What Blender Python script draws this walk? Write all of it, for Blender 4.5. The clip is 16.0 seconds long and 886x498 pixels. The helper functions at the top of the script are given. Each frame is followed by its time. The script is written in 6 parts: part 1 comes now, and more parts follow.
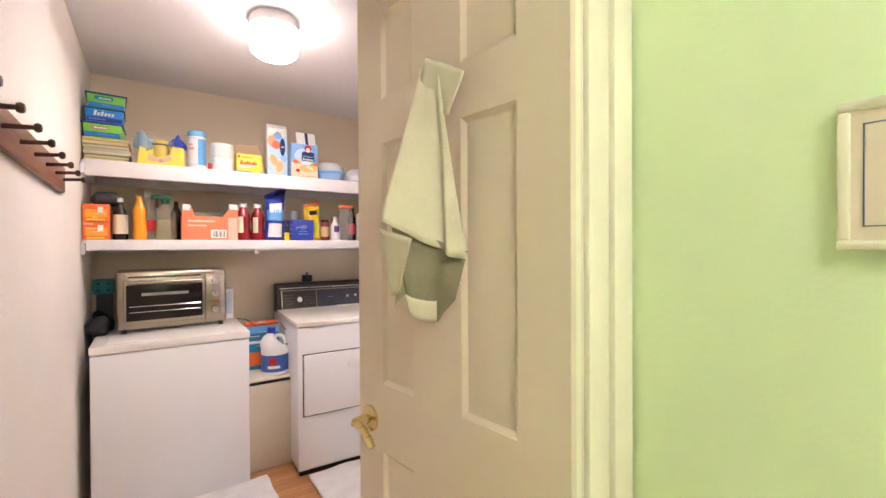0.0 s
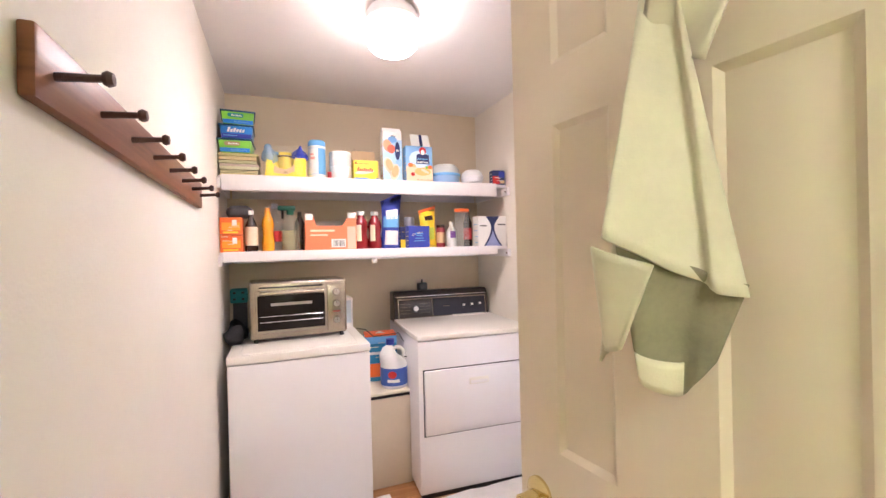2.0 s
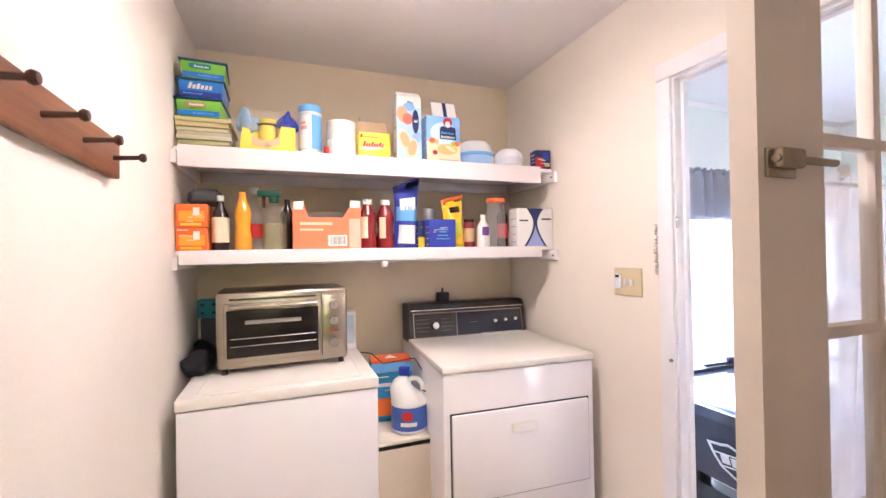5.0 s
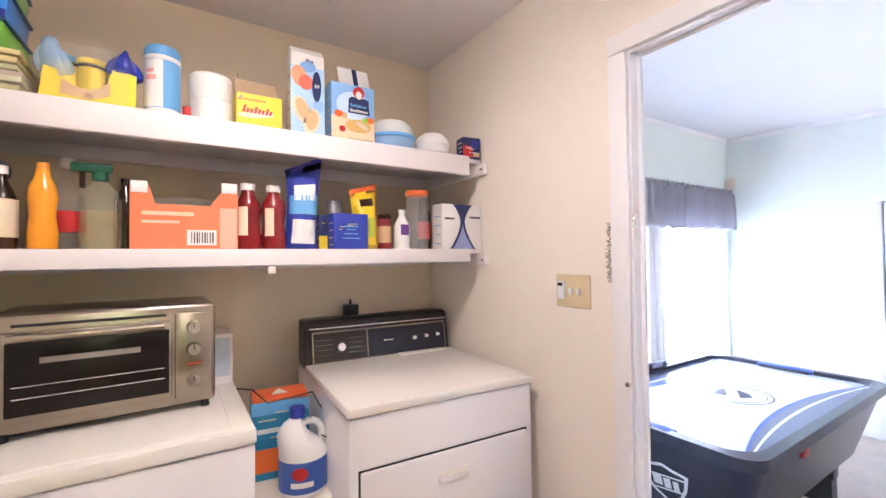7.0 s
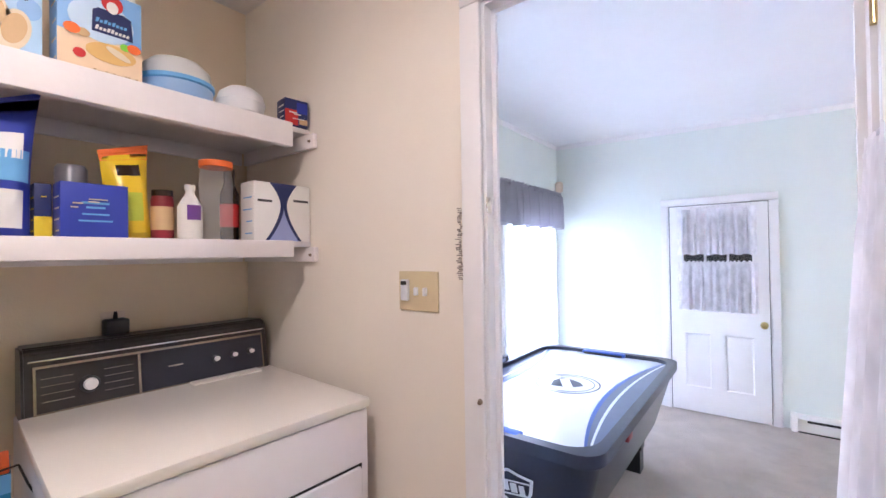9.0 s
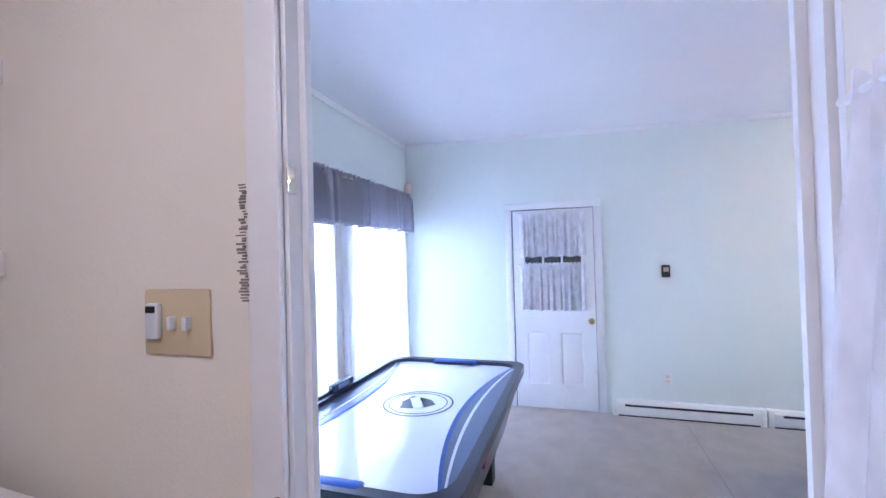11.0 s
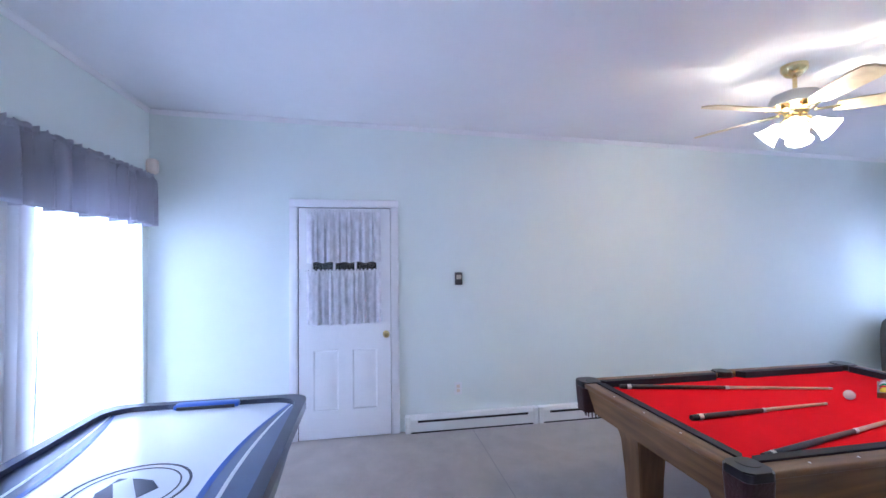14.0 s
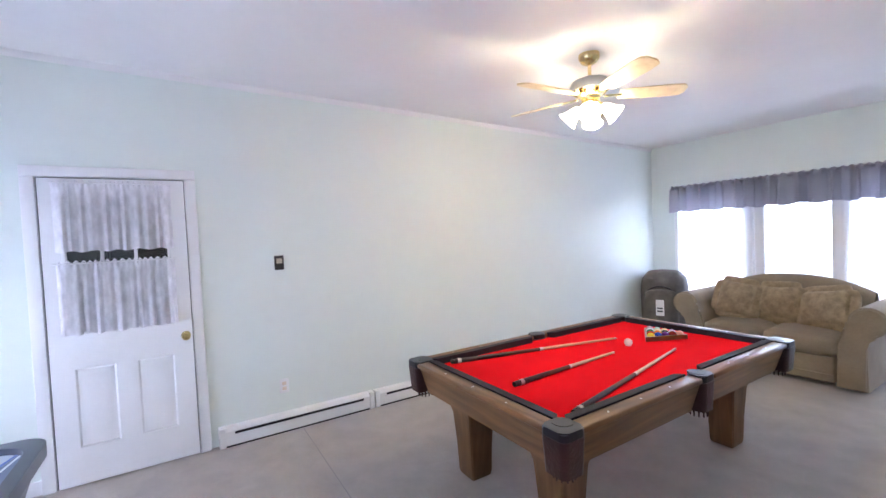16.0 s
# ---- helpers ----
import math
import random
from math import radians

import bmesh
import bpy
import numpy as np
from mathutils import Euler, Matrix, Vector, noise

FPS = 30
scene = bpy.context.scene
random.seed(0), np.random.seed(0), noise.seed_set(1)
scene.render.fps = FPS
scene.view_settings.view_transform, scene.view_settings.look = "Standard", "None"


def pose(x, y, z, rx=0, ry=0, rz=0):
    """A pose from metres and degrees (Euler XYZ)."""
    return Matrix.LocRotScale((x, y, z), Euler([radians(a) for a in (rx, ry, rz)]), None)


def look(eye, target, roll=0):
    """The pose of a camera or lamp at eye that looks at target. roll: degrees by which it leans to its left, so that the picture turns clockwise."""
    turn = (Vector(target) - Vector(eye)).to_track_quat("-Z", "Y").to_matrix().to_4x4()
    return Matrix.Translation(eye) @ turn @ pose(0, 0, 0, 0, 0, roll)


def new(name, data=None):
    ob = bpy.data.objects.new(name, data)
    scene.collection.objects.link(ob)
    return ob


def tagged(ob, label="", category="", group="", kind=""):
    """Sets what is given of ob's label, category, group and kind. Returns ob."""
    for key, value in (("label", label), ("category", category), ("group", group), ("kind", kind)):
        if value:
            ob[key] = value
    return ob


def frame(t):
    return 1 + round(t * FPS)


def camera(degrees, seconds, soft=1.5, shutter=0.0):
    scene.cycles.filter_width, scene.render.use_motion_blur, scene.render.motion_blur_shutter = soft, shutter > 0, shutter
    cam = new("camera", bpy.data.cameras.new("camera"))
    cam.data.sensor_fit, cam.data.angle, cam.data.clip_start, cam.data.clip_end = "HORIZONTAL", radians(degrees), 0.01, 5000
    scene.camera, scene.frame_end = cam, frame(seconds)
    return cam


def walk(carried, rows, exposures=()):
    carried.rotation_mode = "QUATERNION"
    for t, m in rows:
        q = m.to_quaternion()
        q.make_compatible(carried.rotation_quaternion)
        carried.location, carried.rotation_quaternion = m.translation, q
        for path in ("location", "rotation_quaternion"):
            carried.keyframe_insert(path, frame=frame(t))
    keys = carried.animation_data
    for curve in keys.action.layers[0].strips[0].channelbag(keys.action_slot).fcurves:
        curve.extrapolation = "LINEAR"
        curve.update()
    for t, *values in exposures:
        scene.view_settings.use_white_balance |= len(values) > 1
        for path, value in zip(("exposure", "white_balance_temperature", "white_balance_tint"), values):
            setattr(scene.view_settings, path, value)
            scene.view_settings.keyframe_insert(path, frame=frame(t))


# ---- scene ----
cam = camera(92.9, 16.0)
PATH = [
    (0, (-0.037, 0.082, 1.595), (1.101, 1.726, 1.579), -0.3),
    (0.5, (-0.033, 0.157, 1.598), (1.014, 1.861, 1.575), -0.7),
    (1, (-0.034, 0.234, 1.611), (0.904, 2.0, 1.582), -1.1),
    (1.5, (-0.029, 0.314, 1.616), (0.802, 2.133, 1.598), -1.4),
    (2, (-0.034, 0.389, 1.633), (0.692, 2.253, 1.625), -1.4),
    (2.5, (-0.031, 0.468, 1.639), (0.615, 2.361, 1.64), -1.2),
    (3, (-0.021, 0.581, 1.644), (0.602, 2.481, 1.64), -0.8),
    (5.5, (0.114, 1.117, 1.609), (0.885, 2.962, 1.634), -1.2),
    (6, (0.147, 1.214, 1.612), (1.023, 3.011, 1.641), -1.1),
    (6.5, (0.177, 1.308, 1.617), (1.149, 3.056, 1.646), -0.9),
    (7, (0.225, 1.392, 1.602), (1.302, 3.076, 1.638), -0.7),
    (7.5, (0.284, 1.453, 1.599), (1.479, 3.056, 1.633), -0.9),
    (8, (0.356, 1.511, 1.597), (1.689, 3.001, 1.624), -1.1),
    (8.5, (0.423, 1.567, 1.588), (1.894, 2.921, 1.607), -0.9),
    (9, (0.495, 1.605, 1.582), (2.082, 2.822, 1.604), -0.8),
    (11.5, (0.971, 1.768, 1.575), (2.921, 2.211, 1.606), -1.8),
    (12, (1.064, 1.787, 1.551), (3.043, 2.07, 1.583), -1.9),
    (12.5, (1.149, 1.792, 1.539), (3.144, 1.927, 1.578), -1.7),
    (13, (1.235, 1.787, 1.543), (3.235, 1.757, 1.59), -1.2),
    (13.5, (1.35, 1.8, 1.54), (3.341, 1.619, 1.589), -0.7),
    (14, (1.444, 1.788, 1.544), (3.411, 1.434, 1.599), -0.6),
    (14.5, (1.51, 1.759, 1.547), (3.433, 1.213, 1.611), -1.2),
    (15, (1.562, 1.72, 1.552), (3.416, 0.972, 1.609), -2.1),
    (15.5, (1.616, 1.667, 1.548), (3.39, 0.742, 1.566), -2.7),
    (16, (1.665, 1.62, 1.536), (3.364, 0.567, 1.472), -2.6),
]
EXPOSURES = [(0, 1.55, 5900, 18), (2, 1.75, 5800, 18), (5.5, 1.83, 5800, 17), (7, 1.52, 5800, 16), (8, 1.35, 5750, 16), (9, 1.22, 5700, 17), (11.5, 0.66, 4900, 19), (13.5, 0.4, 4850, 19), (14.5, 0.48, 5050, 18), (15.5, 0.64, 5400, 17), (16, 0.78, 5700, 17)]
walk(cam, [(t, look(eye, target, roll)) for t, eye, target, roll in PATH], EXPOSURES)

# ---- world, sun, lights ----
world = bpy.data.worlds.new("world")
scene.world = world
world.use_nodes = True
wn = world.node_tree.nodes
sky = wn.new("ShaderNodeTexSky")
sky.sky_type, sky.sun_disc = "NISHITA", False
sky.sun_elevation, sky.sun_rotation = radians(38), radians(200)
world.node_tree.links.new(sky.outputs[0], wn["Background"].inputs[0])
wn["Background"].inputs[1].default_value = 0.15


def lamp(name, kind, m, energy, color, size=(1, 1), angle=0):
    d = bpy.data.lights.new(name, kind)
    d.energy, d.color = energy, color
    if kind == "AREA":
        d.shape, d.size, d.size_y = "RECTANGLE", size[0], size[1]
    if kind == "SUN":
        d.angle = radians(angle)
    ob = new(name, d)
    ob.matrix_world = m
    return ob


lamp("sun", "SUN", look((0, 20, 20), (3, 0, 0)), 1.3, (1, 0.96, 0.9), angle=12)
DAY = (0.80, 0.87, 1.0)


# ---- materials ----
def mat(name, color, rough=0.5, metal=0.0, vary=0.06, scale=6.0, bump=0.0, bscale=80.0, trans=0.0, coat=0.0, alpha=1.0, emit=0.0, stretch=(1, 1, 1), ior=1.45, sheen=0.0, spec=0.5):
    """Paint, plastic, cloth, metal or glass, with mottling at two scales and a fine relief."""
    m = bpy.data.materials.new(name)
    m.use_nodes = True
    n, l = m.node_tree.nodes, m.node_tree.links
    b = n["Principled BSDF"]
    tc = n.new("ShaderNodeTexCoord")
    mp = n.new("ShaderNodeMapping")
    mp.inputs["Scale"].default_value = stretch
    l.new(tc.outputs["Object"], mp.inputs[0])
    b.inputs["Roughness"].default_value, b.inputs["Metallic"].default_value = rough, metal
    b.inputs["Transmission Weight"].default_value, b.inputs["Coat Weight"].default_value = trans, coat
    b.inputs["Alpha"].default_value, b.inputs["IOR"].default_value = alpha, ior
    b.inputs["Sheen Weight"].default_value = sheen
    b.inputs["Specular IOR Level"].default_value = spec
    b.inputs["Base Color"].default_value = (*color, 1)
    if emit:
        b.inputs["Emission Color"].default_value, b.inputs["Emission Strength"].default_value = (*color, 1), emit
    if vary:
        a, c = n.new("ShaderNodeTexNoise"), n.new("ShaderNodeTexNoise")
        a.inputs["Scale"].default_value, c.inputs["Scale"].default_value = scale, scale * 9
        a.inputs["Detail"].default_value, c.inputs["Detail"].default_value = 3, 2
        add = n.new("ShaderNodeMath")
        add.operation = "MULTIPLY_ADD"
        l.new(mp.outputs[0], a.inputs["Vector"]), l.new(mp.outputs[0], c.inputs["Vector"])
        l.new(c.outputs[0], add.inputs[0])
        add.inputs[1].default_value = 0.35
        l.new(a.outputs[0], add.inputs[2])
        r = n.new("ShaderNodeValToRGB")
        r.color_ramp.elements[0].position, r.color_ramp.elements[1].position = 0.35, 1.0
        r.color_ramp.elements[0].color = (*[max(0, v * (1 - vary)) for v in color], 1)
        r.color_ramp.elements[1].color = (*[min(1, v * (1 + vary)) for v in color], 1)
        l.new(add.outputs[0], r.inputs[0]), l.new(r.outputs[0], b.inputs["Base Color"])
    if bump:
        t, u = n.new("ShaderNodeTexNoise"), n.new("ShaderNodeBump")
        t.inputs["Scale"].default_value, t.inputs["Detail"].default_value = bscale, 4
        u.inputs["Strength"].default_value, u.inputs["Distance"].default_value = bump, 0.01
        l.new(mp.outputs[0], t.inputs["Vector"]), l.new(t.outputs[0], u.inputs["Height"]), l.new(u.outputs[0], b.inputs["Normal"])
    return m


def wood(name, dark, light, rough=0.4, axis=(1, 1, 1), scale=3.0, coat=0.0):
    """Grained timber: noise drawn out along the grain."""
    m = mat(name, dark, rough, vary=0, coat=coat)
    n, l = m.node_tree.nodes, m.node_tree.links
    mp = n["Mapping"]
    mp.inputs["Scale"].default_value = axis
    a = n.new("ShaderNodeTexNoise")
    a.inputs["Scale"].default_value, a.inputs["Detail"].default_value, a.inputs["Distortion"].default_value = scale, 8, 0.6
    r = n.new("ShaderNodeValToRGB")
    r.color_ramp.elements[0].position, r.color_ramp.elements[1].position = 0.3, 0.7
    r.color_ramp.elements[0].color, r.color_ramp.elements[1].color = (*dark, 1), (*light, 1)
    u = n.new("ShaderNodeBump")
    u.inputs["Strength"].default_value, u.inputs["Distance"].default_value = 0.15, 0.004
    l.new(mp.outputs[0], a.inputs["Vector"]), l.new(a.outputs[0], r.inputs[0])
    l.new(r.outputs[0], n["Principled BSDF"].inputs["Base Color"])
    l.new(a.outputs[0], u.inputs["Height"]), l.new(u.outputs[0], n["Principled BSDF"].inputs["Normal"])
    return m


def sheer(name, color, opacity, contrast=0.25, stretch=(40, 40, 40)):
    """Thin woven cloth: part clear, part cloth that light passes through."""
    m = bpy.data.materials.new(name)
    m.use_nodes = True
    n, l = m.node_tree.nodes, m.node_tree.links
    n.remove(n["Principled BSDF"])
    d, t, c = n.new("ShaderNodeBsdfDiffuse"), n.new("ShaderNodeBsdfTranslucent"), n.new("ShaderNodeBsdfTransparent")
    d.inputs[0].default_value = t.inputs[0].default_value = (*color, 1)
    a, b = n.new("ShaderNodeMixShader"), n.new("ShaderNodeMixShader")
    a.inputs[0].default_value = 0.55
    w = n.new("ShaderNodeTexNoise")
    w.inputs["Scale"].default_value = 1
    tc, mp = n.new("ShaderNodeTexCoord"), n.new("ShaderNodeMapping")
    mp.inputs["Scale"].default_value = stretch
    l.new(tc.outputs["Object"], mp.inputs[0]), l.new(mp.outputs[0], w.inputs["Vector"])
    k = n.new("ShaderNodeMath")
    k.operation = "MULTIPLY_ADD"
    k.use_clamp = True
    k.inputs[1].default_value, k.inputs[2].default_value = contrast, opacity - contrast / 2
    l.new(w.outputs[0], k.inputs[0]), l.new(k.outputs[0], b.inputs[0])
    l.new(d.outputs[0], a.inputs[1]), l.new(t.outputs[0], a.inputs[2])
    l.new(c.outputs[0], b.inputs[1]), l.new(a.outputs[0], b.inputs[2])
    l.new(b.outputs[0], n["Material Output"].inputs[0])
    return m


M_CREAM = mat("cream wall paint", (0.82, 0.76, 0.675), 0.75, vary=0.03, scale=1.5, bump=0.12, bscale=140)
# laundry back wall only: warmer and darker than the cream of the other walls
M_TAN = mat("warm tan wall tone", (0.74, 0.62, 0.46), 0.75, vary=0.03, scale=1.5, bump=0.12, bscale=140)
M_MINT = mat("pale mint wall paint", (0.745, 0.79, 0.755), 0.7, vary=0.03, scale=1.2, bump=0.1, bscale=140)
M_GREEN = mat("lime green wall paint", (0.70, 0.82, 0.53), 0.7, vary=0.03, scale=1.5, bump=0.1, bscale=140)
M_CEIL = mat("ceiling white", (0.80, 0.79, 0.79), 0.85, vary=0.03, scale=1.4, bump=0.1, bscale=90)
M_LCEIL = mat("laundry ceiling white", (0.80, 0.77, 0.76), 0.85, vary=0.03, scale=1.4, bump=0.1, bscale=90)
M_TRIM = mat("white gloss trim", (0.80, 0.79, 0.80), 0.35, vary=0.03, scale=5, bump=0.04, bscale=40)
M_IVORY = mat("ivory door paint", (0.74, 0.62, 0.51), 0.42, vary=0.03, scale=4, bump=0.05, bscale=60)
M_CREAMTRIM = mat("cream casing paint", (0.82, 0.78, 0.64), 0.4, vary=0.03, scale=5, bump=0.04, bscale=40)
M_SHELF = mat("white shelf paint", (0.78, 0.74, 0.74), 0.45, vary=0.04, scale=6, bump=0.06, bscale=50)
M_CARPET = mat("beige carpet", (0.51, 0.445, 0.40), 0.95, vary=0.16, scale=5, bump=0.9, bscale=420, sheen=0.2)
M_LFLOOR = wood("orange plank floor", (0.35, 0.15, 0.05), (0.55, 0.28, 0.12), 0.35, (1, 9, 1), 4)
M_RUG = mat("white shag rug", (0.80, 0.77, 0.76), 0.95, vary=0.1, scale=14, bump=1.0, bscale=160)
M_ENAMEL = mat("white enamel", (0.80, 0.77, 0.79), 0.28, vary=0.02, scale=3, coat=0.3)
M_ENAMEL2 = mat("cream enamel top", (0.80, 0.76, 0.70), 0.28, vary=0.02, scale=3, coat=0.3)
M_BLACK = mat("black plastic", (0.02, 0.02, 0.022), 0.4, vary=0.2, scale=20)
M_BROWNBLK = mat("dark brown plastic", (0.035, 0.028, 0.027), 0.35, vary=0.15, scale=20)
M_STEEL = mat("brushed steel", (0.36, 0.31, 0.25), 0.27, metal=1, vary=0.08, scale=4, stretch=(1, 1, 14), bump=0.03, bscale=60)
M_CHROME = mat("chrome", (0.75, 0.74, 0.72), 0.12, metal=1, vary=0)
M_BRASS = mat("polished brass", (0.74, 0.60, 0.30), 0.2, metal=1, vary=0.05, scale=20)
M_GLASS = mat("clear glass", (0.95, 0.97, 0.97), 0.02, trans=1, vary=0)
M_DGLASS = mat("dark oven glass", (0.016, 0.013, 0.011), 0.14, vary=0, spec=0.25)
M_RACKWOOD = wood("red brown stained wood", (0.14, 0.05, 0.025), (0.28, 0.11, 0.05), 0.4, (1, 0.25, 6), 7)
M_OAK = wood("golden oak", (0.11, 0.05, 0.017), (0.235, 0.115, 0.043), 0.4, (7, 0.6, 7), 3, coat=0.2)
M_OAKX = wood("golden oak cross grain", (0.11, 0.05, 0.017), (0.235, 0.115, 0.043), 0.4, (0.6, 7, 7), 3, coat=0.2)
M_OAKZ = wood("golden oak upright grain", (0.105, 0.048, 0.017), (0.215, 0.105, 0.041), 0.4, (7, 7, 0.6), 3, coat=0.2)
M_FELT = mat("red felt", (0.74, 0.004, 0.008), 0.95, vary=0.05, scale=8, bump=0.2, bscale=500, spec=0.08)
M_CAP = mat("black pocket casting", (0.010, 0.009, 0.014), 0.32, vary=0.2, scale=15)
M_CREAMDOOR = mat("cream door paint", (0.80, 0.72, 0.63), 0.42, vary=0.04, scale=4, bump=0.05, bscale=60)
M_FELTDK = mat("dark cushion cloth", (0.012, 0.010, 0.02), 0.7, vary=0.2, scale=15)
M_LEATHER = mat("dark red brown leather", (0.035, 0.009, 0.010), 0.35, vary=0.25, scale=20, bump=0.3, bscale=70)
M_ICE = mat("white playfield", (0.76, 0.79, 0.88), 0.18, vary=0.02, scale=3, coat=0.4)
M_NAVY = mat("dark navy laminate", (0.025, 0.03, 0.06), 0.3, vary=0.15, scale=8, coat=0.2)
M_SLATE = mat("blue grey laminate", (0.10, 0.13, 0.24), 0.3, vary=0.1, scale=8, coat=0.2)
M_BLUE = mat("bright blue plastic", (0.03, 0.09, 0.42), 0.3, vary=0.08, scale=8)
M_SOFA = mat("tan microsuede", (0.27, 0.21, 0.145), 0.9, vary=0.14, scale=6, bump=0.3, bscale=60, sheen=0.1, spec=0.2)
M_PILLOW = mat("tan pillow cloth", (0.31, 0.225, 0.135), 0.9, vary=0.4, scale=14, bump=0.4, bscale=50, sheen=0.1, spec=0.2)
M_VAL = sheer("grey mauve valance cloth", (0.53, 0.52, 0.57), 0.985, 0.02, (60, 60, 60))
M_SHEER = sheer("white sheer curtain", (0.86, 0.87, 0.93), 0.9)
M_LACE = sheer("white lace", (0.94, 0.92, 0.96), 0.88, 0.5, (26, 26, 14))
M_HEAT = mat("white baseboard heater enamel", (0.80, 0.79, 0.77), 0.35, vary=0.03, scale=5)
M_BAG = mat("grey black nylon", (0.06, 0.06, 0.062), 0.7, vary=0.25, scale=15, bump=0.3, bscale=120)
M_OPAL = mat("lit opal glass", (1.0, 0.86, 0.74), 0.3, vary=0, emit=10.5)
M_HALL = mat("lit hall lamp glass", (1.0, 0.88, 0.78), 0.3, vary=0, emit=36.0)
M_TULIP = mat("lit frosted glass", (1.0, 0.84, 0.55), 0.3, vary=0, emit=15.0)
M_BLADE = wood("pale oak fan blade", (0.62, 0.50, 0.30), (0.76, 0.65, 0.43), 0.4, (4, 4, 4), 3)
M_FANWHITE = mat("fan housing white", (0.55, 0.53, 0.5), 0.35, vary=0.04, scale=9)


# ---- mesh helpers ----
def box(bm, x0, x1, y0, y1, z0, z1, bevel=0.0, seg=2):
    """An axis-aligned block, with its edges rounded when bevel is given."""
    g = bmesh.ops.create_cube(bm, size=1)
    bmesh.ops.transform(bm, matrix=Matrix.LocRotScale(((x0 + x1) / 2, (y0 + y1) / 2, (z0 + z1) / 2), None, (x1 - x0, y1 - y0, z1 - z0)), verts=g["verts"])
    if bevel:
        e = list({e for v in g["verts"] for e in v.link_edges})
        bmesh.ops.bevel(bm, geom=e, offset=bevel, segments=seg, affect="EDGES", profile=0.5)
    return bm


def lathe(bm, profile, seg=24, m=None):
    """A body of revolution about z from (radius, height) pairs; a radius of 0 closes it."""
    rings = []
    for r, z in profile:
        rings.append([bm.verts.new((r * math.cos(2 * math.pi * i / seg), r * math.sin(2 * math.pi * i / seg), z)) for i in range(seg)] if r > 1e-6 else [bm.verts.new((0, 0, z))])
    for a, b in zip(rings, rings[1:]):
        for i in range(seg):
            j = (i + 1) % seg
            if len(a) > 1 and len(b) > 1:
                bm.faces.new((a[i], a[j], b[j], b[i]))
            elif len(b) > 1:
                bm.faces.new((a[0], b[j], b[i]))
            elif len(a) > 1:
                bm.faces.new((a[i], a[j], b[0]))
    if m is not None:
        bmesh.ops.transform(bm, matrix=m, verts=[v for r in rings for v in r])
    return bm


def rod(bm, a, b, r0, r1=None, seg=12):
    """A straight round bar from a to b, tapered when r1 is given."""
    a, b = Vector(a), Vector(b)
    d = b - a
    m = Matrix.Translation(a) @ d.to_track_quat("Z", "Y").to_matrix().to_4x4()
    r1 = r0 if r1 is None else r1
    return lathe(bm, [(0, 0), (r0, 0), (r1, d.length), (0, d.length)], seg, m)


def prism(bm, outline, z0, z1, m=None):
    """A slab with the given outline in x and y."""
    lo = [bm.verts.new((x, y, z0)) for x, y in outline]
    hi = [bm.verts.new((x, y, z1)) for x, y in outline]
    bm.faces.new(lo[::-1]), bm.faces.new(hi)
    for i in range(len(lo)):
        j = (i + 1) % len(lo)
        bm.faces.new((lo[i], lo[j], hi[j], hi[i]))
    if m is not None:
        bmesh.ops.transform(bm, matrix=m, verts=lo + hi)
    return bm


def grid(bm, nu, nv, f, m=None):
    """A sheet of nu x nv cells, its points from f(u, v) with u and v from 0 to 1."""
    vs = [[bm.verts.new(f(i / nu, j / nv)) for j in range(nv + 1)] for i in range(nu + 1)]
    for i in range(nu):
        for j in range(nv):
            bm.faces.new((vs[i][j], vs[i + 1][j], vs[i + 1][j + 1], vs[i][j + 1]))
    if m is not None:
        bmesh.ops.transform(bm, matrix=m, verts=[v for r in vs for v in r])
    return bm


def B():
    return bmesh.new()


def finish(name, bm, material, smooth=35):
    bmesh.ops.recalc_face_normals(bm, faces=bm.faces)
    me = bpy.data.meshes.new(name)
    bm.to_mesh(me)
    bm.free()
    for f in me.polygons:
        f.use_smooth = True
    me.set_sharp_from_angle(angle=radians(smooth))
    me.materials.append(material)
    return me


def part(name, bm, material, parent, label="", smooth=35, kind=""):
    ob = new(name, finish(name, bm, material, smooth))
    ob.parent = parent
    return tagged(ob, label, kind=kind)


def thing(name, m, label, category, group=""):
    ob = new(name)
    ob.empty_display_size = 0.05
    ob.matrix_world = m
    return tagged(ob, label, category, group)


def solid(name, bm, material, label, category, kind="", smooth=35):
    """A thing or a piece of the setting that is one mesh."""
    return tagged(new(name, finish(name, bm, material, smooth)), label, category, kind=kind)


def setting(name, bm, material, label, category="wall"):
    return solid(name, bm, material, label, category, "structure")


# ---- structure: laundry, hall, games room ----
LF, LC = 0.21, 2.67          # laundry floor and ceiling heights
LX0, LX1, LY0, LY1 = -0.34, 1.46, 0.645, 3.45
GX0, GX1, GY0, GY1 = 1.53, 5.30, -4.28, 3.57


def gz(y):
    """Height of the gently sloping games room ceiling."""
    return 2.83 + (y - 3.57) * 0.022


DW0, DW1, DWT = 1.465, 2.195, 2.25   # doorway between laundry and games room
NX0, NX1, NT = 2.02, 5.10, 2.02      # glazed opening to the north
SX0, SX1, ST = 2.2, 4.98, 1.90      # glazed opening to the south

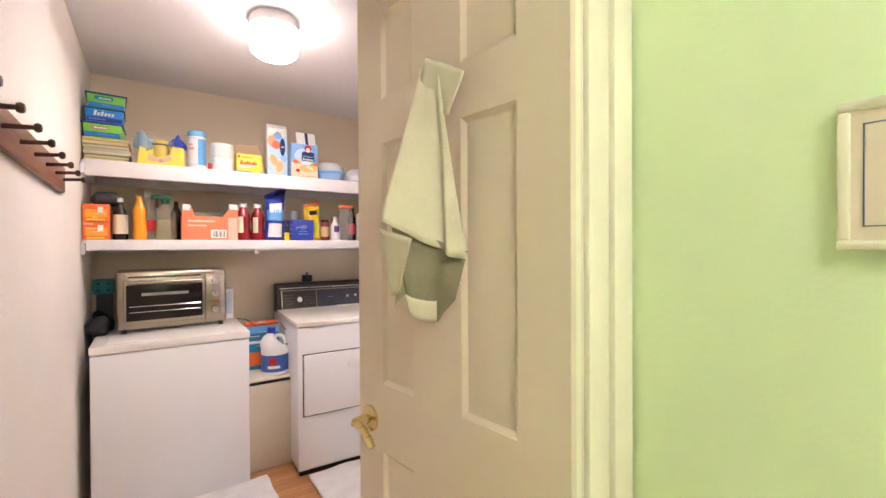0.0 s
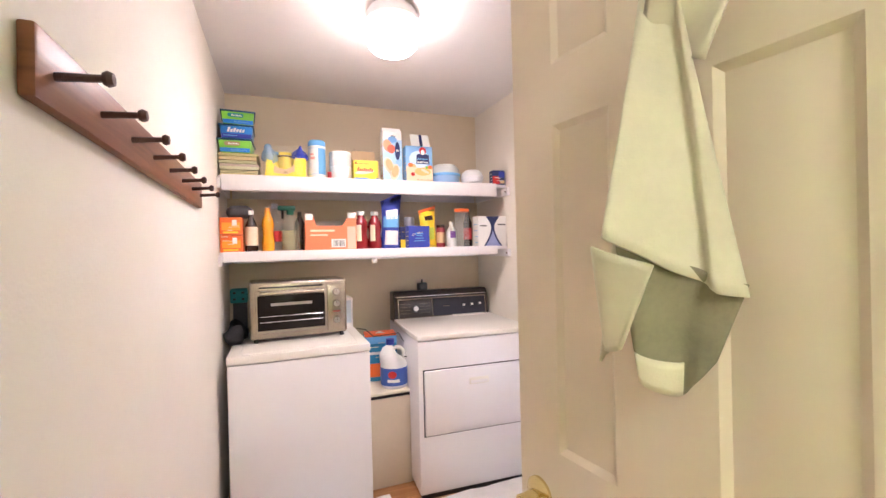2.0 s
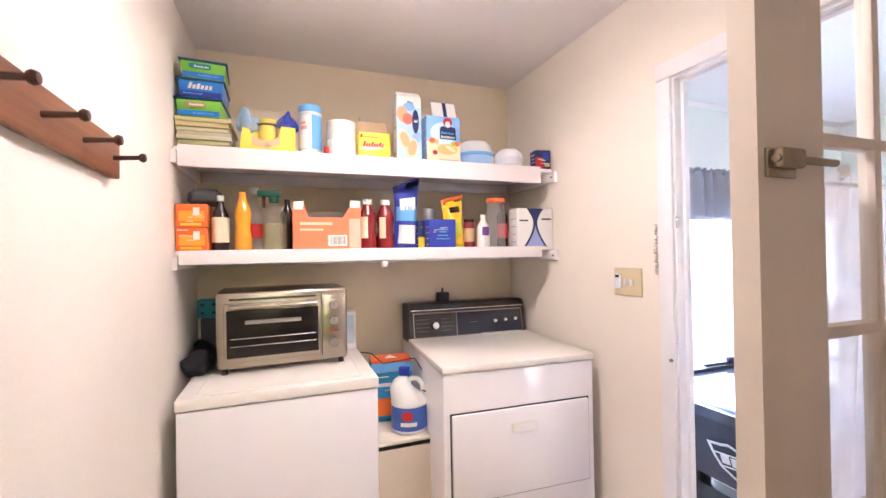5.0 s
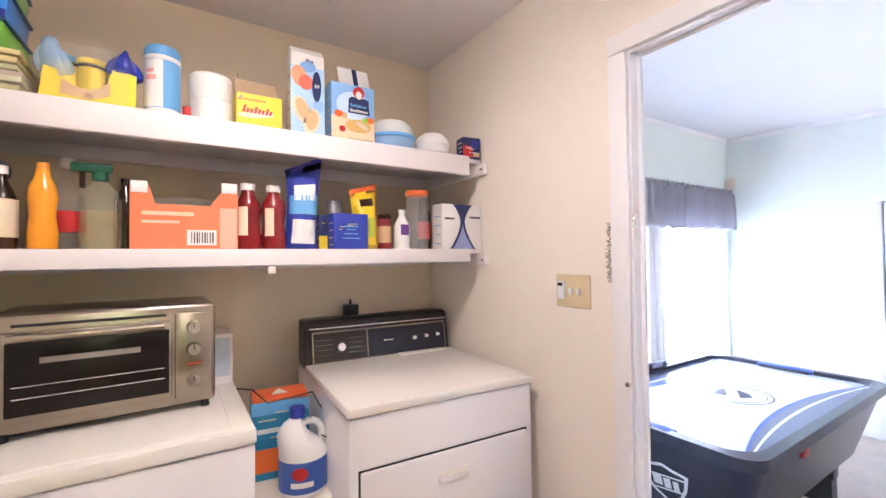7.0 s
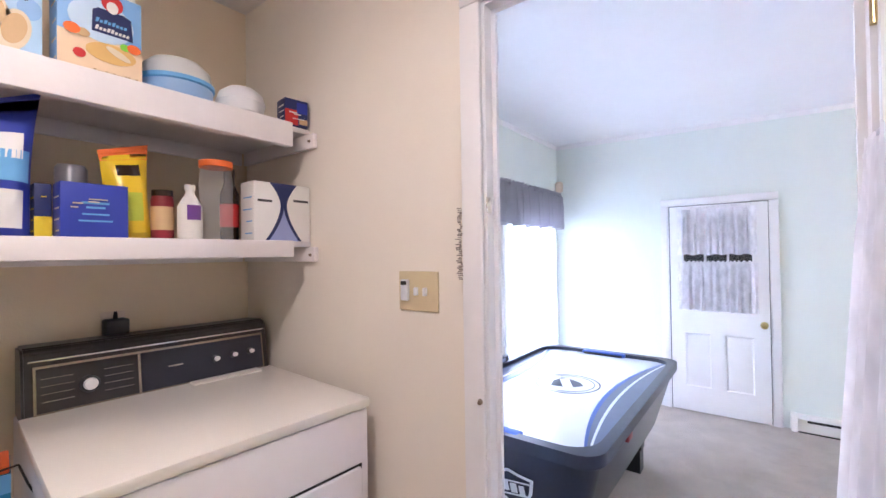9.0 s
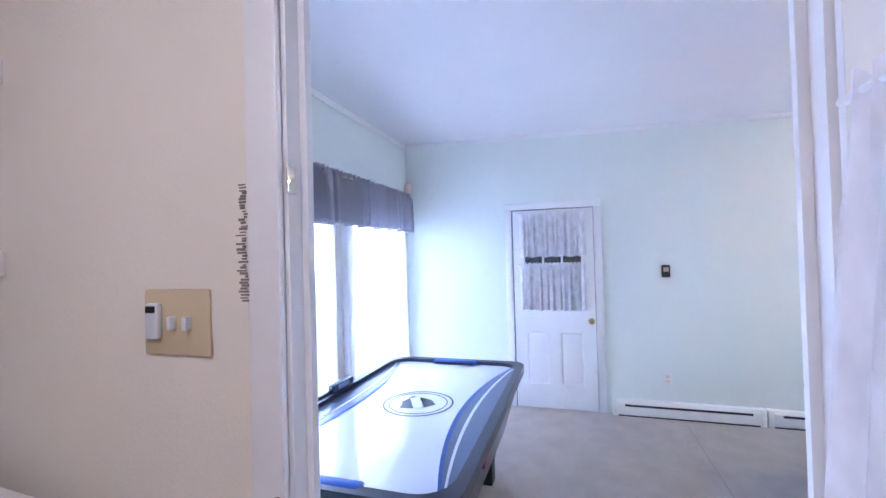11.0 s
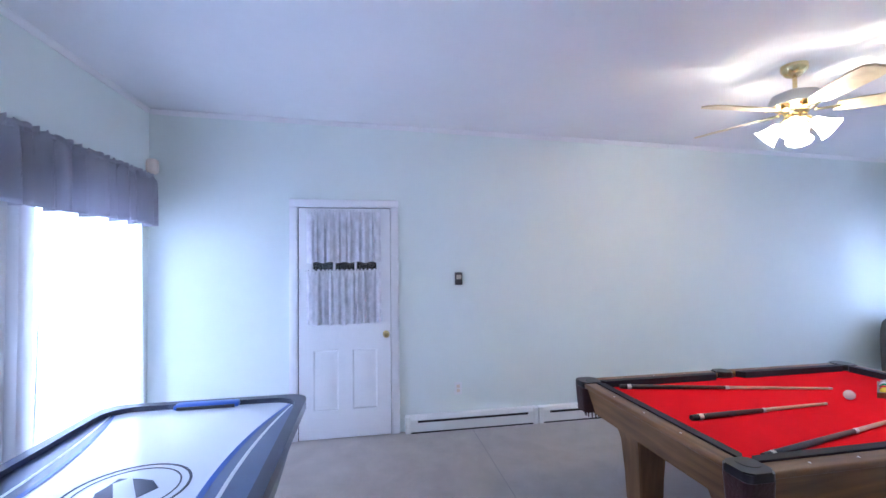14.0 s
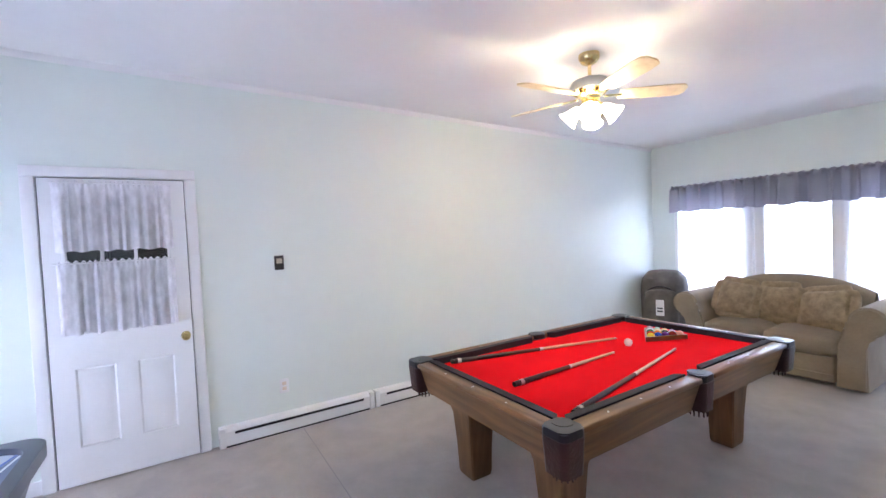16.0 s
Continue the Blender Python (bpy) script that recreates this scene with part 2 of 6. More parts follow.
setting("floor_games", box(B(), GX0 - 0.035, GX1 + 0.14, GY0 - 0.14, GY1 + 0.14, -0.15, 0), M_CARPET, "beige cut pile carpet with a visible seam", "carpet")
setting("floor_laundry", box(B(), LX0 - 0.1, LX1 + 0.03, -1.6, LY1 + 0.1, -0.15, LF), M_LFLOOR, "orange brown wood plank floor", "floor")
bm = B()
prism(bm, [(GY0 - 0.14, gz(GY0 - 0.14)), (GY1 + 0.14, gz(GY1 + 0.14)), (GY1 + 0.14, gz(GY1 + 0.14) + 0.12), (GY0 - 0.14, gz(GY0 - 0.14) + 0.12)], GX0 - 0.03, GX1 + 0.14, Matrix(((0, 0, 1, 0), (1, 0, 0, 0), (0, 1, 0, 0), (0, 0, 0, 1))))
setting("ceiling_games", bm, M_CEIL, "white painted sloping ceiling", "ceiling")
setting("ceiling_laundry", box(B(), LX0 - 0.1, LX1 + 0.033, LY0 - 0.06, LY1 + 0.1, LC, LC + 0.1), M_LCEIL, "white painted ceiling", "ceiling")
setting("ceiling_hall", box(B(), LX0 - 0.5, LX1 + 0.033, -1.6, LY0 - 0.06, LC + 0.002, LC + 0.1), M_CEIL, "white hall ceiling", "ceiling")
setting("wall_west", box(B(), LX0 - 0.1, LX0, LY0 - 0.12, LY1 + 0.1, LF, LC), M_CREAM, "cream painted laundry wall")
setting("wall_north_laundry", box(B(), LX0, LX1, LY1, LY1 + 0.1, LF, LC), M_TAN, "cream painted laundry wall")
# wall between laundry and games room: laundry face and games room face
bm = B()
box(bm, LX1, 1.494, LY0 - 0.06, DW0 - 0.02, LF, LC), box(bm, LX1, 1.494, DW1 + 0.02, LY1 + 0.1, LF, LC), box(bm, LX1, 1.494, DW0 - 0.02, DW1 + 0.02, DWT + 0.02, LC)
setting("wall_east_laundry", bm, M_CREAM, "cream painted laundry wall with a doorway")
bm = B()
box(bm, 1.496, GX0, GY0 - 0.14, DW0 - 0.02, -0.1, 2.95), box(bm, 1.496, GX0, DW1 + 0.02, GY1 + 0.14, -0.1, 2.95), box(bm, 1.496, GX0, DW0 - 0.02, DW1 + 0.02, DWT + 0.02, 2.95), box(bm, 1.50, GX0 - 0.001, DW0, DW1, -0.1, LF - 0.005)
setting("wall_west_games", bm, M_MINT, "pale mint painted wall with a doorway")
# entry wall of the laundry
ED0, ED1 = -0.18, 0.545
bm = B()
box(bm, LX0, ED0 - 0.03, LY0 - 0.12, LY0, LF, LC), box(bm, ED1 + 0.03, LX1, LY0 - 0.11, LY0, LF, LC), box(bm, ED0 - 0.03, ED1 + 0.03, LY0 - 0.12, LY0, 2.29, LC)
setting("wall_south_laundry", bm, M_CREAM, "cream painted wall round the entry door")
setting("wall_hall_east", box(B(), 0.675, 0.775, -1.6, LY0 - 0.125, LF, LC), M_GREEN, "lime green painted hall wall")
setting("wall_hall_west", box(B(), LX0 - 0.5, LX0 - 0.4, -1.6, LY0 - 0.12, LF, LC), M_GREEN, "lime green painted hall wall")
setting("wall_hall_north", box(B(), LX0 - 0.4, LX0 - 0.1, LY0 - 0.12, LY0 - 0.02, LF, LC), M_GREEN, "lime green painted hall wall")
setting("floor_hall", box(B(), LX0 - 0.5, LX0 - 0.1, -1.6, LY0 - 0.12, -0.15, LF), M_LFLOOR, "orange brown wood plank floor", "floor")
setting("wall_hall_south", box(B(), LX0 - 0.5, 0.775, -1.7, -1.6, LF, LC), M_GREEN, "lime green painted hall wall")
# games room
setting("wall_east_games", box(B(), GX1, GX1 + 0.14, GY0 - 0.14, GY1 + 0.14, -0.1, 2.95), M_MINT, "pale mint painted wall")
bm = B()
box(bm, GX0, NX0, GY1, GY1 + 0.14, -0.1, 2.95), box(bm, NX1, GX1, GY1, GY1 + 0.14, -0.1, 2.95), box(bm, NX0, NX1, GY1, GY1 + 0.14, NT, 2.95)
setting("wall_north_games", bm, M_MINT, "pale mint painted wall with a patio door opening")
bm = B()
box(bm, GX0, SX0, GY0 - 0.14, GY0, -0.1, 2.95), box(bm, SX1, GX1, GY0 - 0.14, GY0, -0.1, 2.95), box(bm, SX0, SX1, GY0 - 0.14, GY0, ST, 2.95)
setting("wall_south_games", bm, M_MINT, "pale mint painted wall with a patio door opening")
setting("ground", box(B(), -400, 400, -400, 400, -0.6, -0.5), mat("pale winter ground", (0.74, 0.75, 0.76), 0.95, vary=0.2, scale=0.5), "pale open ground outside", "ground")

# shallow cove moulding where the games room walls meet the ceiling
bm = B()
prism(bm, [(GX1, -0.04), (GX1 - 0.008, -0.04), (GX1 - 0.014, -0.028), (GX1 - 0.020, -0.012), (GX1 - 0.022, 0.02), (GX1, 0.02)], GY0 + 0.002, GY1 - 0.002, Matrix(((1, 0, 0, 0), (0, 0, 1, 0), (0, 1, 0.022, 2.83 - 3.57 * 0.022), (0, 0, 0, 1))))
setting("trim", bm, M_CEIL, "white cove moulding along the ceiling", "moulding")
bm = B()
prism(bm, [(GY1, -0.04), (GY1 - 0.008, -0.04), (GY1 - 0.014, -0.028), (GY1 - 0.020, -0.012), (GY1 - 0.022, 0.02), (GY1, 0.02)], GX0 + 0.002, GX1 - 0.034, Matrix(((0, 0, 1, 0), (1, 0, 0, 0), (0, 1, 0, 2.829), (0, 0, 0, 1))))
setting("trim", bm, M_CEIL, "white cove moulding along the ceiling", "moulding")

# ---- daylight at the openings ----
lamp("daylight_north_west", "AREA", look((2.56, GY1 + 0.2, 1.05), (2.56, 0, 1.05)), 41, DAY, (0.95, 1.85))
lamp("daylight_north_east", "AREA", look((4.60, GY1 + 0.2, 1.05), (4.60, 0, 1.05)), 41, DAY, (0.95, 1.85))
lamp("daylight_south_east", "AREA", look((4.50, GY0 - 0.2, 1.0), (4.50, 0, 1.0)), 35, DAY, (0.72, 1.75))
lamp("daylight_south_west", "AREA", look((2.60, GY0 - 0.2, 1.0), (2.60, 0, 1.0)), 35, DAY, (0.85, 1.75))
M_GLOW = mat("bright hazy distance", (0.86, 0.93, 1.0), 1.0, vary=0, emit=4.0)
for name, y in (("backdrop_north", 24.0), ("backdrop_south", -26.0)):
    setting(name, box(B(), -30, 40, y, y + 0.1, -0.5, 20), M_GLOW, "bright hazy sky and distance outside", "backdrop")


# ---- shared builders ----
def panel_face(bm, w, h, t, panels, depth=0.008, rim=0.022):
    """A moulded door leaf, w along x, h along z, t along y from 0; each panel (x0, x1, z0, z1) is sunk on both faces with a raised field."""
    xs = sorted({0, w, *[v for p in panels for v in p[:2]]})
    zs = sorted({0, h, *[v for p in panels for v in p[2:]]})
    for side, y in ((-1, 0.0), (1, t)):
        inn = y + depth * (-side)
        for i in range(len(xs) - 1):
            for j in range(len(zs) - 1):
                a, b, c, d = xs[i], xs[i + 1], zs[j], zs[j + 1]
                cx, cz = (a + b) / 2, (c + d) / 2
                if any(p[0] < cx < p[1] and p[2] < cz < p[3] for p in panels):
                    continue
                bm.faces.new([bm.verts.new(v) for v in ((a, y, c), (b, y, c), (b, y, d), (a, y, d))])
        for a, b, c, d in panels:
            def ring(k, yy):
                return [bm.verts.new(v) for v in ((a + k, yy, c + k), (b - k, yy, c + k), (b - k, yy, d - k), (a + k, yy, d - k))]
            rings = [ring(0, y), ring(rim * 0.5, inn), ring(rim, inn), ring(rim * 2.0, y - side * depth * 0.25)]
            for r, s in zip(rings, rings[1:]):
                for i in range(4):
                    bm.faces.new((r[i], r[(i + 1) % 4], s[(i + 1) % 4], s[i]))
            bm.faces.new(rings[-1])
    for q in (((0, 0, 0), (0, t, 0), (0, t, h), (0, 0, h)), ((w, 0, 0), (w, t, 0), (w, t, h), (w, 0, h)), ((0, 0, h), (w, 0, h), (w, t, h), (0, t, h)), ((0, 0, 0), (w, 0, 0), (w, t, 0), (0, t, 0))):
        bm.faces.new([bm.verts.new(v) for v in q])
    bmesh.ops.remove_doubles(bm, verts=bm.verts, dist=1e-5)
    return bm


def pleats(bm, width, top, bottom, depth, waves, flare=1.0, seed=0, ruffle=0.0, hem=0.0, ease=1.0):
    """Hanging cloth along x from 0 to width, gathered at the top into uneven folds; flare widens it downwards."""
    rnd = random.Random(seed)
    ph = [rnd.uniform(0, 6.28) for _ in range(5)]
    nu, nv = int(waves * 10), 16

    def f(u, v):
        z = top + (bottom - top) * v
        uu = u + 0.012 * math.sin(u * 17 + ph[3])
        d = depth * (0.35 + 0.65 * v ** ease) * (math.sin(uu * waves * 6.283 + ph[0]) + 0.45 * math.sin(uu * waves * 2.7 * 6.283 / 1.7 + ph[1]) + 0.5 * math.sin(uu * waves * 0.41 * 6.283 + ph[2]))
        if ruffle and v < 0.12:
            d = depth * 0.35 * math.sin(uu * waves * 2.2 * 6.283 + ph[4])
            z += 0.009 * ruffle * (1 - v / 0.12) * math.sin(uu * waves * 1.7 * 6.283 + ph[2])
        z += hem * math.sin(uu * waves * 3.1 + ph[1]) * v
        return ((u - 0.5) * width * (1 + (flare - 1) * v) + width / 2, d, z)
    return grid(bm, nu, nv, f)


def thicken(ob, t):
    s = ob.modifiers.new("cloth", "SOLIDIFY")
    s.thickness = t
    return ob


# ---- laundry: shelves ----
def shelf(z_top, lip, label):
    s = thing("wall_shelf", pose(0, 0, z_top), label, "shelf", "shelves across the laundry wall")
    part("board", box(B(), LX0 + 0.002, LX1 - 0.002, 2.975, LY1 - 0.002, -0.02, 0, 0.002), M_SHELF, s)
    part("front_lip", box(B(), -0.318, 1.365, 2.94, 2.974, -lip, 0.002, 0.004), M_SHELF, s)
    part("cleat", box(B(), LX0 + 0.001, LX0 + 0.02, 2.93, LY1 - 0.01, -0.075, -0.021, 0.002), M_SHELF, s)
    part("cleat", box(B(), LX1 - 0.02, LX1 - 0.001, 2.93, LY1 - 0.01, -0.075, -0.021, 0.002), M_SHELF, s)
    part("back_cleat", box(B(), LX0 + 0.03, LX1 - 0.03, LY1 - 0.02, LY1 - 0.001, -0.075, -0.021, 0.002), M_SHELF, s)
    part("screw", rod(B(), (LX1 - 0.021, 2.95, -0.05), (LX1 - 0.028, 2.95, -0.05), 0.006, 0.004, 8), M_STEEL, s)
    part("screw", rod(B(), (LX0 + 0.021, 2.95, -0.05), (LX0 + 0.028, 2.95, -0.05), 0.006, 0.004, 8), M_STEEL, s)
    return s


SU, SL = 2.058, 1.634
shelf(SU, 0.085, "upper white painted wooden wall shelf, crowded with groceries")
low = shelf(SL, 0.056, "lower white painted wooden wall shelf, crowded with bottles")
part("bracket_clip", box(B(), 0.50, 0.525, 2.945, 2.97, -0.085, -0.057, 0.003), M_SHELF, low)


# ---- laundry: washer, dryer, bin ----
plain_pale = mat("pale blue panel print", (0.55, 0.63, 0.74), 0.4, vary=0.08, scale=30)


def washer():
    s = thing("washing_machine", pose(0.0675, 3.085, LF), "white enamel top-loading washing machine against the wall", "washing machine")
    w, d = 0.357, 0.36
    part("cabinet", box(B(), -w, w, -d, d, 0.02, 0.855, 0.008), M_ENAMEL, s)
    part("top_panel", box(B(), -w - 0.003, w + 0.003, -d - 0.005, d, 0.858, 0.90, 0.006, 2), M_ENAMEL2, s)
    part("lid", box(B(), -w + 0.06, w - 0.06, -d + 0.03, 0.17, 0.899, 0.905, 0.005), M_ENAMEL2, s)
    part("console", box(B(), -w + 0.12, w + 0.0, 0.19, d - 0.005, 0.89, 1.10, 0.012), M_ENAMEL, s)
    part("console_print", box(B(), w - 0.075, w - 0.012, 0.1885, 0.191, 0.93, 1.08), plain_pale, s, "pale blue printed panel")
    for x in (-w + 0.05, w - 0.05):
        for y in (-d + 0.05, d - 0.05):
            part("foot", rod(B(), (x, y, 0), (x, y, 0.021), 0.02), M_BLACK, s)
    return s


washer()


def dryer():
    s = thing("clothes_dryer", pose(1.057, 3.02, LF, 0, 0, -3) @ Matrix.Diagonal((1, 1, 0.99, 1)), "white enamel clothes dryer with dark control console", "clothes dryer")
    w, d = 0.362, 0.40
    part("cabinet", box(B(), -w, w, -d, d, 0.03, 0.905, 0.008), M_ENAMEL, s)
    part("top_panel", box(B(), -w - 0.004, w + 0.004, -d - 0.006, 0.22, 0.907, 0.937, 0.006, 2), M_ENAMEL2, s)
    door = part("door", box(B(), -0.328, 0.328, -d - 0.014, -d + 0.004, 0.365, 0.735, 0.007, 2), M_ENAMEL, s)
    part("handle", box(B(), -0.06, 0.06, -d - 0.018, -d - 0.0135, 0.632, 0.672, 0.002), M_ENAMEL2, door)
    part("handle_recess", box(B(), -0.052, 0.052, -d - 0.0188, -d - 0.0175, 0.638, 0.655), M_ENAMEL, door)
    part("door_gap", box(B(), -0.334, 0.334, -d - 0.002, -d + 0.002, 0.359, 0.741), M_BLACK, s, "dark seam round the door")
    part("toe_panel", box(B(), -w + 0.01, w - 0.01, -d + 0.012, -d + 0.03, 0.0, 0.032), M_BLACK, s)
    # console leaning back
    bm = B()
    prism(bm, [(0.215, 0.905), (0.40, 0.905), (0.40, 1.118), (0.27, 1.125), (0.25, 1.11)], -w + 0.004, w - 0.004, Matrix(((0, 0, 1, 0), (1, 0, 0, 0), (0, 1, 0, 0), (0, 0, 0, 1))))
    bmesh.ops.bevel(bm, geom=bm.edges[:], offset=0.006, segments=2, affect="EDGES")
    con = part("console", bm, M_BROWNBLK, s, "dark brown control console")
    tilt = pose(0, 0.2155, 0.92, -9.7)

    def face(name, x0, x1, z0, z1, y0, y1, m, parent=con, bev=0.002, label=""):
        bm = box(B(), x0, x1, y0, y1, z0, z1, bev)
        bmesh.ops.transform(bm, matrix=tilt, verts=bm.verts)
        return part(name, bm, m, parent, label)
    face("bezel", -0.335, 0.335, 0.012, 0.155, -0.008, 0.004, M_STEEL, label="brushed metal bezel")
    face("dial_panel", -0.328, -0.085, 0.02, 0.147, -0.011, 0.0, M_BROWNBLK)
    face("button_panel", -0.078, 0.328, 0.02, 0.147, -0.011, 0.0, mat("dark slate panel", (0.03, 0.032, 0.05), 0.3, vary=0.1))
    face("top_strip", -0.345, 0.345, 0.166, 0.172, -0.004, 0.003, M_CHROME, label="thin chrome strip")
    for i in range(4):
        face("print_line", -0.318, -0.245, 0.05 + i * 0.022, 0.0515 + i * 0.022, -0.0125, -0.01, M_STEEL, bev=0)
        face("print_line", -0.175, -0.1, 0.05 + i * 0.022, 0.0515 + i * 0.022, -0.0125, -0.01, M_STEEL, bev=0)
    face("print_label", 0.0, 0.045, 0.085, 0.09, -0.0125, -0.01, M_STEEL, bev=0)
    white = mat("ivory knob", (0.8, 0.78, 0.75), 0.3, vary=0.03)
    for x, r, z in ((-0.21, 0.026, 0.08), (0.15, 0.013, 0.085), (0.215, 0.012, 0.088), (0.278, 0.012, 0.09)):
        bm = rod(B(), (x, -0.011, z), (x, -0.03, z), r, r * 0.85, 20)
        bmesh.ops.transform(bm, matrix=tilt, verts=bm.verts)
        k = part("dial" if r > 0.02 else "knob", bm, M_BLACK, con)
        bm = rod(B(), (x, -0.029, z), (x, -0.042, z), r * 0.72, r * 0.6, 16)
        bmesh.ops.transform(bm, matrix=tilt, verts=bm.verts)
        part("cap", bm, white, k, "white cap")
    part("lint_cover", box(B(), 0.06, 0.30, 0.16, 0.205, 0.936, 0.944, 0.003), M_ENAMEL2, s)
    return s


dryer()


def bin_box():
    s = thing("storage_bin", pose(0.572, 3.06, LF), "cream painted storage bin with lid between the machines", "bin")
    m = mat("cream bin paint", (0.62, 0.53, 0.42), 0.5, vary=0.05, scale=6)
    part("body", box(B(), -0.135, 0.13, -0.21, 0.25, 0.0, 0.535, 0.012), m, s)
    part("lid", box(B(), -0.14, 0.136, -0.218, 0.25, 0.552, 0.572, 0.008), mat("cream lid", (0.74, 0.68, 0.56), 0.45, vary=0.05), s)
    # black filler puts the shade under the lid into colour
    part("lid_shadow_gap", box(B(), -0.133, 0.128, -0.208, 0.248, 0.534, 0.553), M_BLACK, s)
    return s


bin_box()


def toaster_oven():
    s = thing("toaster_oven", pose(0.067, 3.13, LF + 0.905, 0, 0, 3), "brushed steel toaster oven with dark glass door on the washer", "toaster oven")
    w = 0.27
    body = part("body", box(B(), -w, w, -0.14, 0.16, 0.018, 0.345, 0.016, 3), M_STEEL, s)
    part("door_frame", box(B(), -w + 0.03, 0.145, -0.152, -0.139, 0.05, 0.295, 0.004), M_STEEL, s)
    part("glass", box(B(), -w + 0.04, 0.138, -0.158, -0.15, 0.07, 0.268, 0.003), M_DGLASS, s, "dark glass with a reflection")
    part("control_panel", box(B(), 0.155, w - 0.012, -0.147, -0.139, 0.04, 0.315, 0.003), M_STEEL, s)
    h = part("handle", rod(B(), (-w + 0.05, -0.195, 0.285), (0.125, -0.195, 0.285), 0.010), M_STEEL, s)
    for x in (-w + 0.075, 0.10):
        part("handle_post", box(B(), x - 0.016, x + 0.016, -0.195, -0.15, 0.275, 0.295, 0.003), M_BLACK, h)
    part("vent_slot", box(B(), -w + 0.05, 0.13, -0.1415, -0.136, 0.308, 0.316), M_BLACK, s)
    for z in (0.268, 0.198, 0.1):
        k = part("knob", rod(B(), (0.205, -0.146, z), (0.205, -0.172, z), 0.021, 0.018, 20), M_CHROME, s)
        part("pointer", box(B(), 0.2035, 0.2065, -0.1735, -0.170, z, z + 0.016), M_BLACK, k)
    part("brand_bar", box(B(), 0.185, 0.228, -0.149, -0.146, 0.146, 0.154), mat("dull red print", (0.35, 0.06, 0.03), 0.5, vary=0), s)
    for z in (0.15, 0.118):
        part("rack_wire", rod(B(), (-w + 0.055, -0.1595, z), (0.125, -0.1595, z), 0.0015, None, 6), M_CHROME, s)
    part("tray_edge", box(B(), -0.16, 0.065, -0.1597, -0.158, 0.208, 0.224), mat("pale tray", (0.30, 0.27, 0.24), 0.4), s)
    for x in (-w + 0.03, w - 0.03):
        for y in (-0.12, 0.13):
            part("foot", rod(B(), (x, y, 0), (x, y, 0.02), 0.014, 0.012), M_BLACK, s)
    return s


toaster_oven()


def ceiling_lamp():
    s = thing("ceiling_lamp", pose(0.45, 2.18, LC), "lit round opal glass ceiling lamp with white base", "ceiling lamp")
    part("base", lathe(B(), [(0, 0), (0.10, 0), (0.111, -0.02), (0.111, -0.05), (0.10, -0.056), (0, -0.056)], 40), M_SHELF, s)
    part("shade", lathe(B(), [(0.09, -0.058), (0.104, -0.068), (0.110, -0.115), (0.105, -0.155), (0.085, -0.174), (0.05, -0.181), (0, -0.183)], 40), M_OPAL, s, "glowing opal glass shade")
    return s


ceiling_lamp()
bulb = lamp("lamp_bulb", "AREA", look((0.45, 2.18, LC - 0.19), (0.451, 2.18, 0)), 4.9, (1.0, 0.86, 0.74), (0.2, 0.2))
bulb.data.shape = "DISK"


def coat_rack():
    s = thing("coat_rack", pose(LX0, 1.078, 1.838, -1.1), "red brown wooden coat rack with turned pegs", "coat rack")
    part("board", box(B(), 0.001, 0.022, 0, 1.25, 0, 0.10, 0.005), M_RACKWOOD, s)
    for i in range(8):
        y = 0.05 + i * 0.165
        bm = rod(B(), (0.021, y, 0.046), (0.076, y, 0.05), 0.0065, 0.0055, 10)
        lathe(bm, [(0, 0), (0.009, 0.002), (0.012, 0.008), (0.009, 0.015), (0, 0.017)], 12, pose(0.075, y, 0.05, 0, 90, 0))
        part("peg", bm, mat("dark peg wood", (0.07, 0.03, 0.02), 0.4), s)
    return s


coat_rack()


# ---- doors ----
def casing(name, m, w, h, depth, face, material, label, both=True, bottom=0.0):
    """Door lining and mouldings round an opening w wide along x and h high; the wall runs from y = 0 to depth."""
    s = tagged(new(name), label, "door frame", kind="structure")
    s.matrix_world = m
    for x0, x1 in ((-0.02, 0.0), (w, w + 0.02)):
        part("jamb", box(B(), x0, x1, 0.0005, depth - 0.0005, bottom, h + 0.02), material, s)
    part("head", box(B(), 0, w, 0.0005, depth - 0.0005, h, h + 0.02), material, s)
    for y0, y1 in (((-0.016, 0.0), (depth, depth + 0.016)) if both else ((-0.016, 0.0),)):
        for x0, x1 in ((-0.008 - face, -0.008), (w + 0.008, w + 0.008 + face)):
            part("side_casing", box(B(), x0, x1, y0, y1, bottom, h + 0.008, 0.005), material, s)
        part("head_casing", box(B(), -0.008 - face, w + 0.008 + face, y0, y1, h + 0.0085, h + 0.008 + face, 0.005), material, s)
    return s


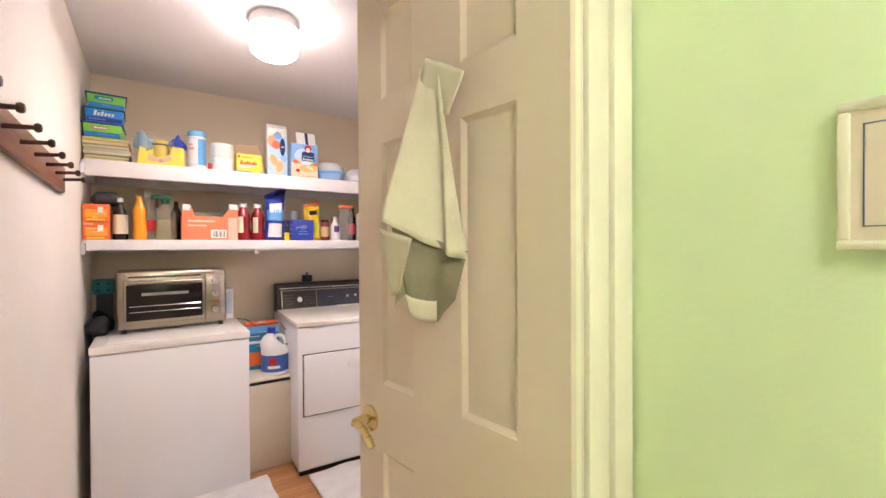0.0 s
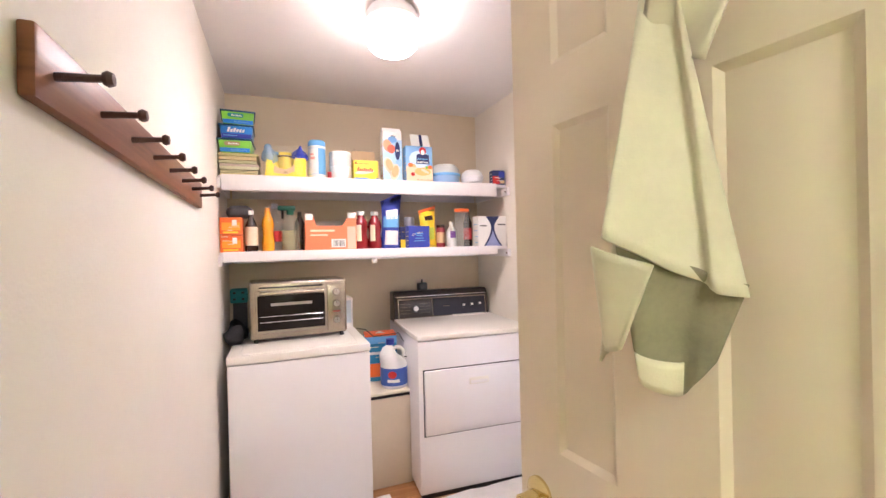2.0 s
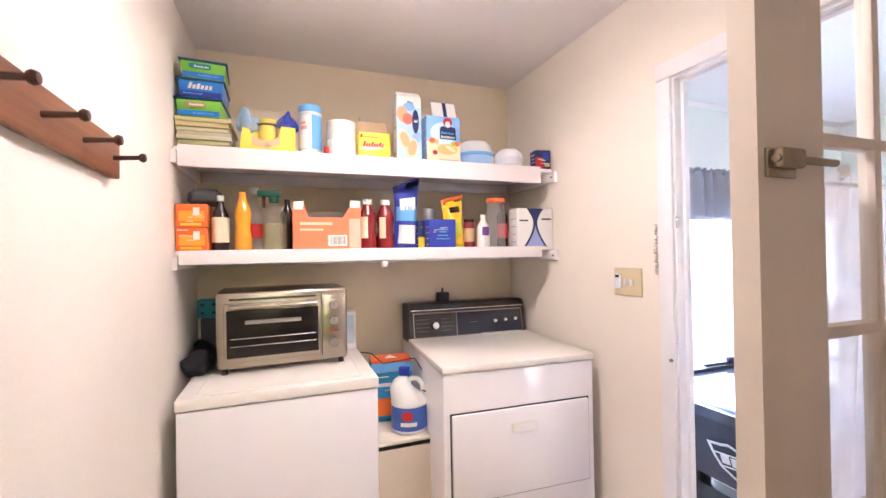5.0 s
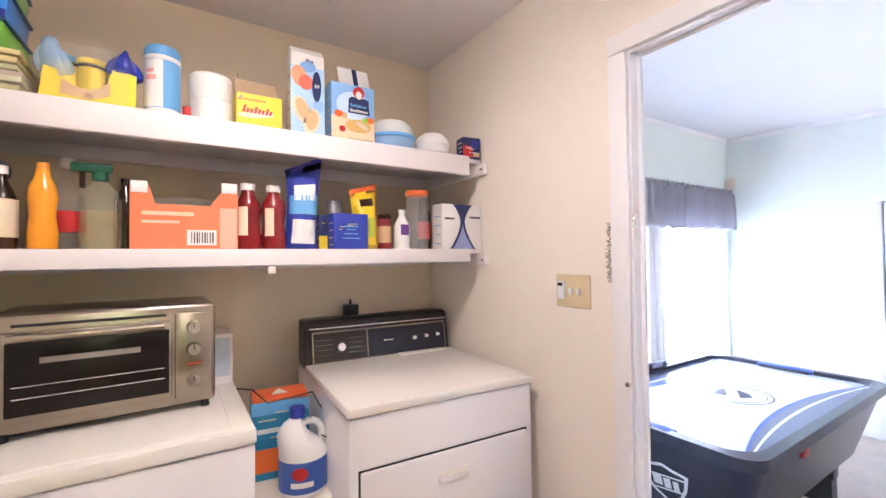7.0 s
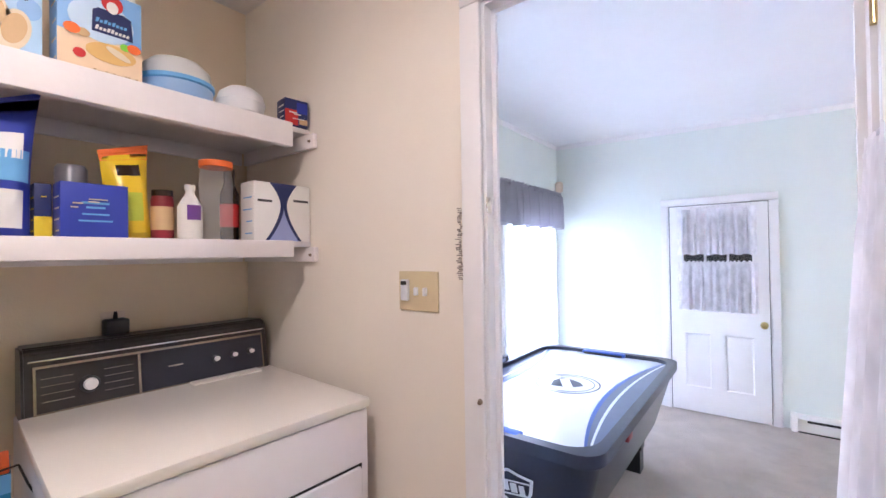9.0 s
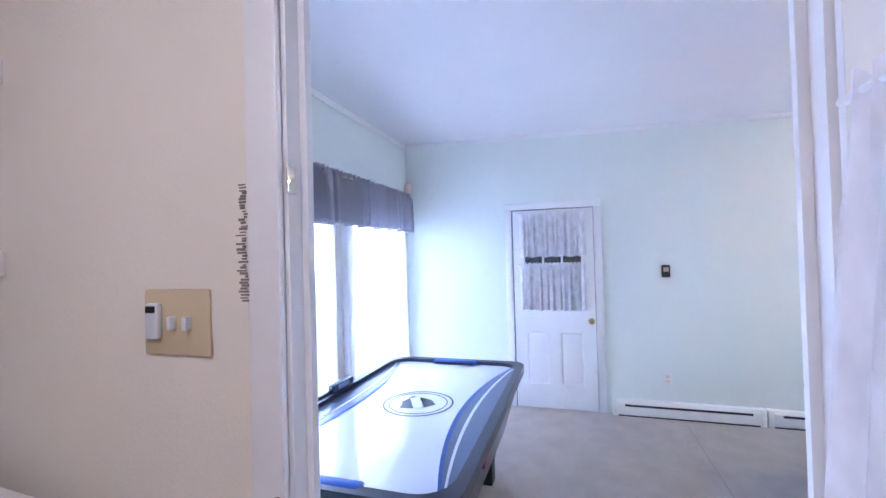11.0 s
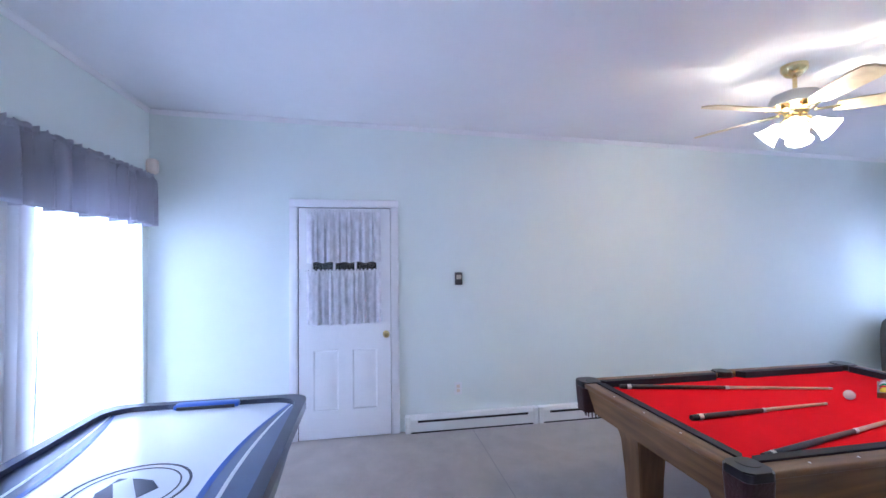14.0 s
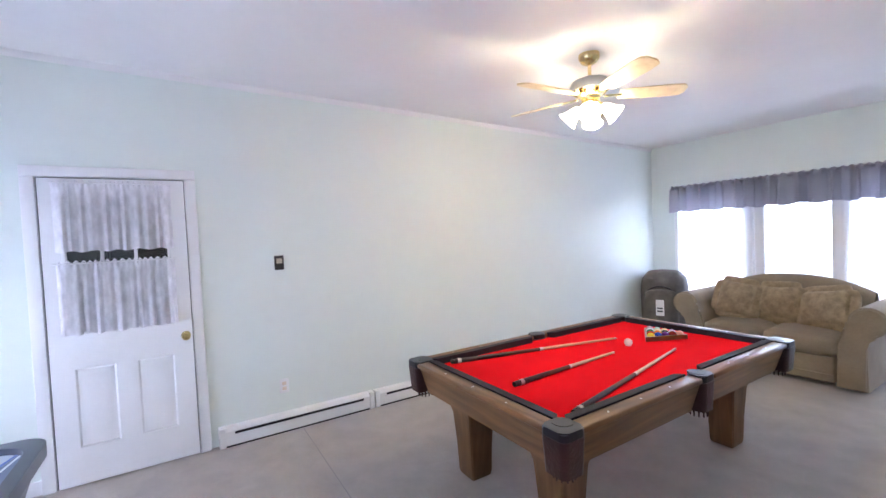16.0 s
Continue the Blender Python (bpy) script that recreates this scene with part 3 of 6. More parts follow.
def entry_door():
    f = tagged(new("door_frame_entry"), "cream painted entry door frame with moulded casing", "door frame", kind="structure")
    y = LY0 - 0.12
    for x0, x1, d in ((0.508, 0.534, 0.012), (0.5345, 0.548, 0.006), (0.5485, 0.60, 0.016), (0.6005, 0.614, 0.009), (0.6145, 0.668, 0.019)):
        part("casing_strip", box(B(), x0, x1, y - d, y - 0.0005, LF, LC - 0.1, 0.003), M_CREAMTRIM, f)
    part("jamb", box(B(), ED0 - 0.029, ED0, y, LY0, LF, 2.289), M_CREAMTRIM, f)
    part("jamb", box(B(), ED1 + 0.006, ED1 + 0.029, y, LY0, LF, 2.289), M_CREAMTRIM, f)
    part("head", box(B(), ED0 + 0.001, ED1 + 0.005, y, LY0, 2.265, 2.289), M_CREAMTRIM, f)
    # leaf, standing open into the room; local x runs from the hinge to the free edge
    d = thing("entry_door", pose(0.5387, 0.5156, LF + 0.01, 0, 0, 97.5), "ivory six-panel door standing open with a towel on it", "door")
    p = [(0.105, 0.245, 0.23, 0.86), (0.40, 0.525, 0.23, 0.86), (0.105, 0.245, 1.03, 1.63), (0.40, 0.525, 1.03, 1.63), (0.105, 0.245, 1.74, 1.95), (0.40, 0.525, 1.74, 1.95)]
    part("leaf", panel_face(B(), 0.635, 2.03, 0.035, p), M_IVORY, d)
    for sy, y in ((1, 0.035), (-1, 0.0)):
        k = part("rosette", lathe(B(), [(0, 0), (0.033, 0), (0.033, 0.006), (0.022, 0.012), (0.013, 0.014), (0.012, 0.05), (0, 0.052)], 24, Matrix.Translation((0.58, y, 0.93)) @ pose(0, 0, 0, -90 * sy)), M_BRASS, d, "polished brass rosette")
        bm = B()
        pts = [(0.58, 0.93), (0.565, 0.932), (0.54, 0.927), (0.515, 0.913), (0.497, 0.895)]
        for (xa, za), (xb, zb) in zip(pts, pts[1:]):
            rod(bm, (xa, y + sy * 0.05, za), (xb, y + sy * 0.05, zb), 0.010, 0.009, 10)
        part("lever", bm, M_BRASS, k, "polished brass lever")
    part("latch_plate", box(B(), 0.634, 0.637, 0.008, 0.027, 0.89, 0.95), M_BRASS, d)
    part("towel_hook", rod(B(), (0.28, 0.034, 1.71), (0.28, 0.085, 1.735), 0.006), M_BRASS, d)
    return d


entry_door()


def towel():
    """A dish towel hung by one corner over a hook, its folds opening downwards; placed in the door's own axes."""
    s = thing("dish_towel", pose(0.5387, 0.5156, LF + 0.01, 0, 0, 97.5), "cream linen dish towel hanging from the door hook", "towel")
    cream = mat("cream linen", (0.60, 0.54, 0.42), 0.95, vary=0.08, scale=10, bump=0.12, bscale=300, sheen=0.2)
    olive = mat("olive underside with faded print", (0.25, 0.225, 0.15), 0.95, vary=0.2, scale=14, bump=0.12, bscale=260)

    def blend(a, b, c, d, u, v):
        """A point in the patch with corners a, b above and c, d below."""
        return [(a[i] * (1 - u) + b[i] * u) * (1 - v) + (c[i] * (1 - u) + d[i] * u) * v for i in range(3)]

    def front(u, v):
        x, y, z = blend((0.305, 0.088, 1.73), (0.255, 0.082, 1.72), (0.268, 0.192, 1.42), (0.190, 0.068, 1.350), u, v ** 0.95)
        fold = math.sin(u * 7.5 + 0.4 + 0.8 * v) + 0.4 * math.sin(u * 15 + 2 * v)
        return (x, y + 0.013 * fold * (0.3 + 0.8 * v), z - 0.012 * math.sin(u * math.pi) * v)
    part("front_fall", grid(B(), 30, 24, front), cream, s)

    def under(u, v, lift=0.0):
        x, y, z = blend((0.275, 0.175, 1.41), (0.194, 0.066, 1.365), (0.285, 0.125, 1.25), (0.232, 0.064, 1.272), u, v)
        return (x, y + 0.008 * math.sin(u * 8 + 1) + lift, z - 0.032 * math.sin(u * math.pi) * v ** 2)
    part("under_fold", grid(B(), 18, 14, under), olive, s, "olive printed underside")
    part("lower_hem", grid(B(), 14, 4, lambda u, v: under(0.04 + 0.5 * u, 0.78 + 0.225 * v, 0.005)), cream, s)

    def tail(u, v):
        x, y, z = blend((0.315, 0.080, 1.69), (0.275, 0.080, 1.69), (0.357, 0.112, 1.25), (0.300, 0.120, 1.31), u, v)
        return (x, y + 0.008 * math.sin(u * 8 + v), z)
    part("side_fold", grid(B(), 12, 12, tail), cream, s)

    def point(u, v):
        x, y, z = blend((0.300, 0.190, 1.41), (0.240, 0.168, 1.388), (0.312, 0.150, 1.28), (0.288, 0.160, 1.285), u, v)
        return (x, y + 0.005 * math.sin(u * 5 + v), z)
    part("lower_point", grid(B(), 10, 12, point), cream, s)

    def hood(u, v):
        x, y, z = blend((0.285, 0.092, 1.745), (0.20, 0.080, 1.70), (0.30, 0.088, 1.66), (0.225, 0.080, 1.62), u, v)
        return (x, y + 0.008 * math.sin(u * 5 + v * 3), z)
    part("top_corner", grid(B(), 10, 10, hood), cream, s)
    for ob in s.children:
        thicken(ob, 0.004)
    return s


towel()


def half_glass_door(name, m, w, h, material, label, curtain=True, knob_x=None, glass=(0.10, 0.66, 0.97, 1.88), cols=3, rows=2, side=-1):
    """A door with two raised panels below and a gridded window above; local x along the leaf, faces at y = 0 and 0.04."""
    d = thing(name, m, label, "door")
    g0, g1, z0, z1 = glass
    bm = B()
    box(bm, 0, g0, 0, 0.04, z0, z1), box(bm, g1, w, 0, 0.04, z0, z1), box(bm, 0, w, 0, 0.04, z1 + 0.0005, h)
    part("upper_frame", bm, material, d)
    pw = (w - 0.36) / 2
    part("lower_panel", panel_face(B(), w, z0 - 0.0005, 0.04, [(0.12, 0.12 + pw, 0.24, 0.76), (w - 0.12 - pw, w - 0.12, 0.24, 0.76)]), material, d)
    part("pane", box(B(), g0 + 0.002, g1 - 0.002, 0.017, 0.023, z0 + 0.002, z1 - 0.002), M_GLASS, d).visible_shadow = False
    for i in range(1, cols):
        x = g0 + (g1 - g0) * i / cols
        part("muntin", box(B(), x - 0.01, x + 0.01, 0.006, 0.034, z0, z1, 0.003), material, d)
    for j in range(1, rows + 1):
        z = z0 + (z1 - z0) * j / (rows + 1)
        part("muntin", box(B(), g0, g1, 0.0065, 0.0335, z - 0.01, z + 0.01, 0.003), material, d)
    for a, b, c, e in ((g0 - 0.02, g1 + 0.02, z0 - 0.02, z0), (g0 - 0.02, g1 + 0.02, z1, z1 + 0.02), (g0 - 0.02, g0, z0, z1), (g1, g1 + 0.02, z0, z1)):
        part("glazing_bead", box(B(), a, b, -0.008, 0.0, c, e, 0.003), material, d)
    if knob_x is not None:
        k = part("knob", lathe(B(), [(0, 0), (0.03, 0), (0.03, 0.006), (0.012, 0.01), (0.011, 0.03), (0.026, 0.04), (0.029, 0.052), (0.022, 0.064), (0, 0.067)], 20, pose(knob_x, 0, 0.885, 90)), M_BRASS, d, "brass door knob")
    return d


# far door, set in a shallow frame on the east wall; local x runs towards -y
fm = pose(GX1 - 0.02, 2.385, 0.012, 0, 0, -90)
far_frame = tagged(new("door_frame_far"), "white painted door frame", "door frame", kind="structure")
far_frame.matrix_world = pose(GX1, 2.385, 0, 0, 0, -90)
for x0, x1 in ((-0.07, 0.0), (0.805, 0.875)):
    part("side_casing", box(B(), x0, x1, -0.034, 0.0, 0, 2.025, 0.006), M_TRIM, far_frame)
part("head_casing", box(B(), -0.07, 0.875, -0.034, 0.0, 2.0255, 2.095, 0.006), M_TRIM, far_frame)
# black sheet behind the leaf paints the shade in the gap round it
part("shadow_gap", box(B(), 0.001, 0.804, -0.006, -0.0005, 0, 2.024), M_BLACK, far_frame)
fd = half_glass_door("far_door", fm @ pose(0.013, -0.025, 0), 0.787, 2.003, M_TRIM, "white half-glass door with lace curtains", knob_x=0.745, glass=(0.115, 0.665, 1.0, 1.885))
# thin dark sheet paints the shade of the unlit space behind the panes
part("dark_beyond", box(B(), 0.112, 0.668, 0.0405, 0.0425, 0.995, 1.89), mat("dark sheet for unlit space", (0.05, 0.05, 0.07), 0.6), fd, "dark sheet painting the unlit space behind the glass")


def tier(parent_m, x0, w, top, bottom, waves, seed, y=-0.02, name="lace_curtain", label="white lace tier curtain on a thin rod"):
    c = thing(name, parent_m, label, "curtain")
    bm = pleats(B(), w, top, bottom, 0.010, waves, 1.0, seed, ruffle=1, hem=0.006)
    bmesh.ops.translate(bm, verts=bm.verts, vec=(x0, y, 0))
    part("cloth", bm, M_LACE, c)
    part("rod", rod(B(), (x0 - 0.015, y, top - 0.012), (x0 + w + 0.015, y, top - 0.012), 0.005, None, 8), M_TRIM, c)
    return c


cm = fm @ pose(0.004, -0.025, 0)
tier(cm, 0.075, 0.64, 1.985, 1.525, 11, 3)
tier(cm, 0.075, 0.64, 1.462, 0.985, 11, 4)

# doorway frame and the second door, swung open into the laundry
casing("door_frame_games", pose(LX1, DW1, LF, 0, 0, -90), DW1 - DW0, DWT - LF, GX0 - LX1, 0.065, M_TRIM, "white painted door frame, paint chipped at the strike")
setting("threshold", box(B(), LX1 - 0.01, GX0 + 0.012, DW0, DW1, LF - 0.004, LF + 0.012, 0.005), M_TRIM, "white painted threshold", "threshold")
bm = B()
box(bm, 1.495, 1.508, DW1 - 0.013, DW1, LF + 0.013, DWT), box(bm, 1.495, 1.508, DW0, DW0 + 0.013, LF + 0.013, DWT), box(bm, 1.495, 1.508, DW0 + 0.0132, DW1 - 0.0132, DWT - 0.013, DWT)
setting("door_stop", bm, M_TRIM, "white door stop strip", "trim")
m2 = pose(1.452, 1.455, LF + 0.012, 0, 0, 180)
d2 = half_glass_door("games_room_door", m2, 0.75, 2.04, M_CREAMDOOR, "cream half-glass door standing open with a slide bolt", glass=(0.12, 0.60, 0.95, 1.86))
b = part("slide_bolt", box(B(), 0.675, 0.738, 0.04, 0.046, 1.488, 1.53, 0.002), M_STEEL, d2, "steel slide bolt")
part("bolt_bar", rod(B(), (0.60, 0.054, 1.513), (0.735, 0.054, 1.513), 0.006), M_STEEL, b)
part("bolt_keeper", box(B(), 0.68, 0.732, 0.044, 0.062, 1.50, 1.528, 0.004), M_STEEL, b)
part("hinge", rod(B(), (-0.004, -0.004, 0.25), (-0.004, -0.004, 0.34), 0.007), M_BRASS, d2)
part("hinge", rod(B(), (-0.004, -0.004, 1.72), (-0.004, -0.004, 1.81), 0.007), M_BRASS, d2)
c2 = thing("door_curtain", m2, "white lace curtain hanging on the open door", "curtain")
bm = pleats(B(), 0.56, 1.515, 0.45, 0.013, 8, 1.15, 8, ruffle=1, hem=0.006)
for v in bm.verts:
    v.co.y = -0.028 - v.co.y - 0.05 * (1.515 - v.co.z)
    v.co.x += 0.07
part("cloth", bm, M_LACE, c2)
part("rod", rod(B(), (0.05, -0.026, 1.50), (0.65, -0.026, 1.50), 0.005, None, 8), M_TRIM, c2)


# ---- patio doors with sheers and valances ----
def patio(tag, m, width, h, door0, door1, label):
    """A fixed pane each side of a glazed door. Local x along the wall, y = 0 at the room face of the wall, room at -y."""
    s = tagged(new(tag), label, "patio door", kind="structure")
    s.matrix_world = m
    d0, d1 = 0.05, 0.10
    part("head", box(B(), 0, width, 0.002, 0.12, h - 0.05, h), M_TRIM, s)
    part("sill", box(B(), 0, width, 0.002, 0.12, 0.0, 0.05), M_TRIM, s)
    for a, b in ((0, 0.05), (door0 - 0.12, door0 - 0.01), (door1 + 0.01, door1 + 0.12), (width - 0.05, width)):
        part("mullion", box(B(), a, b, 0.002, 0.12, 0.0502, h - 0.0502, 0.004), M_TRIM, s)
    leaf = part("door_leaf", B(), M_TRIM, s)
    bm = B()
    box(bm, door0, door0 + 0.1, d0, d1, 0.06, h - 0.06, 0.004), box(bm, door1 - 0.1, door1, d0, d1, 0.06, h - 0.06, 0.004)
    box(bm, door0 + 0.1, door1 - 0.1, d0, d1, 0.06, 0.26), box(bm, door0 + 0.1, door1 - 0.1, d0, d1, h - 0.17, h - 0.06)
    leaf.data = finish("door_leaf", bm, M_TRIM)
    for a, b, c, e in ((0.05, door0 - 0.12, 0.05, h - 0.05), (door1 + 0.12, width - 0.05, 0.05, h - 0.05), (door0 + 0.1, door1 - 0.1, 0.26, h - 0.17)):
        part("pane", box(B(), a + 0.001, b - 0.001, 0.072, 0.078, c + 0.001, e - 0.001), M_GLASS, s).visible_shadow = False
    return s, leaf


pn, leaf = patio("window_north", pose(NX0, GY1, 0), NX1 - NX0, NT, 3.15 - NX0, 3.98 - NX0, "white framed patio door with fixed side panes")
for z, r in ((0.93, 0.02), (0.76, 0.026)):
    k = part("lock_rosette", lathe(B(), [(0, 0), (r, 0), (r, 0.008), (r * 0.4, 0.012), (r * 0.4, 0.03), (0, 0.032)], 20, pose(3.205 - NX0, 0.05, z, 90)), M_BRASS, leaf, "brass lock")
part("lever", rod(B(), (3.205 - NX0, 0.018, 0.76), (3.30 - NX0, 0.018, 0.757), 0.008, 0.006), M_BRASS, leaf, "brass lever handle")
ps, leaf2 = patio("window_south", pose(SX1, GY0, 0, 0, 0, 180), SX1 - SX0, ST, SX1 - 4.03, SX1 - 3.21, "white framed patio door with fixed side panes")


def drape(name, m, width, top, bottom, waves, seed, flare=1.05, depth=0.022, label="white sheer curtain hanging to the floor"):
    c = thing(name, m, label, "curtain", "sheer curtains at the patio doors")
    part("cloth", pleats(B(), width, top, bottom, depth, waves, flare, seed), M_SHEER, c)
    part("rod", rod(B(), (-0.03, 0, top + 0.005), (width + 0.03, 0, top + 0.005), 0.006, None, 8), M_TRIM, c)
    return c


drape("sheer_curtain", pose(2.10, GY1 - 0.06, 0), 0.92, 2.06, 0.03, 9, 1)
drape("sheer_curtain", pose(4.07, GY1 - 0.06, 0), 0.98, 2.06, 0.03, 10, 2, 1.1)
drape("sheer_curtain", pose(4.13, GY0 + 0.06, 0), 0.74, 1.94, 0.03, 7, 5)
drape("sheer_curtain", pose(2.2, GY0 + 0.06, 0), 0.93, 1.94, 0.03, 9, 6, 1.2)


def valance(m, width, top, bottom, waves, seed):
    v = thing("valance", m, "grey mauve gathered fabric valance above the patio door", "valance", "valances")
    cl = part("cloth", pleats(B(), width, top, bottom, 0.038, waves, 1.0, seed, ruffle=1, hem=0.012, ease=0.3), M_VAL, v)
    thicken(cl, 0.003)
    for x in (0.0, width):
        part("return", pleats(B(), 0.09, top, bottom, 0.004, 1, 1.0, seed), M_VAL, v).matrix_local = pose(x, 0, 0, 0, 0, 90)
    part("rod", rod(B(), (0.004, 0.055, top - 0.05), (width - 0.004, 0.055, top - 0.05), 0.012), M_TRIM, v)
    return v


valance(pose(1.70, GY1 - 0.125, 0), 3.40, 2.245, 1.84, 27, 11)
valance(pose(2.05, GY0 + 0.125, 0) @ pose(2.9, 0, 0, 0, 0, 180), 2.9, 2.06, 1.71, 23, 12)


# ---- baseboard heaters and small wall fittings ----
def heater(y_hi, length, label):
    s = thing("baseboard_heater", pose(GX1, y_hi, 0, 0, 0, -90), label, "heater", "baseboard heaters")
    bm = B()
    prism(bm, [(0, 0.012), (-0.062, 0.012), (-0.066, 0.03), (-0.066, 0.118), (-0.045, 0.145), (0, 0.148)], 0.045, length - 0.045, Matrix(((0, 0, 1, 0), (1, 0, 0, 0), (0, 1, 0, 0), (0, 0, 0, 1))))
    part("cover", bm, M_HEAT, s)
    for a in (0.0, length - 0.045):
        part("end_cap", box(B(), a, a + 0.0448, -0.07, 0, 0.0, 0.152, 0.006), M_HEAT, s)
    part("outlet_slot", box(B(), 0.11, length - 0.10, -0.0672, -0.06, 0.094, 0.114), M_BLACK, s, "dark air slot")
    part("inlet_slot", box(B(), 0.05, length - 0.05, -0.064, -0.03, 0.0, 0.0125), M_BLACK, s, "dark air slot")
    return s


heater(1.46, 1.25, "white enamel baseboard heater on the wall")
heater(0.20, 1.25, "white enamel baseboard heater partly behind the pool table")
setting("baseboard", box(B(), GX1 - 0.014, GX1, 2.457, GY1, 0, 0.09, 0.003), M_TRIM, "white baseboard", "baseboard")
setting("baseboard", box(B(), GX1 - 0.014, GX1, GY0, -1.06, 0, 0.09, 0.003), M_TRIM, "white baseboard", "baseboard")
setting("baseboard", box(B(), NX1 + 0.02, GX1 - 0.015, GY1 - 0.014, GY1, 0, 0.09, 0.003), M_TRIM, "white baseboard", "baseboard")
setting("baseboard", box(B(), SX1 + 0.02, GX1 - 0.015, GY0, GY0 + 0.014, 0, 0.09, 0.003), M_TRIM, "white baseboard", "baseboard")


# ---- air hockey table ----
def rounded(x0, x1, y0, y1, r, seg=6):
    pts = []
    for cx, cy, a in ((x1 - r, y1 - r, 0), (x0 + r, y1 - r, 90), (x0 + r, y0 + r, 180), (x1 - r, y0 + r, 270)):
        for i in range(seg + 1):
            t = radians(a + 90 * i / seg)
            pts.append((cx + r * math.cos(t), cy + r * math.sin(t)))
    return pts


def ringed(bm, outer, inner, z0, z1):
    """A flat frame between two outlines with as many points each."""
    n = len(outer)
    for z in (z0, z1):
        o, i = [bm.verts.new((*p, z)) for p in outer], [bm.verts.new((*p, z)) for p in inner]
        for k in range(n):
            j = (k + 1) % n
            bm.faces.new((o[k], o[j], i[j], i[k]))
    for loop in (outer, inner):
        a, b = [bm.verts.new((*p, z0)) for p in loop], [bm.verts.new((*p, z1)) for p in loop]
        for k in range(n):
            j = (k + 1) % n
            bm.faces.new((a[k], a[j], b[j], b[k]))
    bmesh.ops.remove_doubles(bm, verts=bm.verts, dist=1e-5)
    return bm


def text(name, body, size, m, material, parent, depth=0.001):
    cu = bpy.data.curves.new(name, "FONT")
    cu.body, cu.size, cu.extrude, cu.align_x, cu.align_y = body, size, depth, "CENTER", "CENTER"
    tmp = bpy.data.objects.new(name, cu)
    scene.collection.objects.link(tmp)
    me = bpy.data.meshes.new_from_object(tmp.evaluated_get(bpy.context.evaluated_depsgraph_get()))
    bpy.data.objects.remove(tmp)
    me.materials.clear()
    me.materials.append(material)
    ob = new(name, me)
    ob.parent = parent
    ob.matrix_local = m
    return ob


M_WHITEPR = mat("white print", (0.75, 0.77, 0.82), 0.4, vary=0)
M_NAVYPR = mat("navy print", (0.02, 0.025, 0.06), 0.4, vary=0)
M_LILAC = mat("pale blue print", (0.34, 0.42, 0.68), 0.35, vary=0.03)


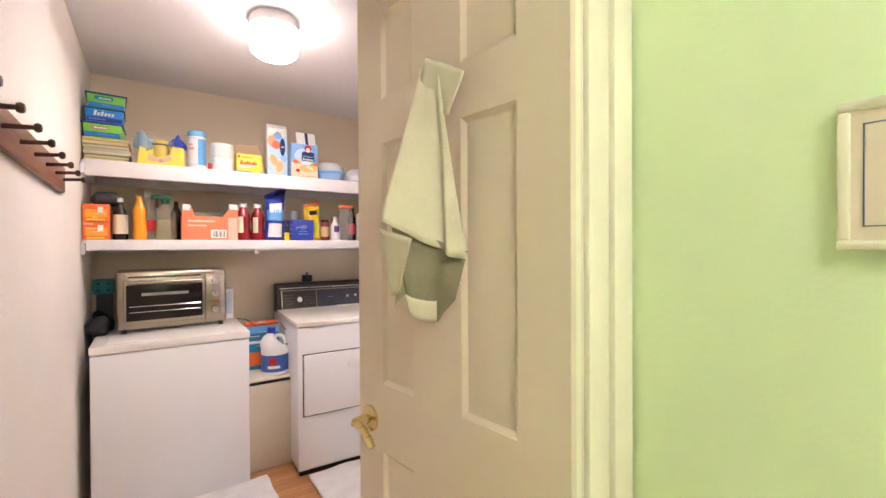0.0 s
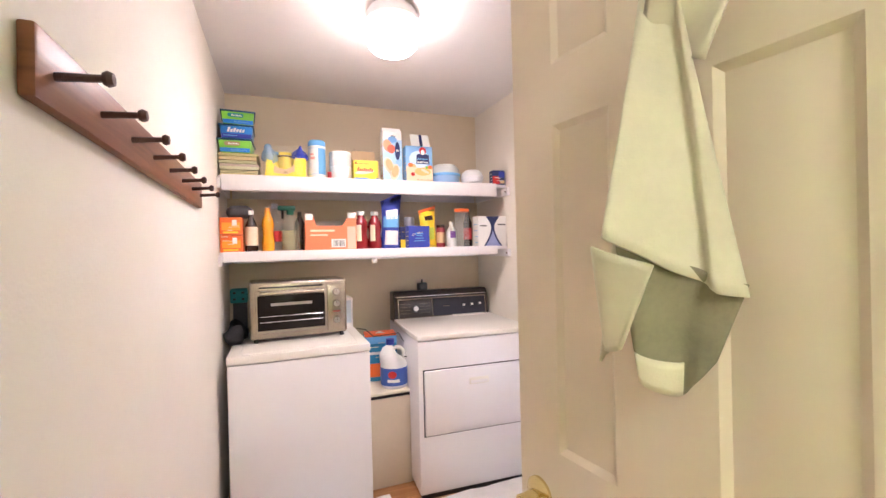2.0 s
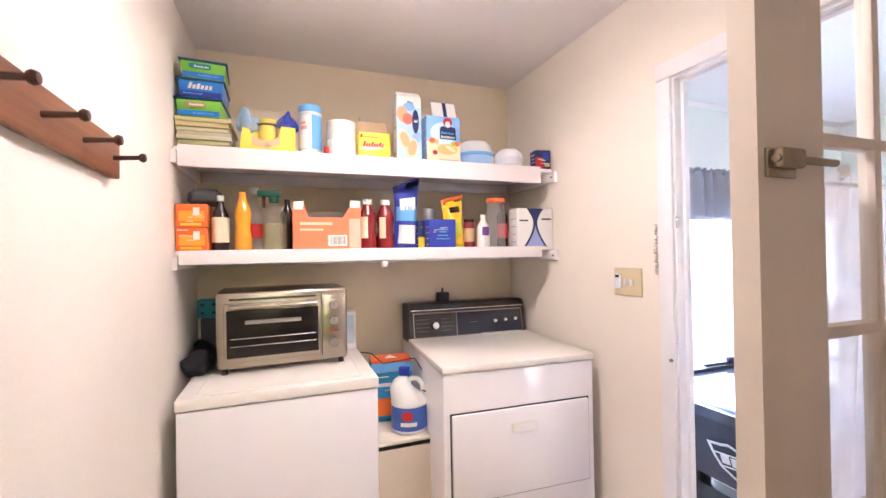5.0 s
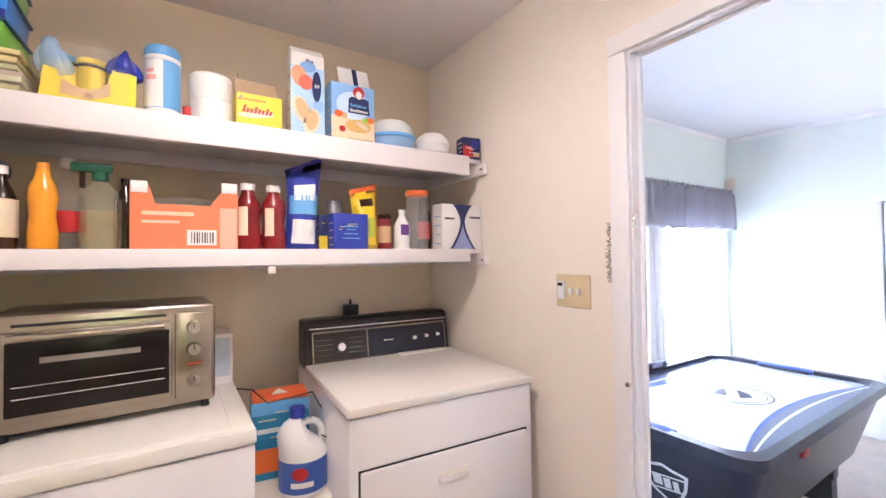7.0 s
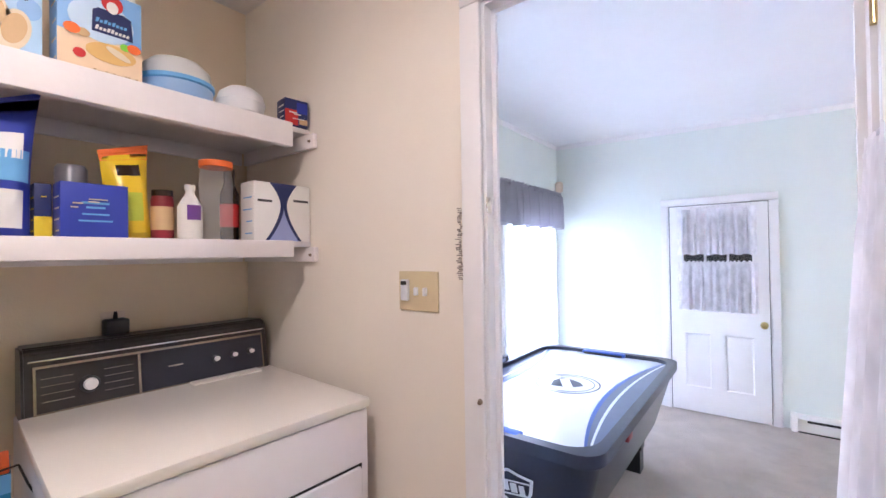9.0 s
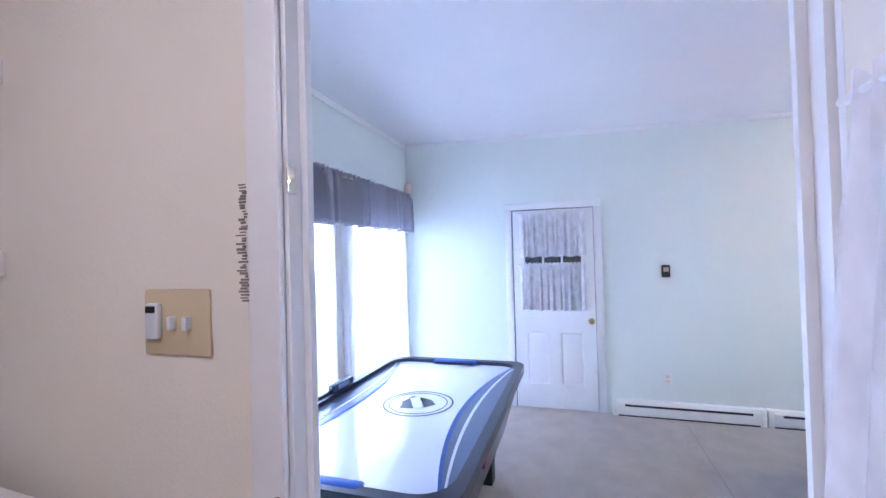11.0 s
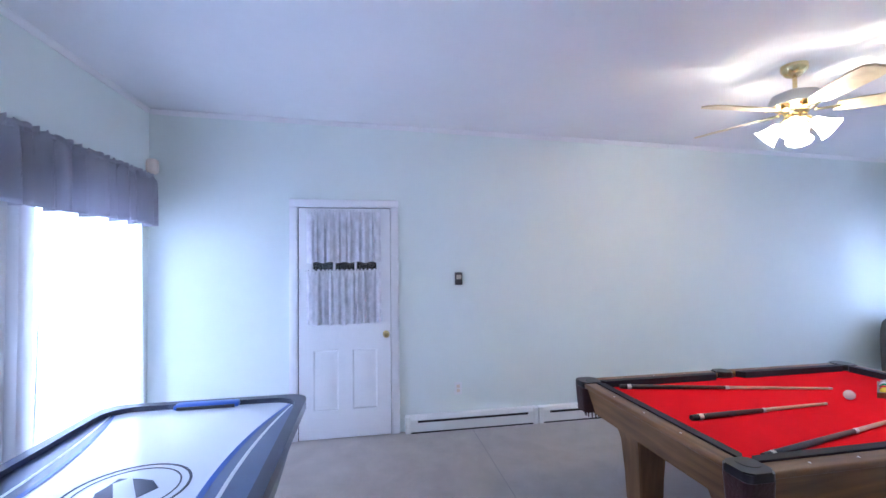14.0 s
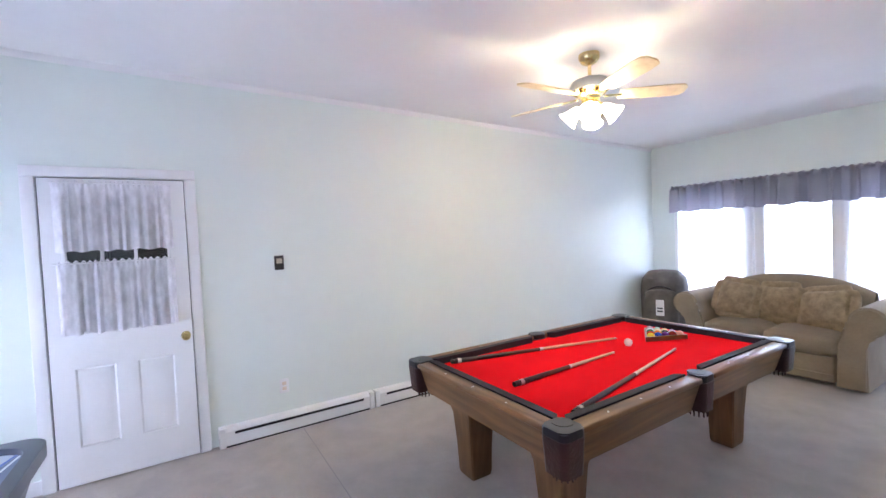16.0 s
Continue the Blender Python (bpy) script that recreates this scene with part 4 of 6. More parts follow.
def air_hockey():
    s = thing("air_hockey_table", pose(3.145, 2.68, 0), "dark navy air hockey table with white playfield", "air hockey table")
    L, W = 0.965, 0.54
    # flared cabinet
    bm = B()
    top, bot = rounded(-L + 0.02, L - 0.02, -W + 0.02, W - 0.02, 0.10), rounded(-L + 0.16, L - 0.16, -W + 0.14, W - 0.14, 0.05)
    a, b = [bm.verts.new((*p, 0.715)) for p in top], [bm.verts.new((*p, 0.30)) for p in bot]
    for i in range(len(a)):
        j = (i + 1) % len(a)
        bm.faces.new((b[i], b[j], a[j], a[i]))
    bm.faces.new(b), bm.faces.new(a)
    part("cabinet", bm, M_NAVY, s)
    part("rail", ringed(B(), rounded(-L, L, -W, W, 0.11), rounded(-L + 0.055, L - 0.055, -W + 0.05, W - 0.05, 0.14), 0.70, 0.755), M_NAVY, s, "dark rail")
    bm = B()
    prism(bm, rounded(-L + 0.03, L - 0.03, -W + 0.03, W - 0.03, 0.12), 0.716, 0.728)
    part("playfield", bm, M_ICE, s, "white glossy playfield")
    # curved blue-grey bands and thin stripes along the two long sides

    def curve_band(sy, a0, a1, b0, b1, z, m, name):
        """A strip between two arcs; a at the ends of the table, b at its middle, measured inwards from the rail."""
        def f(u, v):
            x = (u - 0.5) * 2 * (L - 0.056)
            k = (2 * u - 1) ** 2
            d = (a0 * k + b0 * (1 - k)) * (1 - v) + (a1 * k + b1 * (1 - k)) * v
            return (x, sy * (W - 0.05 - d), z)
        return part(name, grid(B(), 40, 1, f), m, s)
    for sy in (-1, 1):
        curve_band(sy, 0.0, 0.02, 0.0, 0.17, 0.7295, M_SLATE, "side_band")
        curve_band(sy, 0.008, 0.016, 0.105, 0.122, 0.7310, M_WHITEPR, "side_stripe")
        curve_band(sy, 0.02, 0.03, 0.165, 0.19, 0.7308, M_BLUE, "side_edge")
    for r0, r1 in ((0.195, 0.205), (0.165, 0.171)):
        part("centre_ring", ringed(B(), [(r1 * math.cos(i * math.pi / 24), r1 * math.sin(i * math.pi / 24)) for i in range(48)], [(r0 * math.cos(i * math.pi / 24), r0 * math.sin(i * math.pi / 24)) for i in range(48)], 0.7285, 0.7295), M_NAVYPR, s).location = (0.015, -0.035, 0)
    sh = [(-0.10, 0.075), (-0.04, 0.085), (0, 0.10), (0.04, 0.085), (0.10, 0.075), (0.085, 0.0), (0.06, -0.06), (0, -0.105), (-0.06, -0.06), (-0.085, 0.0)]
    em = part("centre_emblem", prism(B(), sh, 0.7285, 0.7297), M_NAVYPR, s, "plain shield emblem")
    em.location = (0.015, -0.035, 0)
    part("emblem_bar", prism(B(), [(-0.10, -0.01), (0.06, 0.075), (0.10, 0.03), (-0.06, -0.06)], 0.7298, 0.7305), M_WHITEPR, em)
    for sx in (-1, 1):
        part("goal", box(B(), sx * (L - 0.058) - 0.035, sx * (L - 0.058) + 0.035, -0.17, 0.17, 0.729, 0.757, 0.012), M_BLUE, s, "bright blue goal mouth")
        part("goal_slot", box(B(), sx * (L - 0.094) - 0.002, sx * (L - 0.094) + 0.002, -0.15, 0.15, 0.730, 0.748), M_BLACK, s)
    sc = part("scoreboard", box(B(), -0.02, 0.22, 0.50, 0.545, 0.752, 0.80, 0.012), M_NAVY, s, "electronic score unit on the rail")
    part("display", box(B(), 0.03, 0.16, 0.497, 0.501, 0.764, 0.79), M_LILAC, sc)
    part("rail_bracket", box(B(), -0.25, -0.02, 0.52, 0.545, 0.752, 0.77, 0.006), M_NAVY, s)
    for x in (-0.62, 0.62):
        part("leg", prism(B(), [(x - 0.05, -0.34), (x + 0.05, -0.34), (x + 0.05, 0.34), (x - 0.05, 0.34)], 0.0, 0.16), M_BLACK, s)
        for y in (-0.30, 0.30):
            part("leg_post", box(B(), x - 0.05, x + 0.05, y - 0.05, y + 0.05, 0.16, 0.32, 0.006), M_BLACK, s)
    part("control_plate", box(B(), -0.48, -0.40, -0.527, -0.508, 0.62, 0.66, 0.004), mat("red switch plate", (0.3, 0.03, 0.04), 0.4), s, "small red switch plate").matrix_local = pose(0, -0.003, 0.03)
    # shield emblem on the end of the cabinet
    em = part("end_emblem", B(), M_WHITEPR, s, "shield emblem on the cabinet end")
    sl = math.degrees(math.atan2(0.14, 0.415))
    base = Matrix.Translation((-L + 0.10, -0.10, 0.475)) @ pose(0, 0, 0, 90 - 0, 0, -90) @ pose(0, 0, 0, sl, 0, 0)
    bm = B()
    out = [(x * 1.25, y * 1.1) for x, y in sh]
    ringed(bm, out, [(x * 0.85, y * 0.85) for x, y in out], 0.006, 0.008)
    prism(bm, [(-0.10, 0.028), (0.10, 0.055), (0.10, 0.047), (-0.10, 0.02)], 0.006, 0.008)
    prism(bm, [(-0.085, -0.05), (0.085, -0.022), (0.085, -0.03), (-0.085, -0.058)], 0.006, 0.008)
    em.data = finish("end_emblem", bm, M_WHITEPR)
    em.matrix_local = base
    bm = B()
    for i, (a, b) in enumerate(((-0.062, -0.016), (-0.006, 0.028), (0.04, 0.068))):
        prism(bm, [(a, -0.03), (b, -0.024), (b, 0.03), (a, 0.024)], 0.006, 0.008)
    part("emblem_bars", bm, M_WHITEPR, em)
    return s


air_hockey()


# ---- pool table ----
def apron(half, at, side, end):
    """A slanting apron board below a rail, leaning inwards towards its foot."""
    bm = B()
    q = []
    for k in (-1, 1):
        for off, z, cut in ((0.014, 0.694, 0.0), (0.07, 0.525, 0.07), (0.095, 0.525, 0.07), (0.045, 0.694, 0.0)):
            a, o = k * (half - cut), side * (at - off)
            q.append(bm.verts.new((a, o, z) if end else (o, a, z)))
    for i in range(4):
        j = (i + 1) % 4
        bm.faces.new((q[i], q[j], q[4 + j], q[4 + i]))
    bm.faces.new(q[:4]), bm.faces.new(q[4:])
    return bm


def pool_table():
    s = thing("pool_table", pose(3.485, -0.725, 0), "oak pool table with bright red felt and leather pockets", "pool table")
    X, Y, Z = 0.665, 1.11, 0.725
    part("bed", box(B(), -X + 0.085, X - 0.085, -Y + 0.085, Y - 0.085, Z - 0.075, Z - 0.035), M_FELT, s, "red felt playing surface")
    for sx in (-1, 1):
        for y0, y1 in ((-Y + 0.085, -0.06), (0.06, Y - 0.085)):
            part("side_rail", box(B(), *sorted((sx * X, sx * (X - 0.082))), y0, y1, Z - 0.03, Z, 0.010, 3), M_OAK, s)
            bm = B()
            prism(bm, [(sx * (X - 0.081), y0 + 0.02), (sx * (X - 0.125), y0 + 0.06), (sx * (X - 0.125), y1 - 0.06), (sx * (X - 0.081), y1 - 0.02)], Z - 0.04, Z + 0.006)
            part("cushion", bm, M_FELTDK, s)
            for k in range(3):
                yy = y0 + (y1 - y0) * (k + 1) / 4
                part("sight", lathe(B(), [(0, 0), (0.006, 0), (0, 0.001)], 8, pose(sx * (X - 0.04), yy, Z)), M_WHITEPR, s)
    for sy in (-1, 1):
        part("end_rail", box(B(), -X + 0.085, X - 0.085, *sorted((sy * Y, sy * (Y - 0.082))), Z - 0.03, Z, 0.010, 3), M_OAKX, s)
        bm = B()
        prism(bm, [(-X + 0.11, sy * (Y - 0.081)), (-X + 0.15, sy * (Y - 0.125)), (X - 0.15, sy * (Y - 0.125)), (X - 0.11, sy * (Y - 0.081))], Z - 0.04, Z + 0.006)
        part("cushion", bm, M_FELTDK, s)
        for k in range(3):
            part("sight", lathe(B(), [(0, 0), (0.006, 0), (0, 0.001)], 8, pose((k - 1) * 0.27, sy * (Y - 0.04), Z)), M_WHITEPR, s)
        part("end_apron", apron(X - 0.03, Y, sy, True), M_OAKX, s)
    for sx in (-1, 1):
        part("side_apron", apron(Y - 0.06, X, sx, False), M_OAK, s)
    # pockets: leather collars, nets below
    for sx in (-1, 1):
        for sy in (-1, 0, 1):
            cx, cy = (sx * (X - 0.06), sy * (Y - 0.06)) if sy else (sx * (X - 0.045), 0.0)
            hx, hy = (0.068, 0.068) if sy else (0.05, 0.062)
            bm = B()
            prism(bm, rounded(cx - hx, cx + hx, cy - hy, cy + hy, 0.03), Z - 0.03, Z + 0.006)
            bmesh.ops.bevel(bm, geom=[e for e in bm.edges if e.verts[0].co.z > Z and e.verts[1].co.z > Z], offset=0.006, segments=2, affect="EDGES")
            p = part("pocket_cap", bm, M_CAP, s, "dark pocket cap")
            part("pocket_hole", lathe(B(), [(0, 0.0075), (0.045, 0.0075), (0.047, 0.0)], 20, pose(cx - sx * 0.02, cy - sy * 0.02, Z)), M_BLACK, p)
            bm = B()
            prism(bm, rounded(cx - hx - 0.002, cx + hx + 0.002, cy - hy - 0.002, cy + hy + 0.002, 0.032), Z - 0.19, Z - 0.031)
            for v in bm.verts:
                if v.co.z < Z - 0.1:
                    v.co.x += (cx - sx * 0.02 - v.co.x) * 0.12
                    v.co.y += (cy - sy * 0.02 - v.co.y) * 0.12
            part("pocket_shield", bm, M_LEATHER, p, "leather pocket shield with fringe")
            bm = B()
            for k in range(12):
                a = k * math.pi / 6
                fx, fy = cx - sx * 0.015 + 0.045 * math.cos(a), cy - sy * 0.015 + 0.045 * math.sin(a)
                rod(bm, (fx, fy, Z - 0.16), (fx, fy, Z - 0.225), 0.006, 0.004, 6)
            part("fringe", bm, M_LEATHER, p)
    for sx in (-1, 1):
        for sy in (-1, 1):
            bm = B()
            x, y = sx * (X - 0.30), sy * (Y - 0.29)
            prof = [(0.15, Z - 0.19), (0.115, Z - 0.25), (0.095, Z - 0.33), (0.082, 0.2), (0.076, 0.03), (0.07, 0.0)]
            for (ra, za), (rb, zb) in zip(prof, prof[1:]):
                a = [bm.verts.new((x + i * ra, y + j * ra, za)) for i, j in ((-1, -1), (1, -1), (1, 1), (-1, 1))]
                b = [bm.verts.new((x + i * rb, y + j * rb, zb)) for i, j in ((-1, -1), (1, -1), (1, 1), (-1, 1))]
                for k in range(4):
                    bm.faces.new((a[k], a[(k + 1) % 4], b[(k + 1) % 4], b[k]))
            c = [bm.verts.new((x + i * 0.07, y + j * 0.07, 0.0)) for i, j in ((-1, -1), (1, -1), (1, 1), (-1, 1))]
            bm.faces.new(c)
            bmesh.ops.remove_doubles(bm, verts=bm.verts, dist=1e-5)
            bmesh.ops.bevel(bm, geom=bm.edges[:], offset=0.006, segments=2, affect="EDGES")
            leg = part("leg", bm, M_OAKZ, s)
    return s


pool_table()
FZ = 0.725 - 0.035


def cue(a, b, label):
    a, b = Vector((*a, FZ + 0.0155)), Vector((*b, FZ + 0.0075))
    d = (b - a).normalized()
    L = (b - a).length
    s = thing("pool_cue", Matrix.Translation(a) @ d.to_track_quat("Z", "Y").to_matrix().to_4x4(), label, "pool cue", "cues on the pool table")
    pale = mat("pale maple", (0.62, 0.45, 0.27), 0.35, vary=0.1, scale=20)
    wht = mat("white ferrule", (0.7, 0.68, 0.62), 0.4)
    part("bumper", rod(B(), (0, 0, 0), (0, 0, 0.02), 0.014), M_BLACK, s)
    part("butt", rod(B(), (0, 0, 0.0205), (0, 0, L * 0.30), 0.0152, 0.0135), M_BLACK, s, "black lacquered butt")
    part("wrap", rod(B(), (0, 0, L * 0.3002), (0, 0, L * 0.5), 0.0136, 0.011), mat("dark brown wrap", (0.08, 0.035, 0.02), 0.5), s)
    part("collar", rod(B(), (0, 0, L * 0.5002), (0, 0, L * 0.52), 0.0115), wht, s)
    part("shaft", rod(B(), (0, 0, L * 0.5202), (0, 0, L - 0.025), 0.0105, 0.0068), pale, s)
    part("ferrule", rod(B(), (0, 0, L - 0.0248), (0, 0, L), 0.0068), wht, s)
    part("ring", rod(B(), (0, 0, 0.045), (0, 0, 0.07), 0.0156), wht, s)
    return s


cue((3.985, 0.16), (3.689, -1.143), "pool cue with black butt lying on red felt")
cue((3.415, 0.118), (3.468, -0.814), "short pool cue lying on red felt")
cue((2.975, 0.150), (3.257, -1.181), "pool cue with black butt beside the corner pocket")
BALL = 0.0285


def ball(x, y, z, color, label):
    m = mat("ball " + label.split()[0], color, 0.12, vary=0, coat=0.5)
    s = new("billiard_ball", finish("billiard_ball", bmesh_ball(), m, 60))
    s.location = (x, y, z)
    return tagged(s, label, "billiard ball", "billiard balls")


def bmesh_ball():
    bm = B()
    bmesh.ops.create_uvsphere(bm, u_segments=20, v_segments=12, radius=BALL)
    return bm


ball(3.51, -1.035, FZ + BALL, (0.80, 0.76, 0.66), "white cue ball on the red felt")
tri = Matrix.Translation((3.513, -1.415, FZ)) @ pose(0, 0, 0, 0, 0, 4)
s = thing("ball_rack", tri, "wooden triangle rack round the billiard balls", "rack")
R = 0.19
cor = [(R * math.cos(radians(a)), R * math.sin(radians(a))) for a in (90, 210, 330)]
inn = [(x * 0.87, y * 0.87) for x, y in cor]
for i in range(3):
    j = (i + 1) % 3
    part("side", prism(B(), [cor[i], cor[j], inn[j], inn[i]], 0.0, 0.034), M_OAKX, s)
COLS = [(0.75, 0.5, 0.03), (0.02, 0.05, 0.3), (0.6, 0.03, 0.02), (0.12, 0.02, 0.2), (0.7, 0.16, 0.02), (0.02, 0.2, 0.07), (0.2, 0.02, 0.02), (0.01, 0.01, 0.01), (0.7, 0.62, 0.4), (0.6, 0.58, 0.6), (0.65, 0.3, 0.25), (0.4, 0.3, 0.5), (0.75, 0.4, 0.2), (0.4, 0.55, 0.45), (0.5, 0.3, 0.3)]
NM = "yellow blue red purple orange green maroon black cream pale pink lilac amber mint brown".split()
k = 0
for row in range(5):
    for c in range(row + 1):
        p = tri @ Vector(((c - row / 2) * BALL * 2.005, 0.115 - row * BALL * 1.74, BALL))
        ball(p.x, p.y, p.z, COLS[k], NM[k] + " glossy billiard ball in the rack")
        k += 1


# ---- loveseat ----
def soft_box(bm, x0, x1, y0, y1, z0, z1, r=0.05, puff=0.02, n=10, seed=0):
    """A cushion: a rounded block whose faces swell and wrinkle a little."""
    g = bmesh.ops.create_cube(bm, size=2)
    vs = g["verts"]
    bmesh.ops.subdivide_edges(bm, edges=list({e for v in vs for e in v.link_edges}), cuts=n, use_grid_fill=True)
    hx, hy, hz = (x1 - x0) / 2, (y1 - y0) / 2, (z1 - z0) / 2
    c = Vector(((x0 + x1) / 2, (y0 + y1) / 2, (z0 + z1) / 2))
    for v in bm.verts:
        p = Vector(v.co)
        sw = [(1 - p.y ** 2) * (1 - p.z ** 2), (1 - p.x ** 2) * (1 - p.z ** 2), (1 - p.x ** 2) * (1 - p.y ** 2)]
        q = Vector((p.x * hx, p.y * hy, p.z * hz))
        inner = Vector((max(-hx + r, min(hx - r, q.x)), max(-hy + r, min(hy - r, q.y)), max(-hz + r, min(hz - r, q.z))))
        dlt = q - inner
        if dlt.length > 1e-6:
            q = inner + dlt.normalized() * min(r, dlt.length)
        for i in range(3):
            if abs(p[i]) > 0.98:
                q[i] += math.copysign(puff * max(0.0, sw[i]) ** 0.6, p[i])
        q += Vector((1, 1, 1)) * 0.006 * noise.noise((q + c) * 9 + Vector((seed, 0, 0)))
        v.co = c + q
    return bm


def arm(bm, y0, y1, side):
    """A rolled arm: a splayed upright with a scroll that curls outwards."""
    prof = []
    for i in range(19):
        a = radians(-75 + 265 * i / 18)
        prof.append((0.13 + 0.13 * math.cos(a), 0.635 + 0.13 * math.sin(a)))
    prof = [(0.13, 0.03), (0.12, 0.40), (0.125, 0.48)] + prof + [(-0.03, 0.56), (-0.07, 0.42), (-0.08, 0.03)]
    lo = [bm.verts.new((side * x, y0, z)) for x, z in prof]
    hi = [bm.verts.new((side * x, y1, z)) for x, z in prof]
    for i in range(len(prof)):
        j = (i + 1) % len(prof)
        bm.faces.new((lo[i], lo[j], hi[j], hi[i]))
    bm.faces.new(lo), bm.faces.new(hi)
    bmesh.ops.bevel(bm, geom=[e for e in bm.edges if abs(e.verts[0].co.y - e.verts[1].co.y) < 1e-6], offset=0.018, segments=3, affect="EDGES")
    return bm


def loveseat():
    s = thing("loveseat", pose(3.55, -3.70, 0), "tan microsuede loveseat with rolled arms and loose pillows", "sofa")
    W, A = 0.89, 0.63
    part("base", box(B(), -A + 0.09, A - 0.09, -0.40, 0.42, 0.04, 0.30, 0.03, 3), M_SOFA, s)
    part("skirt_seam", rod(B(), (-A + 0.1, 0.423, 0.12), (A - 0.1, 0.423, 0.12), 0.006, None, 8), M_SOFA, s)
    for sx in (-1, 1):
        a = part("arm", arm(B(), -0.42, 0.45, sx), M_SOFA, s)
        a.matrix_local = pose(sx * A, 0, 0)
        bm = B()
        for i in range(18):
            a0, a1 = radians(-75 + 265 * i / 18), radians(-75 + 265 * (i + 1) / 18)
            rod(bm, (sx * (0.13 + 0.122 * math.cos(a0)), 0.452, 0.635 + 0.122 * math.sin(a0)), (sx * (0.13 + 0.122 * math.cos(a1)), 0.452, 0.635 + 0.122 * math.sin(a1)), 0.006, None, 6)
        part("piping", bm, M_SOFA, a)
        part("seat_cushion", soft_box(B(), *sorted((0.004 * sx, sx * (A - 0.075))), -0.20, 0.46, 0.29, 0.46, 0.05, 0.03, 12, sx), M_SOFA, s)
    bm = B()

    def bk(u, v):
        x = (u - 0.5) * 2 * (A + 0.02)
        top = 0.80 + 0.15 * (1 - abs(2 * u - 1) ** 2.4)
        a = v * math.pi
        return (x, -0.32 - 0.10 * math.cos(a), 0.28 + (top - 0.28) * (math.sin(a) ** 0.4))
    part("backrest", grid(bm, 36, 18, bk), M_SOFA, s, "camel-backed backrest")
    return s


loveseat()


def throw_pillow(x, y, z, w, h, lean, turn, roll, seed, label):
    bm = soft_box(B(), -w / 2, w / 2, -0.06, 0.06, -h / 2, h / 2, 0.05, 0.055, 12, seed)
    for v in bm.verts:
        k = (abs(v.co.x) / (w / 2)) ** 2 * (abs(v.co.z) / (h / 2)) ** 2
        v.co.y *= max(0.12, 1 - 0.85 * k)
        v.co.x *= 1 + 0.10 * k
        v.co.z *= 1 + 0.10 * k
        v.co.y += 0.012 * noise.noise(v.co * 7 + Vector((seed * 3.1, 0, 0)))
    ob = solid("throw_pillow", bm, M_PILLOW, label, "pillow")
    tagged(ob, group="pillows on the loveseat")
    ob.matrix_world = pose(x, y, z, lean, 0, turn) @ pose(0, 0, 0, 0, roll, 0)


throw_pillow(3.93, -3.62, 0.685, 0.36, 0.37, 16, 10, -9, 1, "tan throw pillow standing against the arm")
throw_pillow(3.56, -3.70, 0.665, 0.37, 0.35, 14, -3, 2, 2, "tan throw pillow in the middle of the loveseat")
throw_pillow(3.17, -3.65, 0.66, 0.42, 0.35, 20, -14, 10, 3, "tan patterned throw pillow slumped sideways")


# ---- ceiling fan ----
def ceiling_fan():
    fx, fy = 3.60, -0.83
    top = gz(fy)
    s = thing("ceiling_fan", pose(fx, fy, top), "brass and white ceiling fan with five blades and lit glass shades", "ceiling fan")
    part("canopy", lathe(B(), [(0, 0), (0.07, 0), (0.07, -0.03), (0.05, -0.06), (0.02, -0.075), (0, -0.075)], 28), M_BRASS, s)
    part("downrod", rod(B(), (0, 0, -0.07), (0, 0, -0.16), 0.012), M_BRASS, s)
    part("motor_housing", lathe(B(), [(0, -0.155), (0.05, -0.158), (0.12, -0.185), (0.135, -0.22), (0.13, -0.25), (0, -0.25)], 32), M_FANWHITE, s)
    part("motor_band", lathe(B(), [(0, -0.251), (0.125, -0.251), (0.10, -0.275), (0.065, -0.29), (0.06, -0.31), (0, -0.31)], 32), M_BRASS, s, "polished brass band")
    for i in range(5):
        a = 16 + i * 72
        iron = part("blade_iron", box(B(), 0.09, 0.21, -0.02, 0.02, -0.294, -0.286, 0.003), M_BRASS, s)
        iron.matrix_local = pose(0, 0, 0, 0, 0, a)
        out = [(0.19, -0.05), (0.28, -0.062), (0.52, -0.07), (0.60, -0.062), (0.625, -0.03), (0.625, 0.03), (0.60, 0.062), (0.52, 0.07), (0.28, 0.062), (0.19, 0.05)]
        bl = part("blade", prism(B(), out, -0.004, 0.004), M_BLADE, s)
        bl.matrix_local = pose(0, 0, -0.285, 0, 0, a) @ pose(0, 0, 0, -13, 0, 0)
    part("light_kit", lathe(B(), [(0, -0.309), (0.055, -0.31), (0.06, -0.34), (0.045, -0.36), (0, -0.365)], 24), M_BRASS, s)
    for i in range(4):
        a = 35 + i * 90
        m = pose(0, 0, -0.34, 0, 0, a) @ pose(0.055, 0, 0, 0, 132, 0)
        part("lamp_arm", rod(B(), (0, 0, -0.02), (0, 0, 0.035), 0.012), M_BRASS, s).matrix_local = m
        sh = lathe(B(), [(0.022, 0.03), (0.034, 0.05), (0.042, 0.085), (0.058, 0.125), (0.072, 0.145), (0.068, 0.143), (0.04, 0.09), (0.0, 0.06)], 24)
        part("shade", sh, M_TULIP, s, "glowing tulip glass shade").matrix_local = m
    part("pull_chain", rod(B(), (0.02, 0.01, -0.36), (0.02, 0.01, -0.47), 0.0015, None, 6), M_BRASS, s)
    return s


ceiling_fan()
fan_bulb = lamp("fan_bulb", "POINT", pose(3.60, -0.83, gz(-0.83) - 0.49), 18, (1.0, 0.82, 0.46))
fan_bulb.data.shadow_soft_size = 0.06


# ---- bag in the corner ----
M_BAGP = mat("taupe grey nylon", (0.13, 0.115, 0.10), 0.7, vary=0.2, scale=15, bump=0.3, bscale=120)


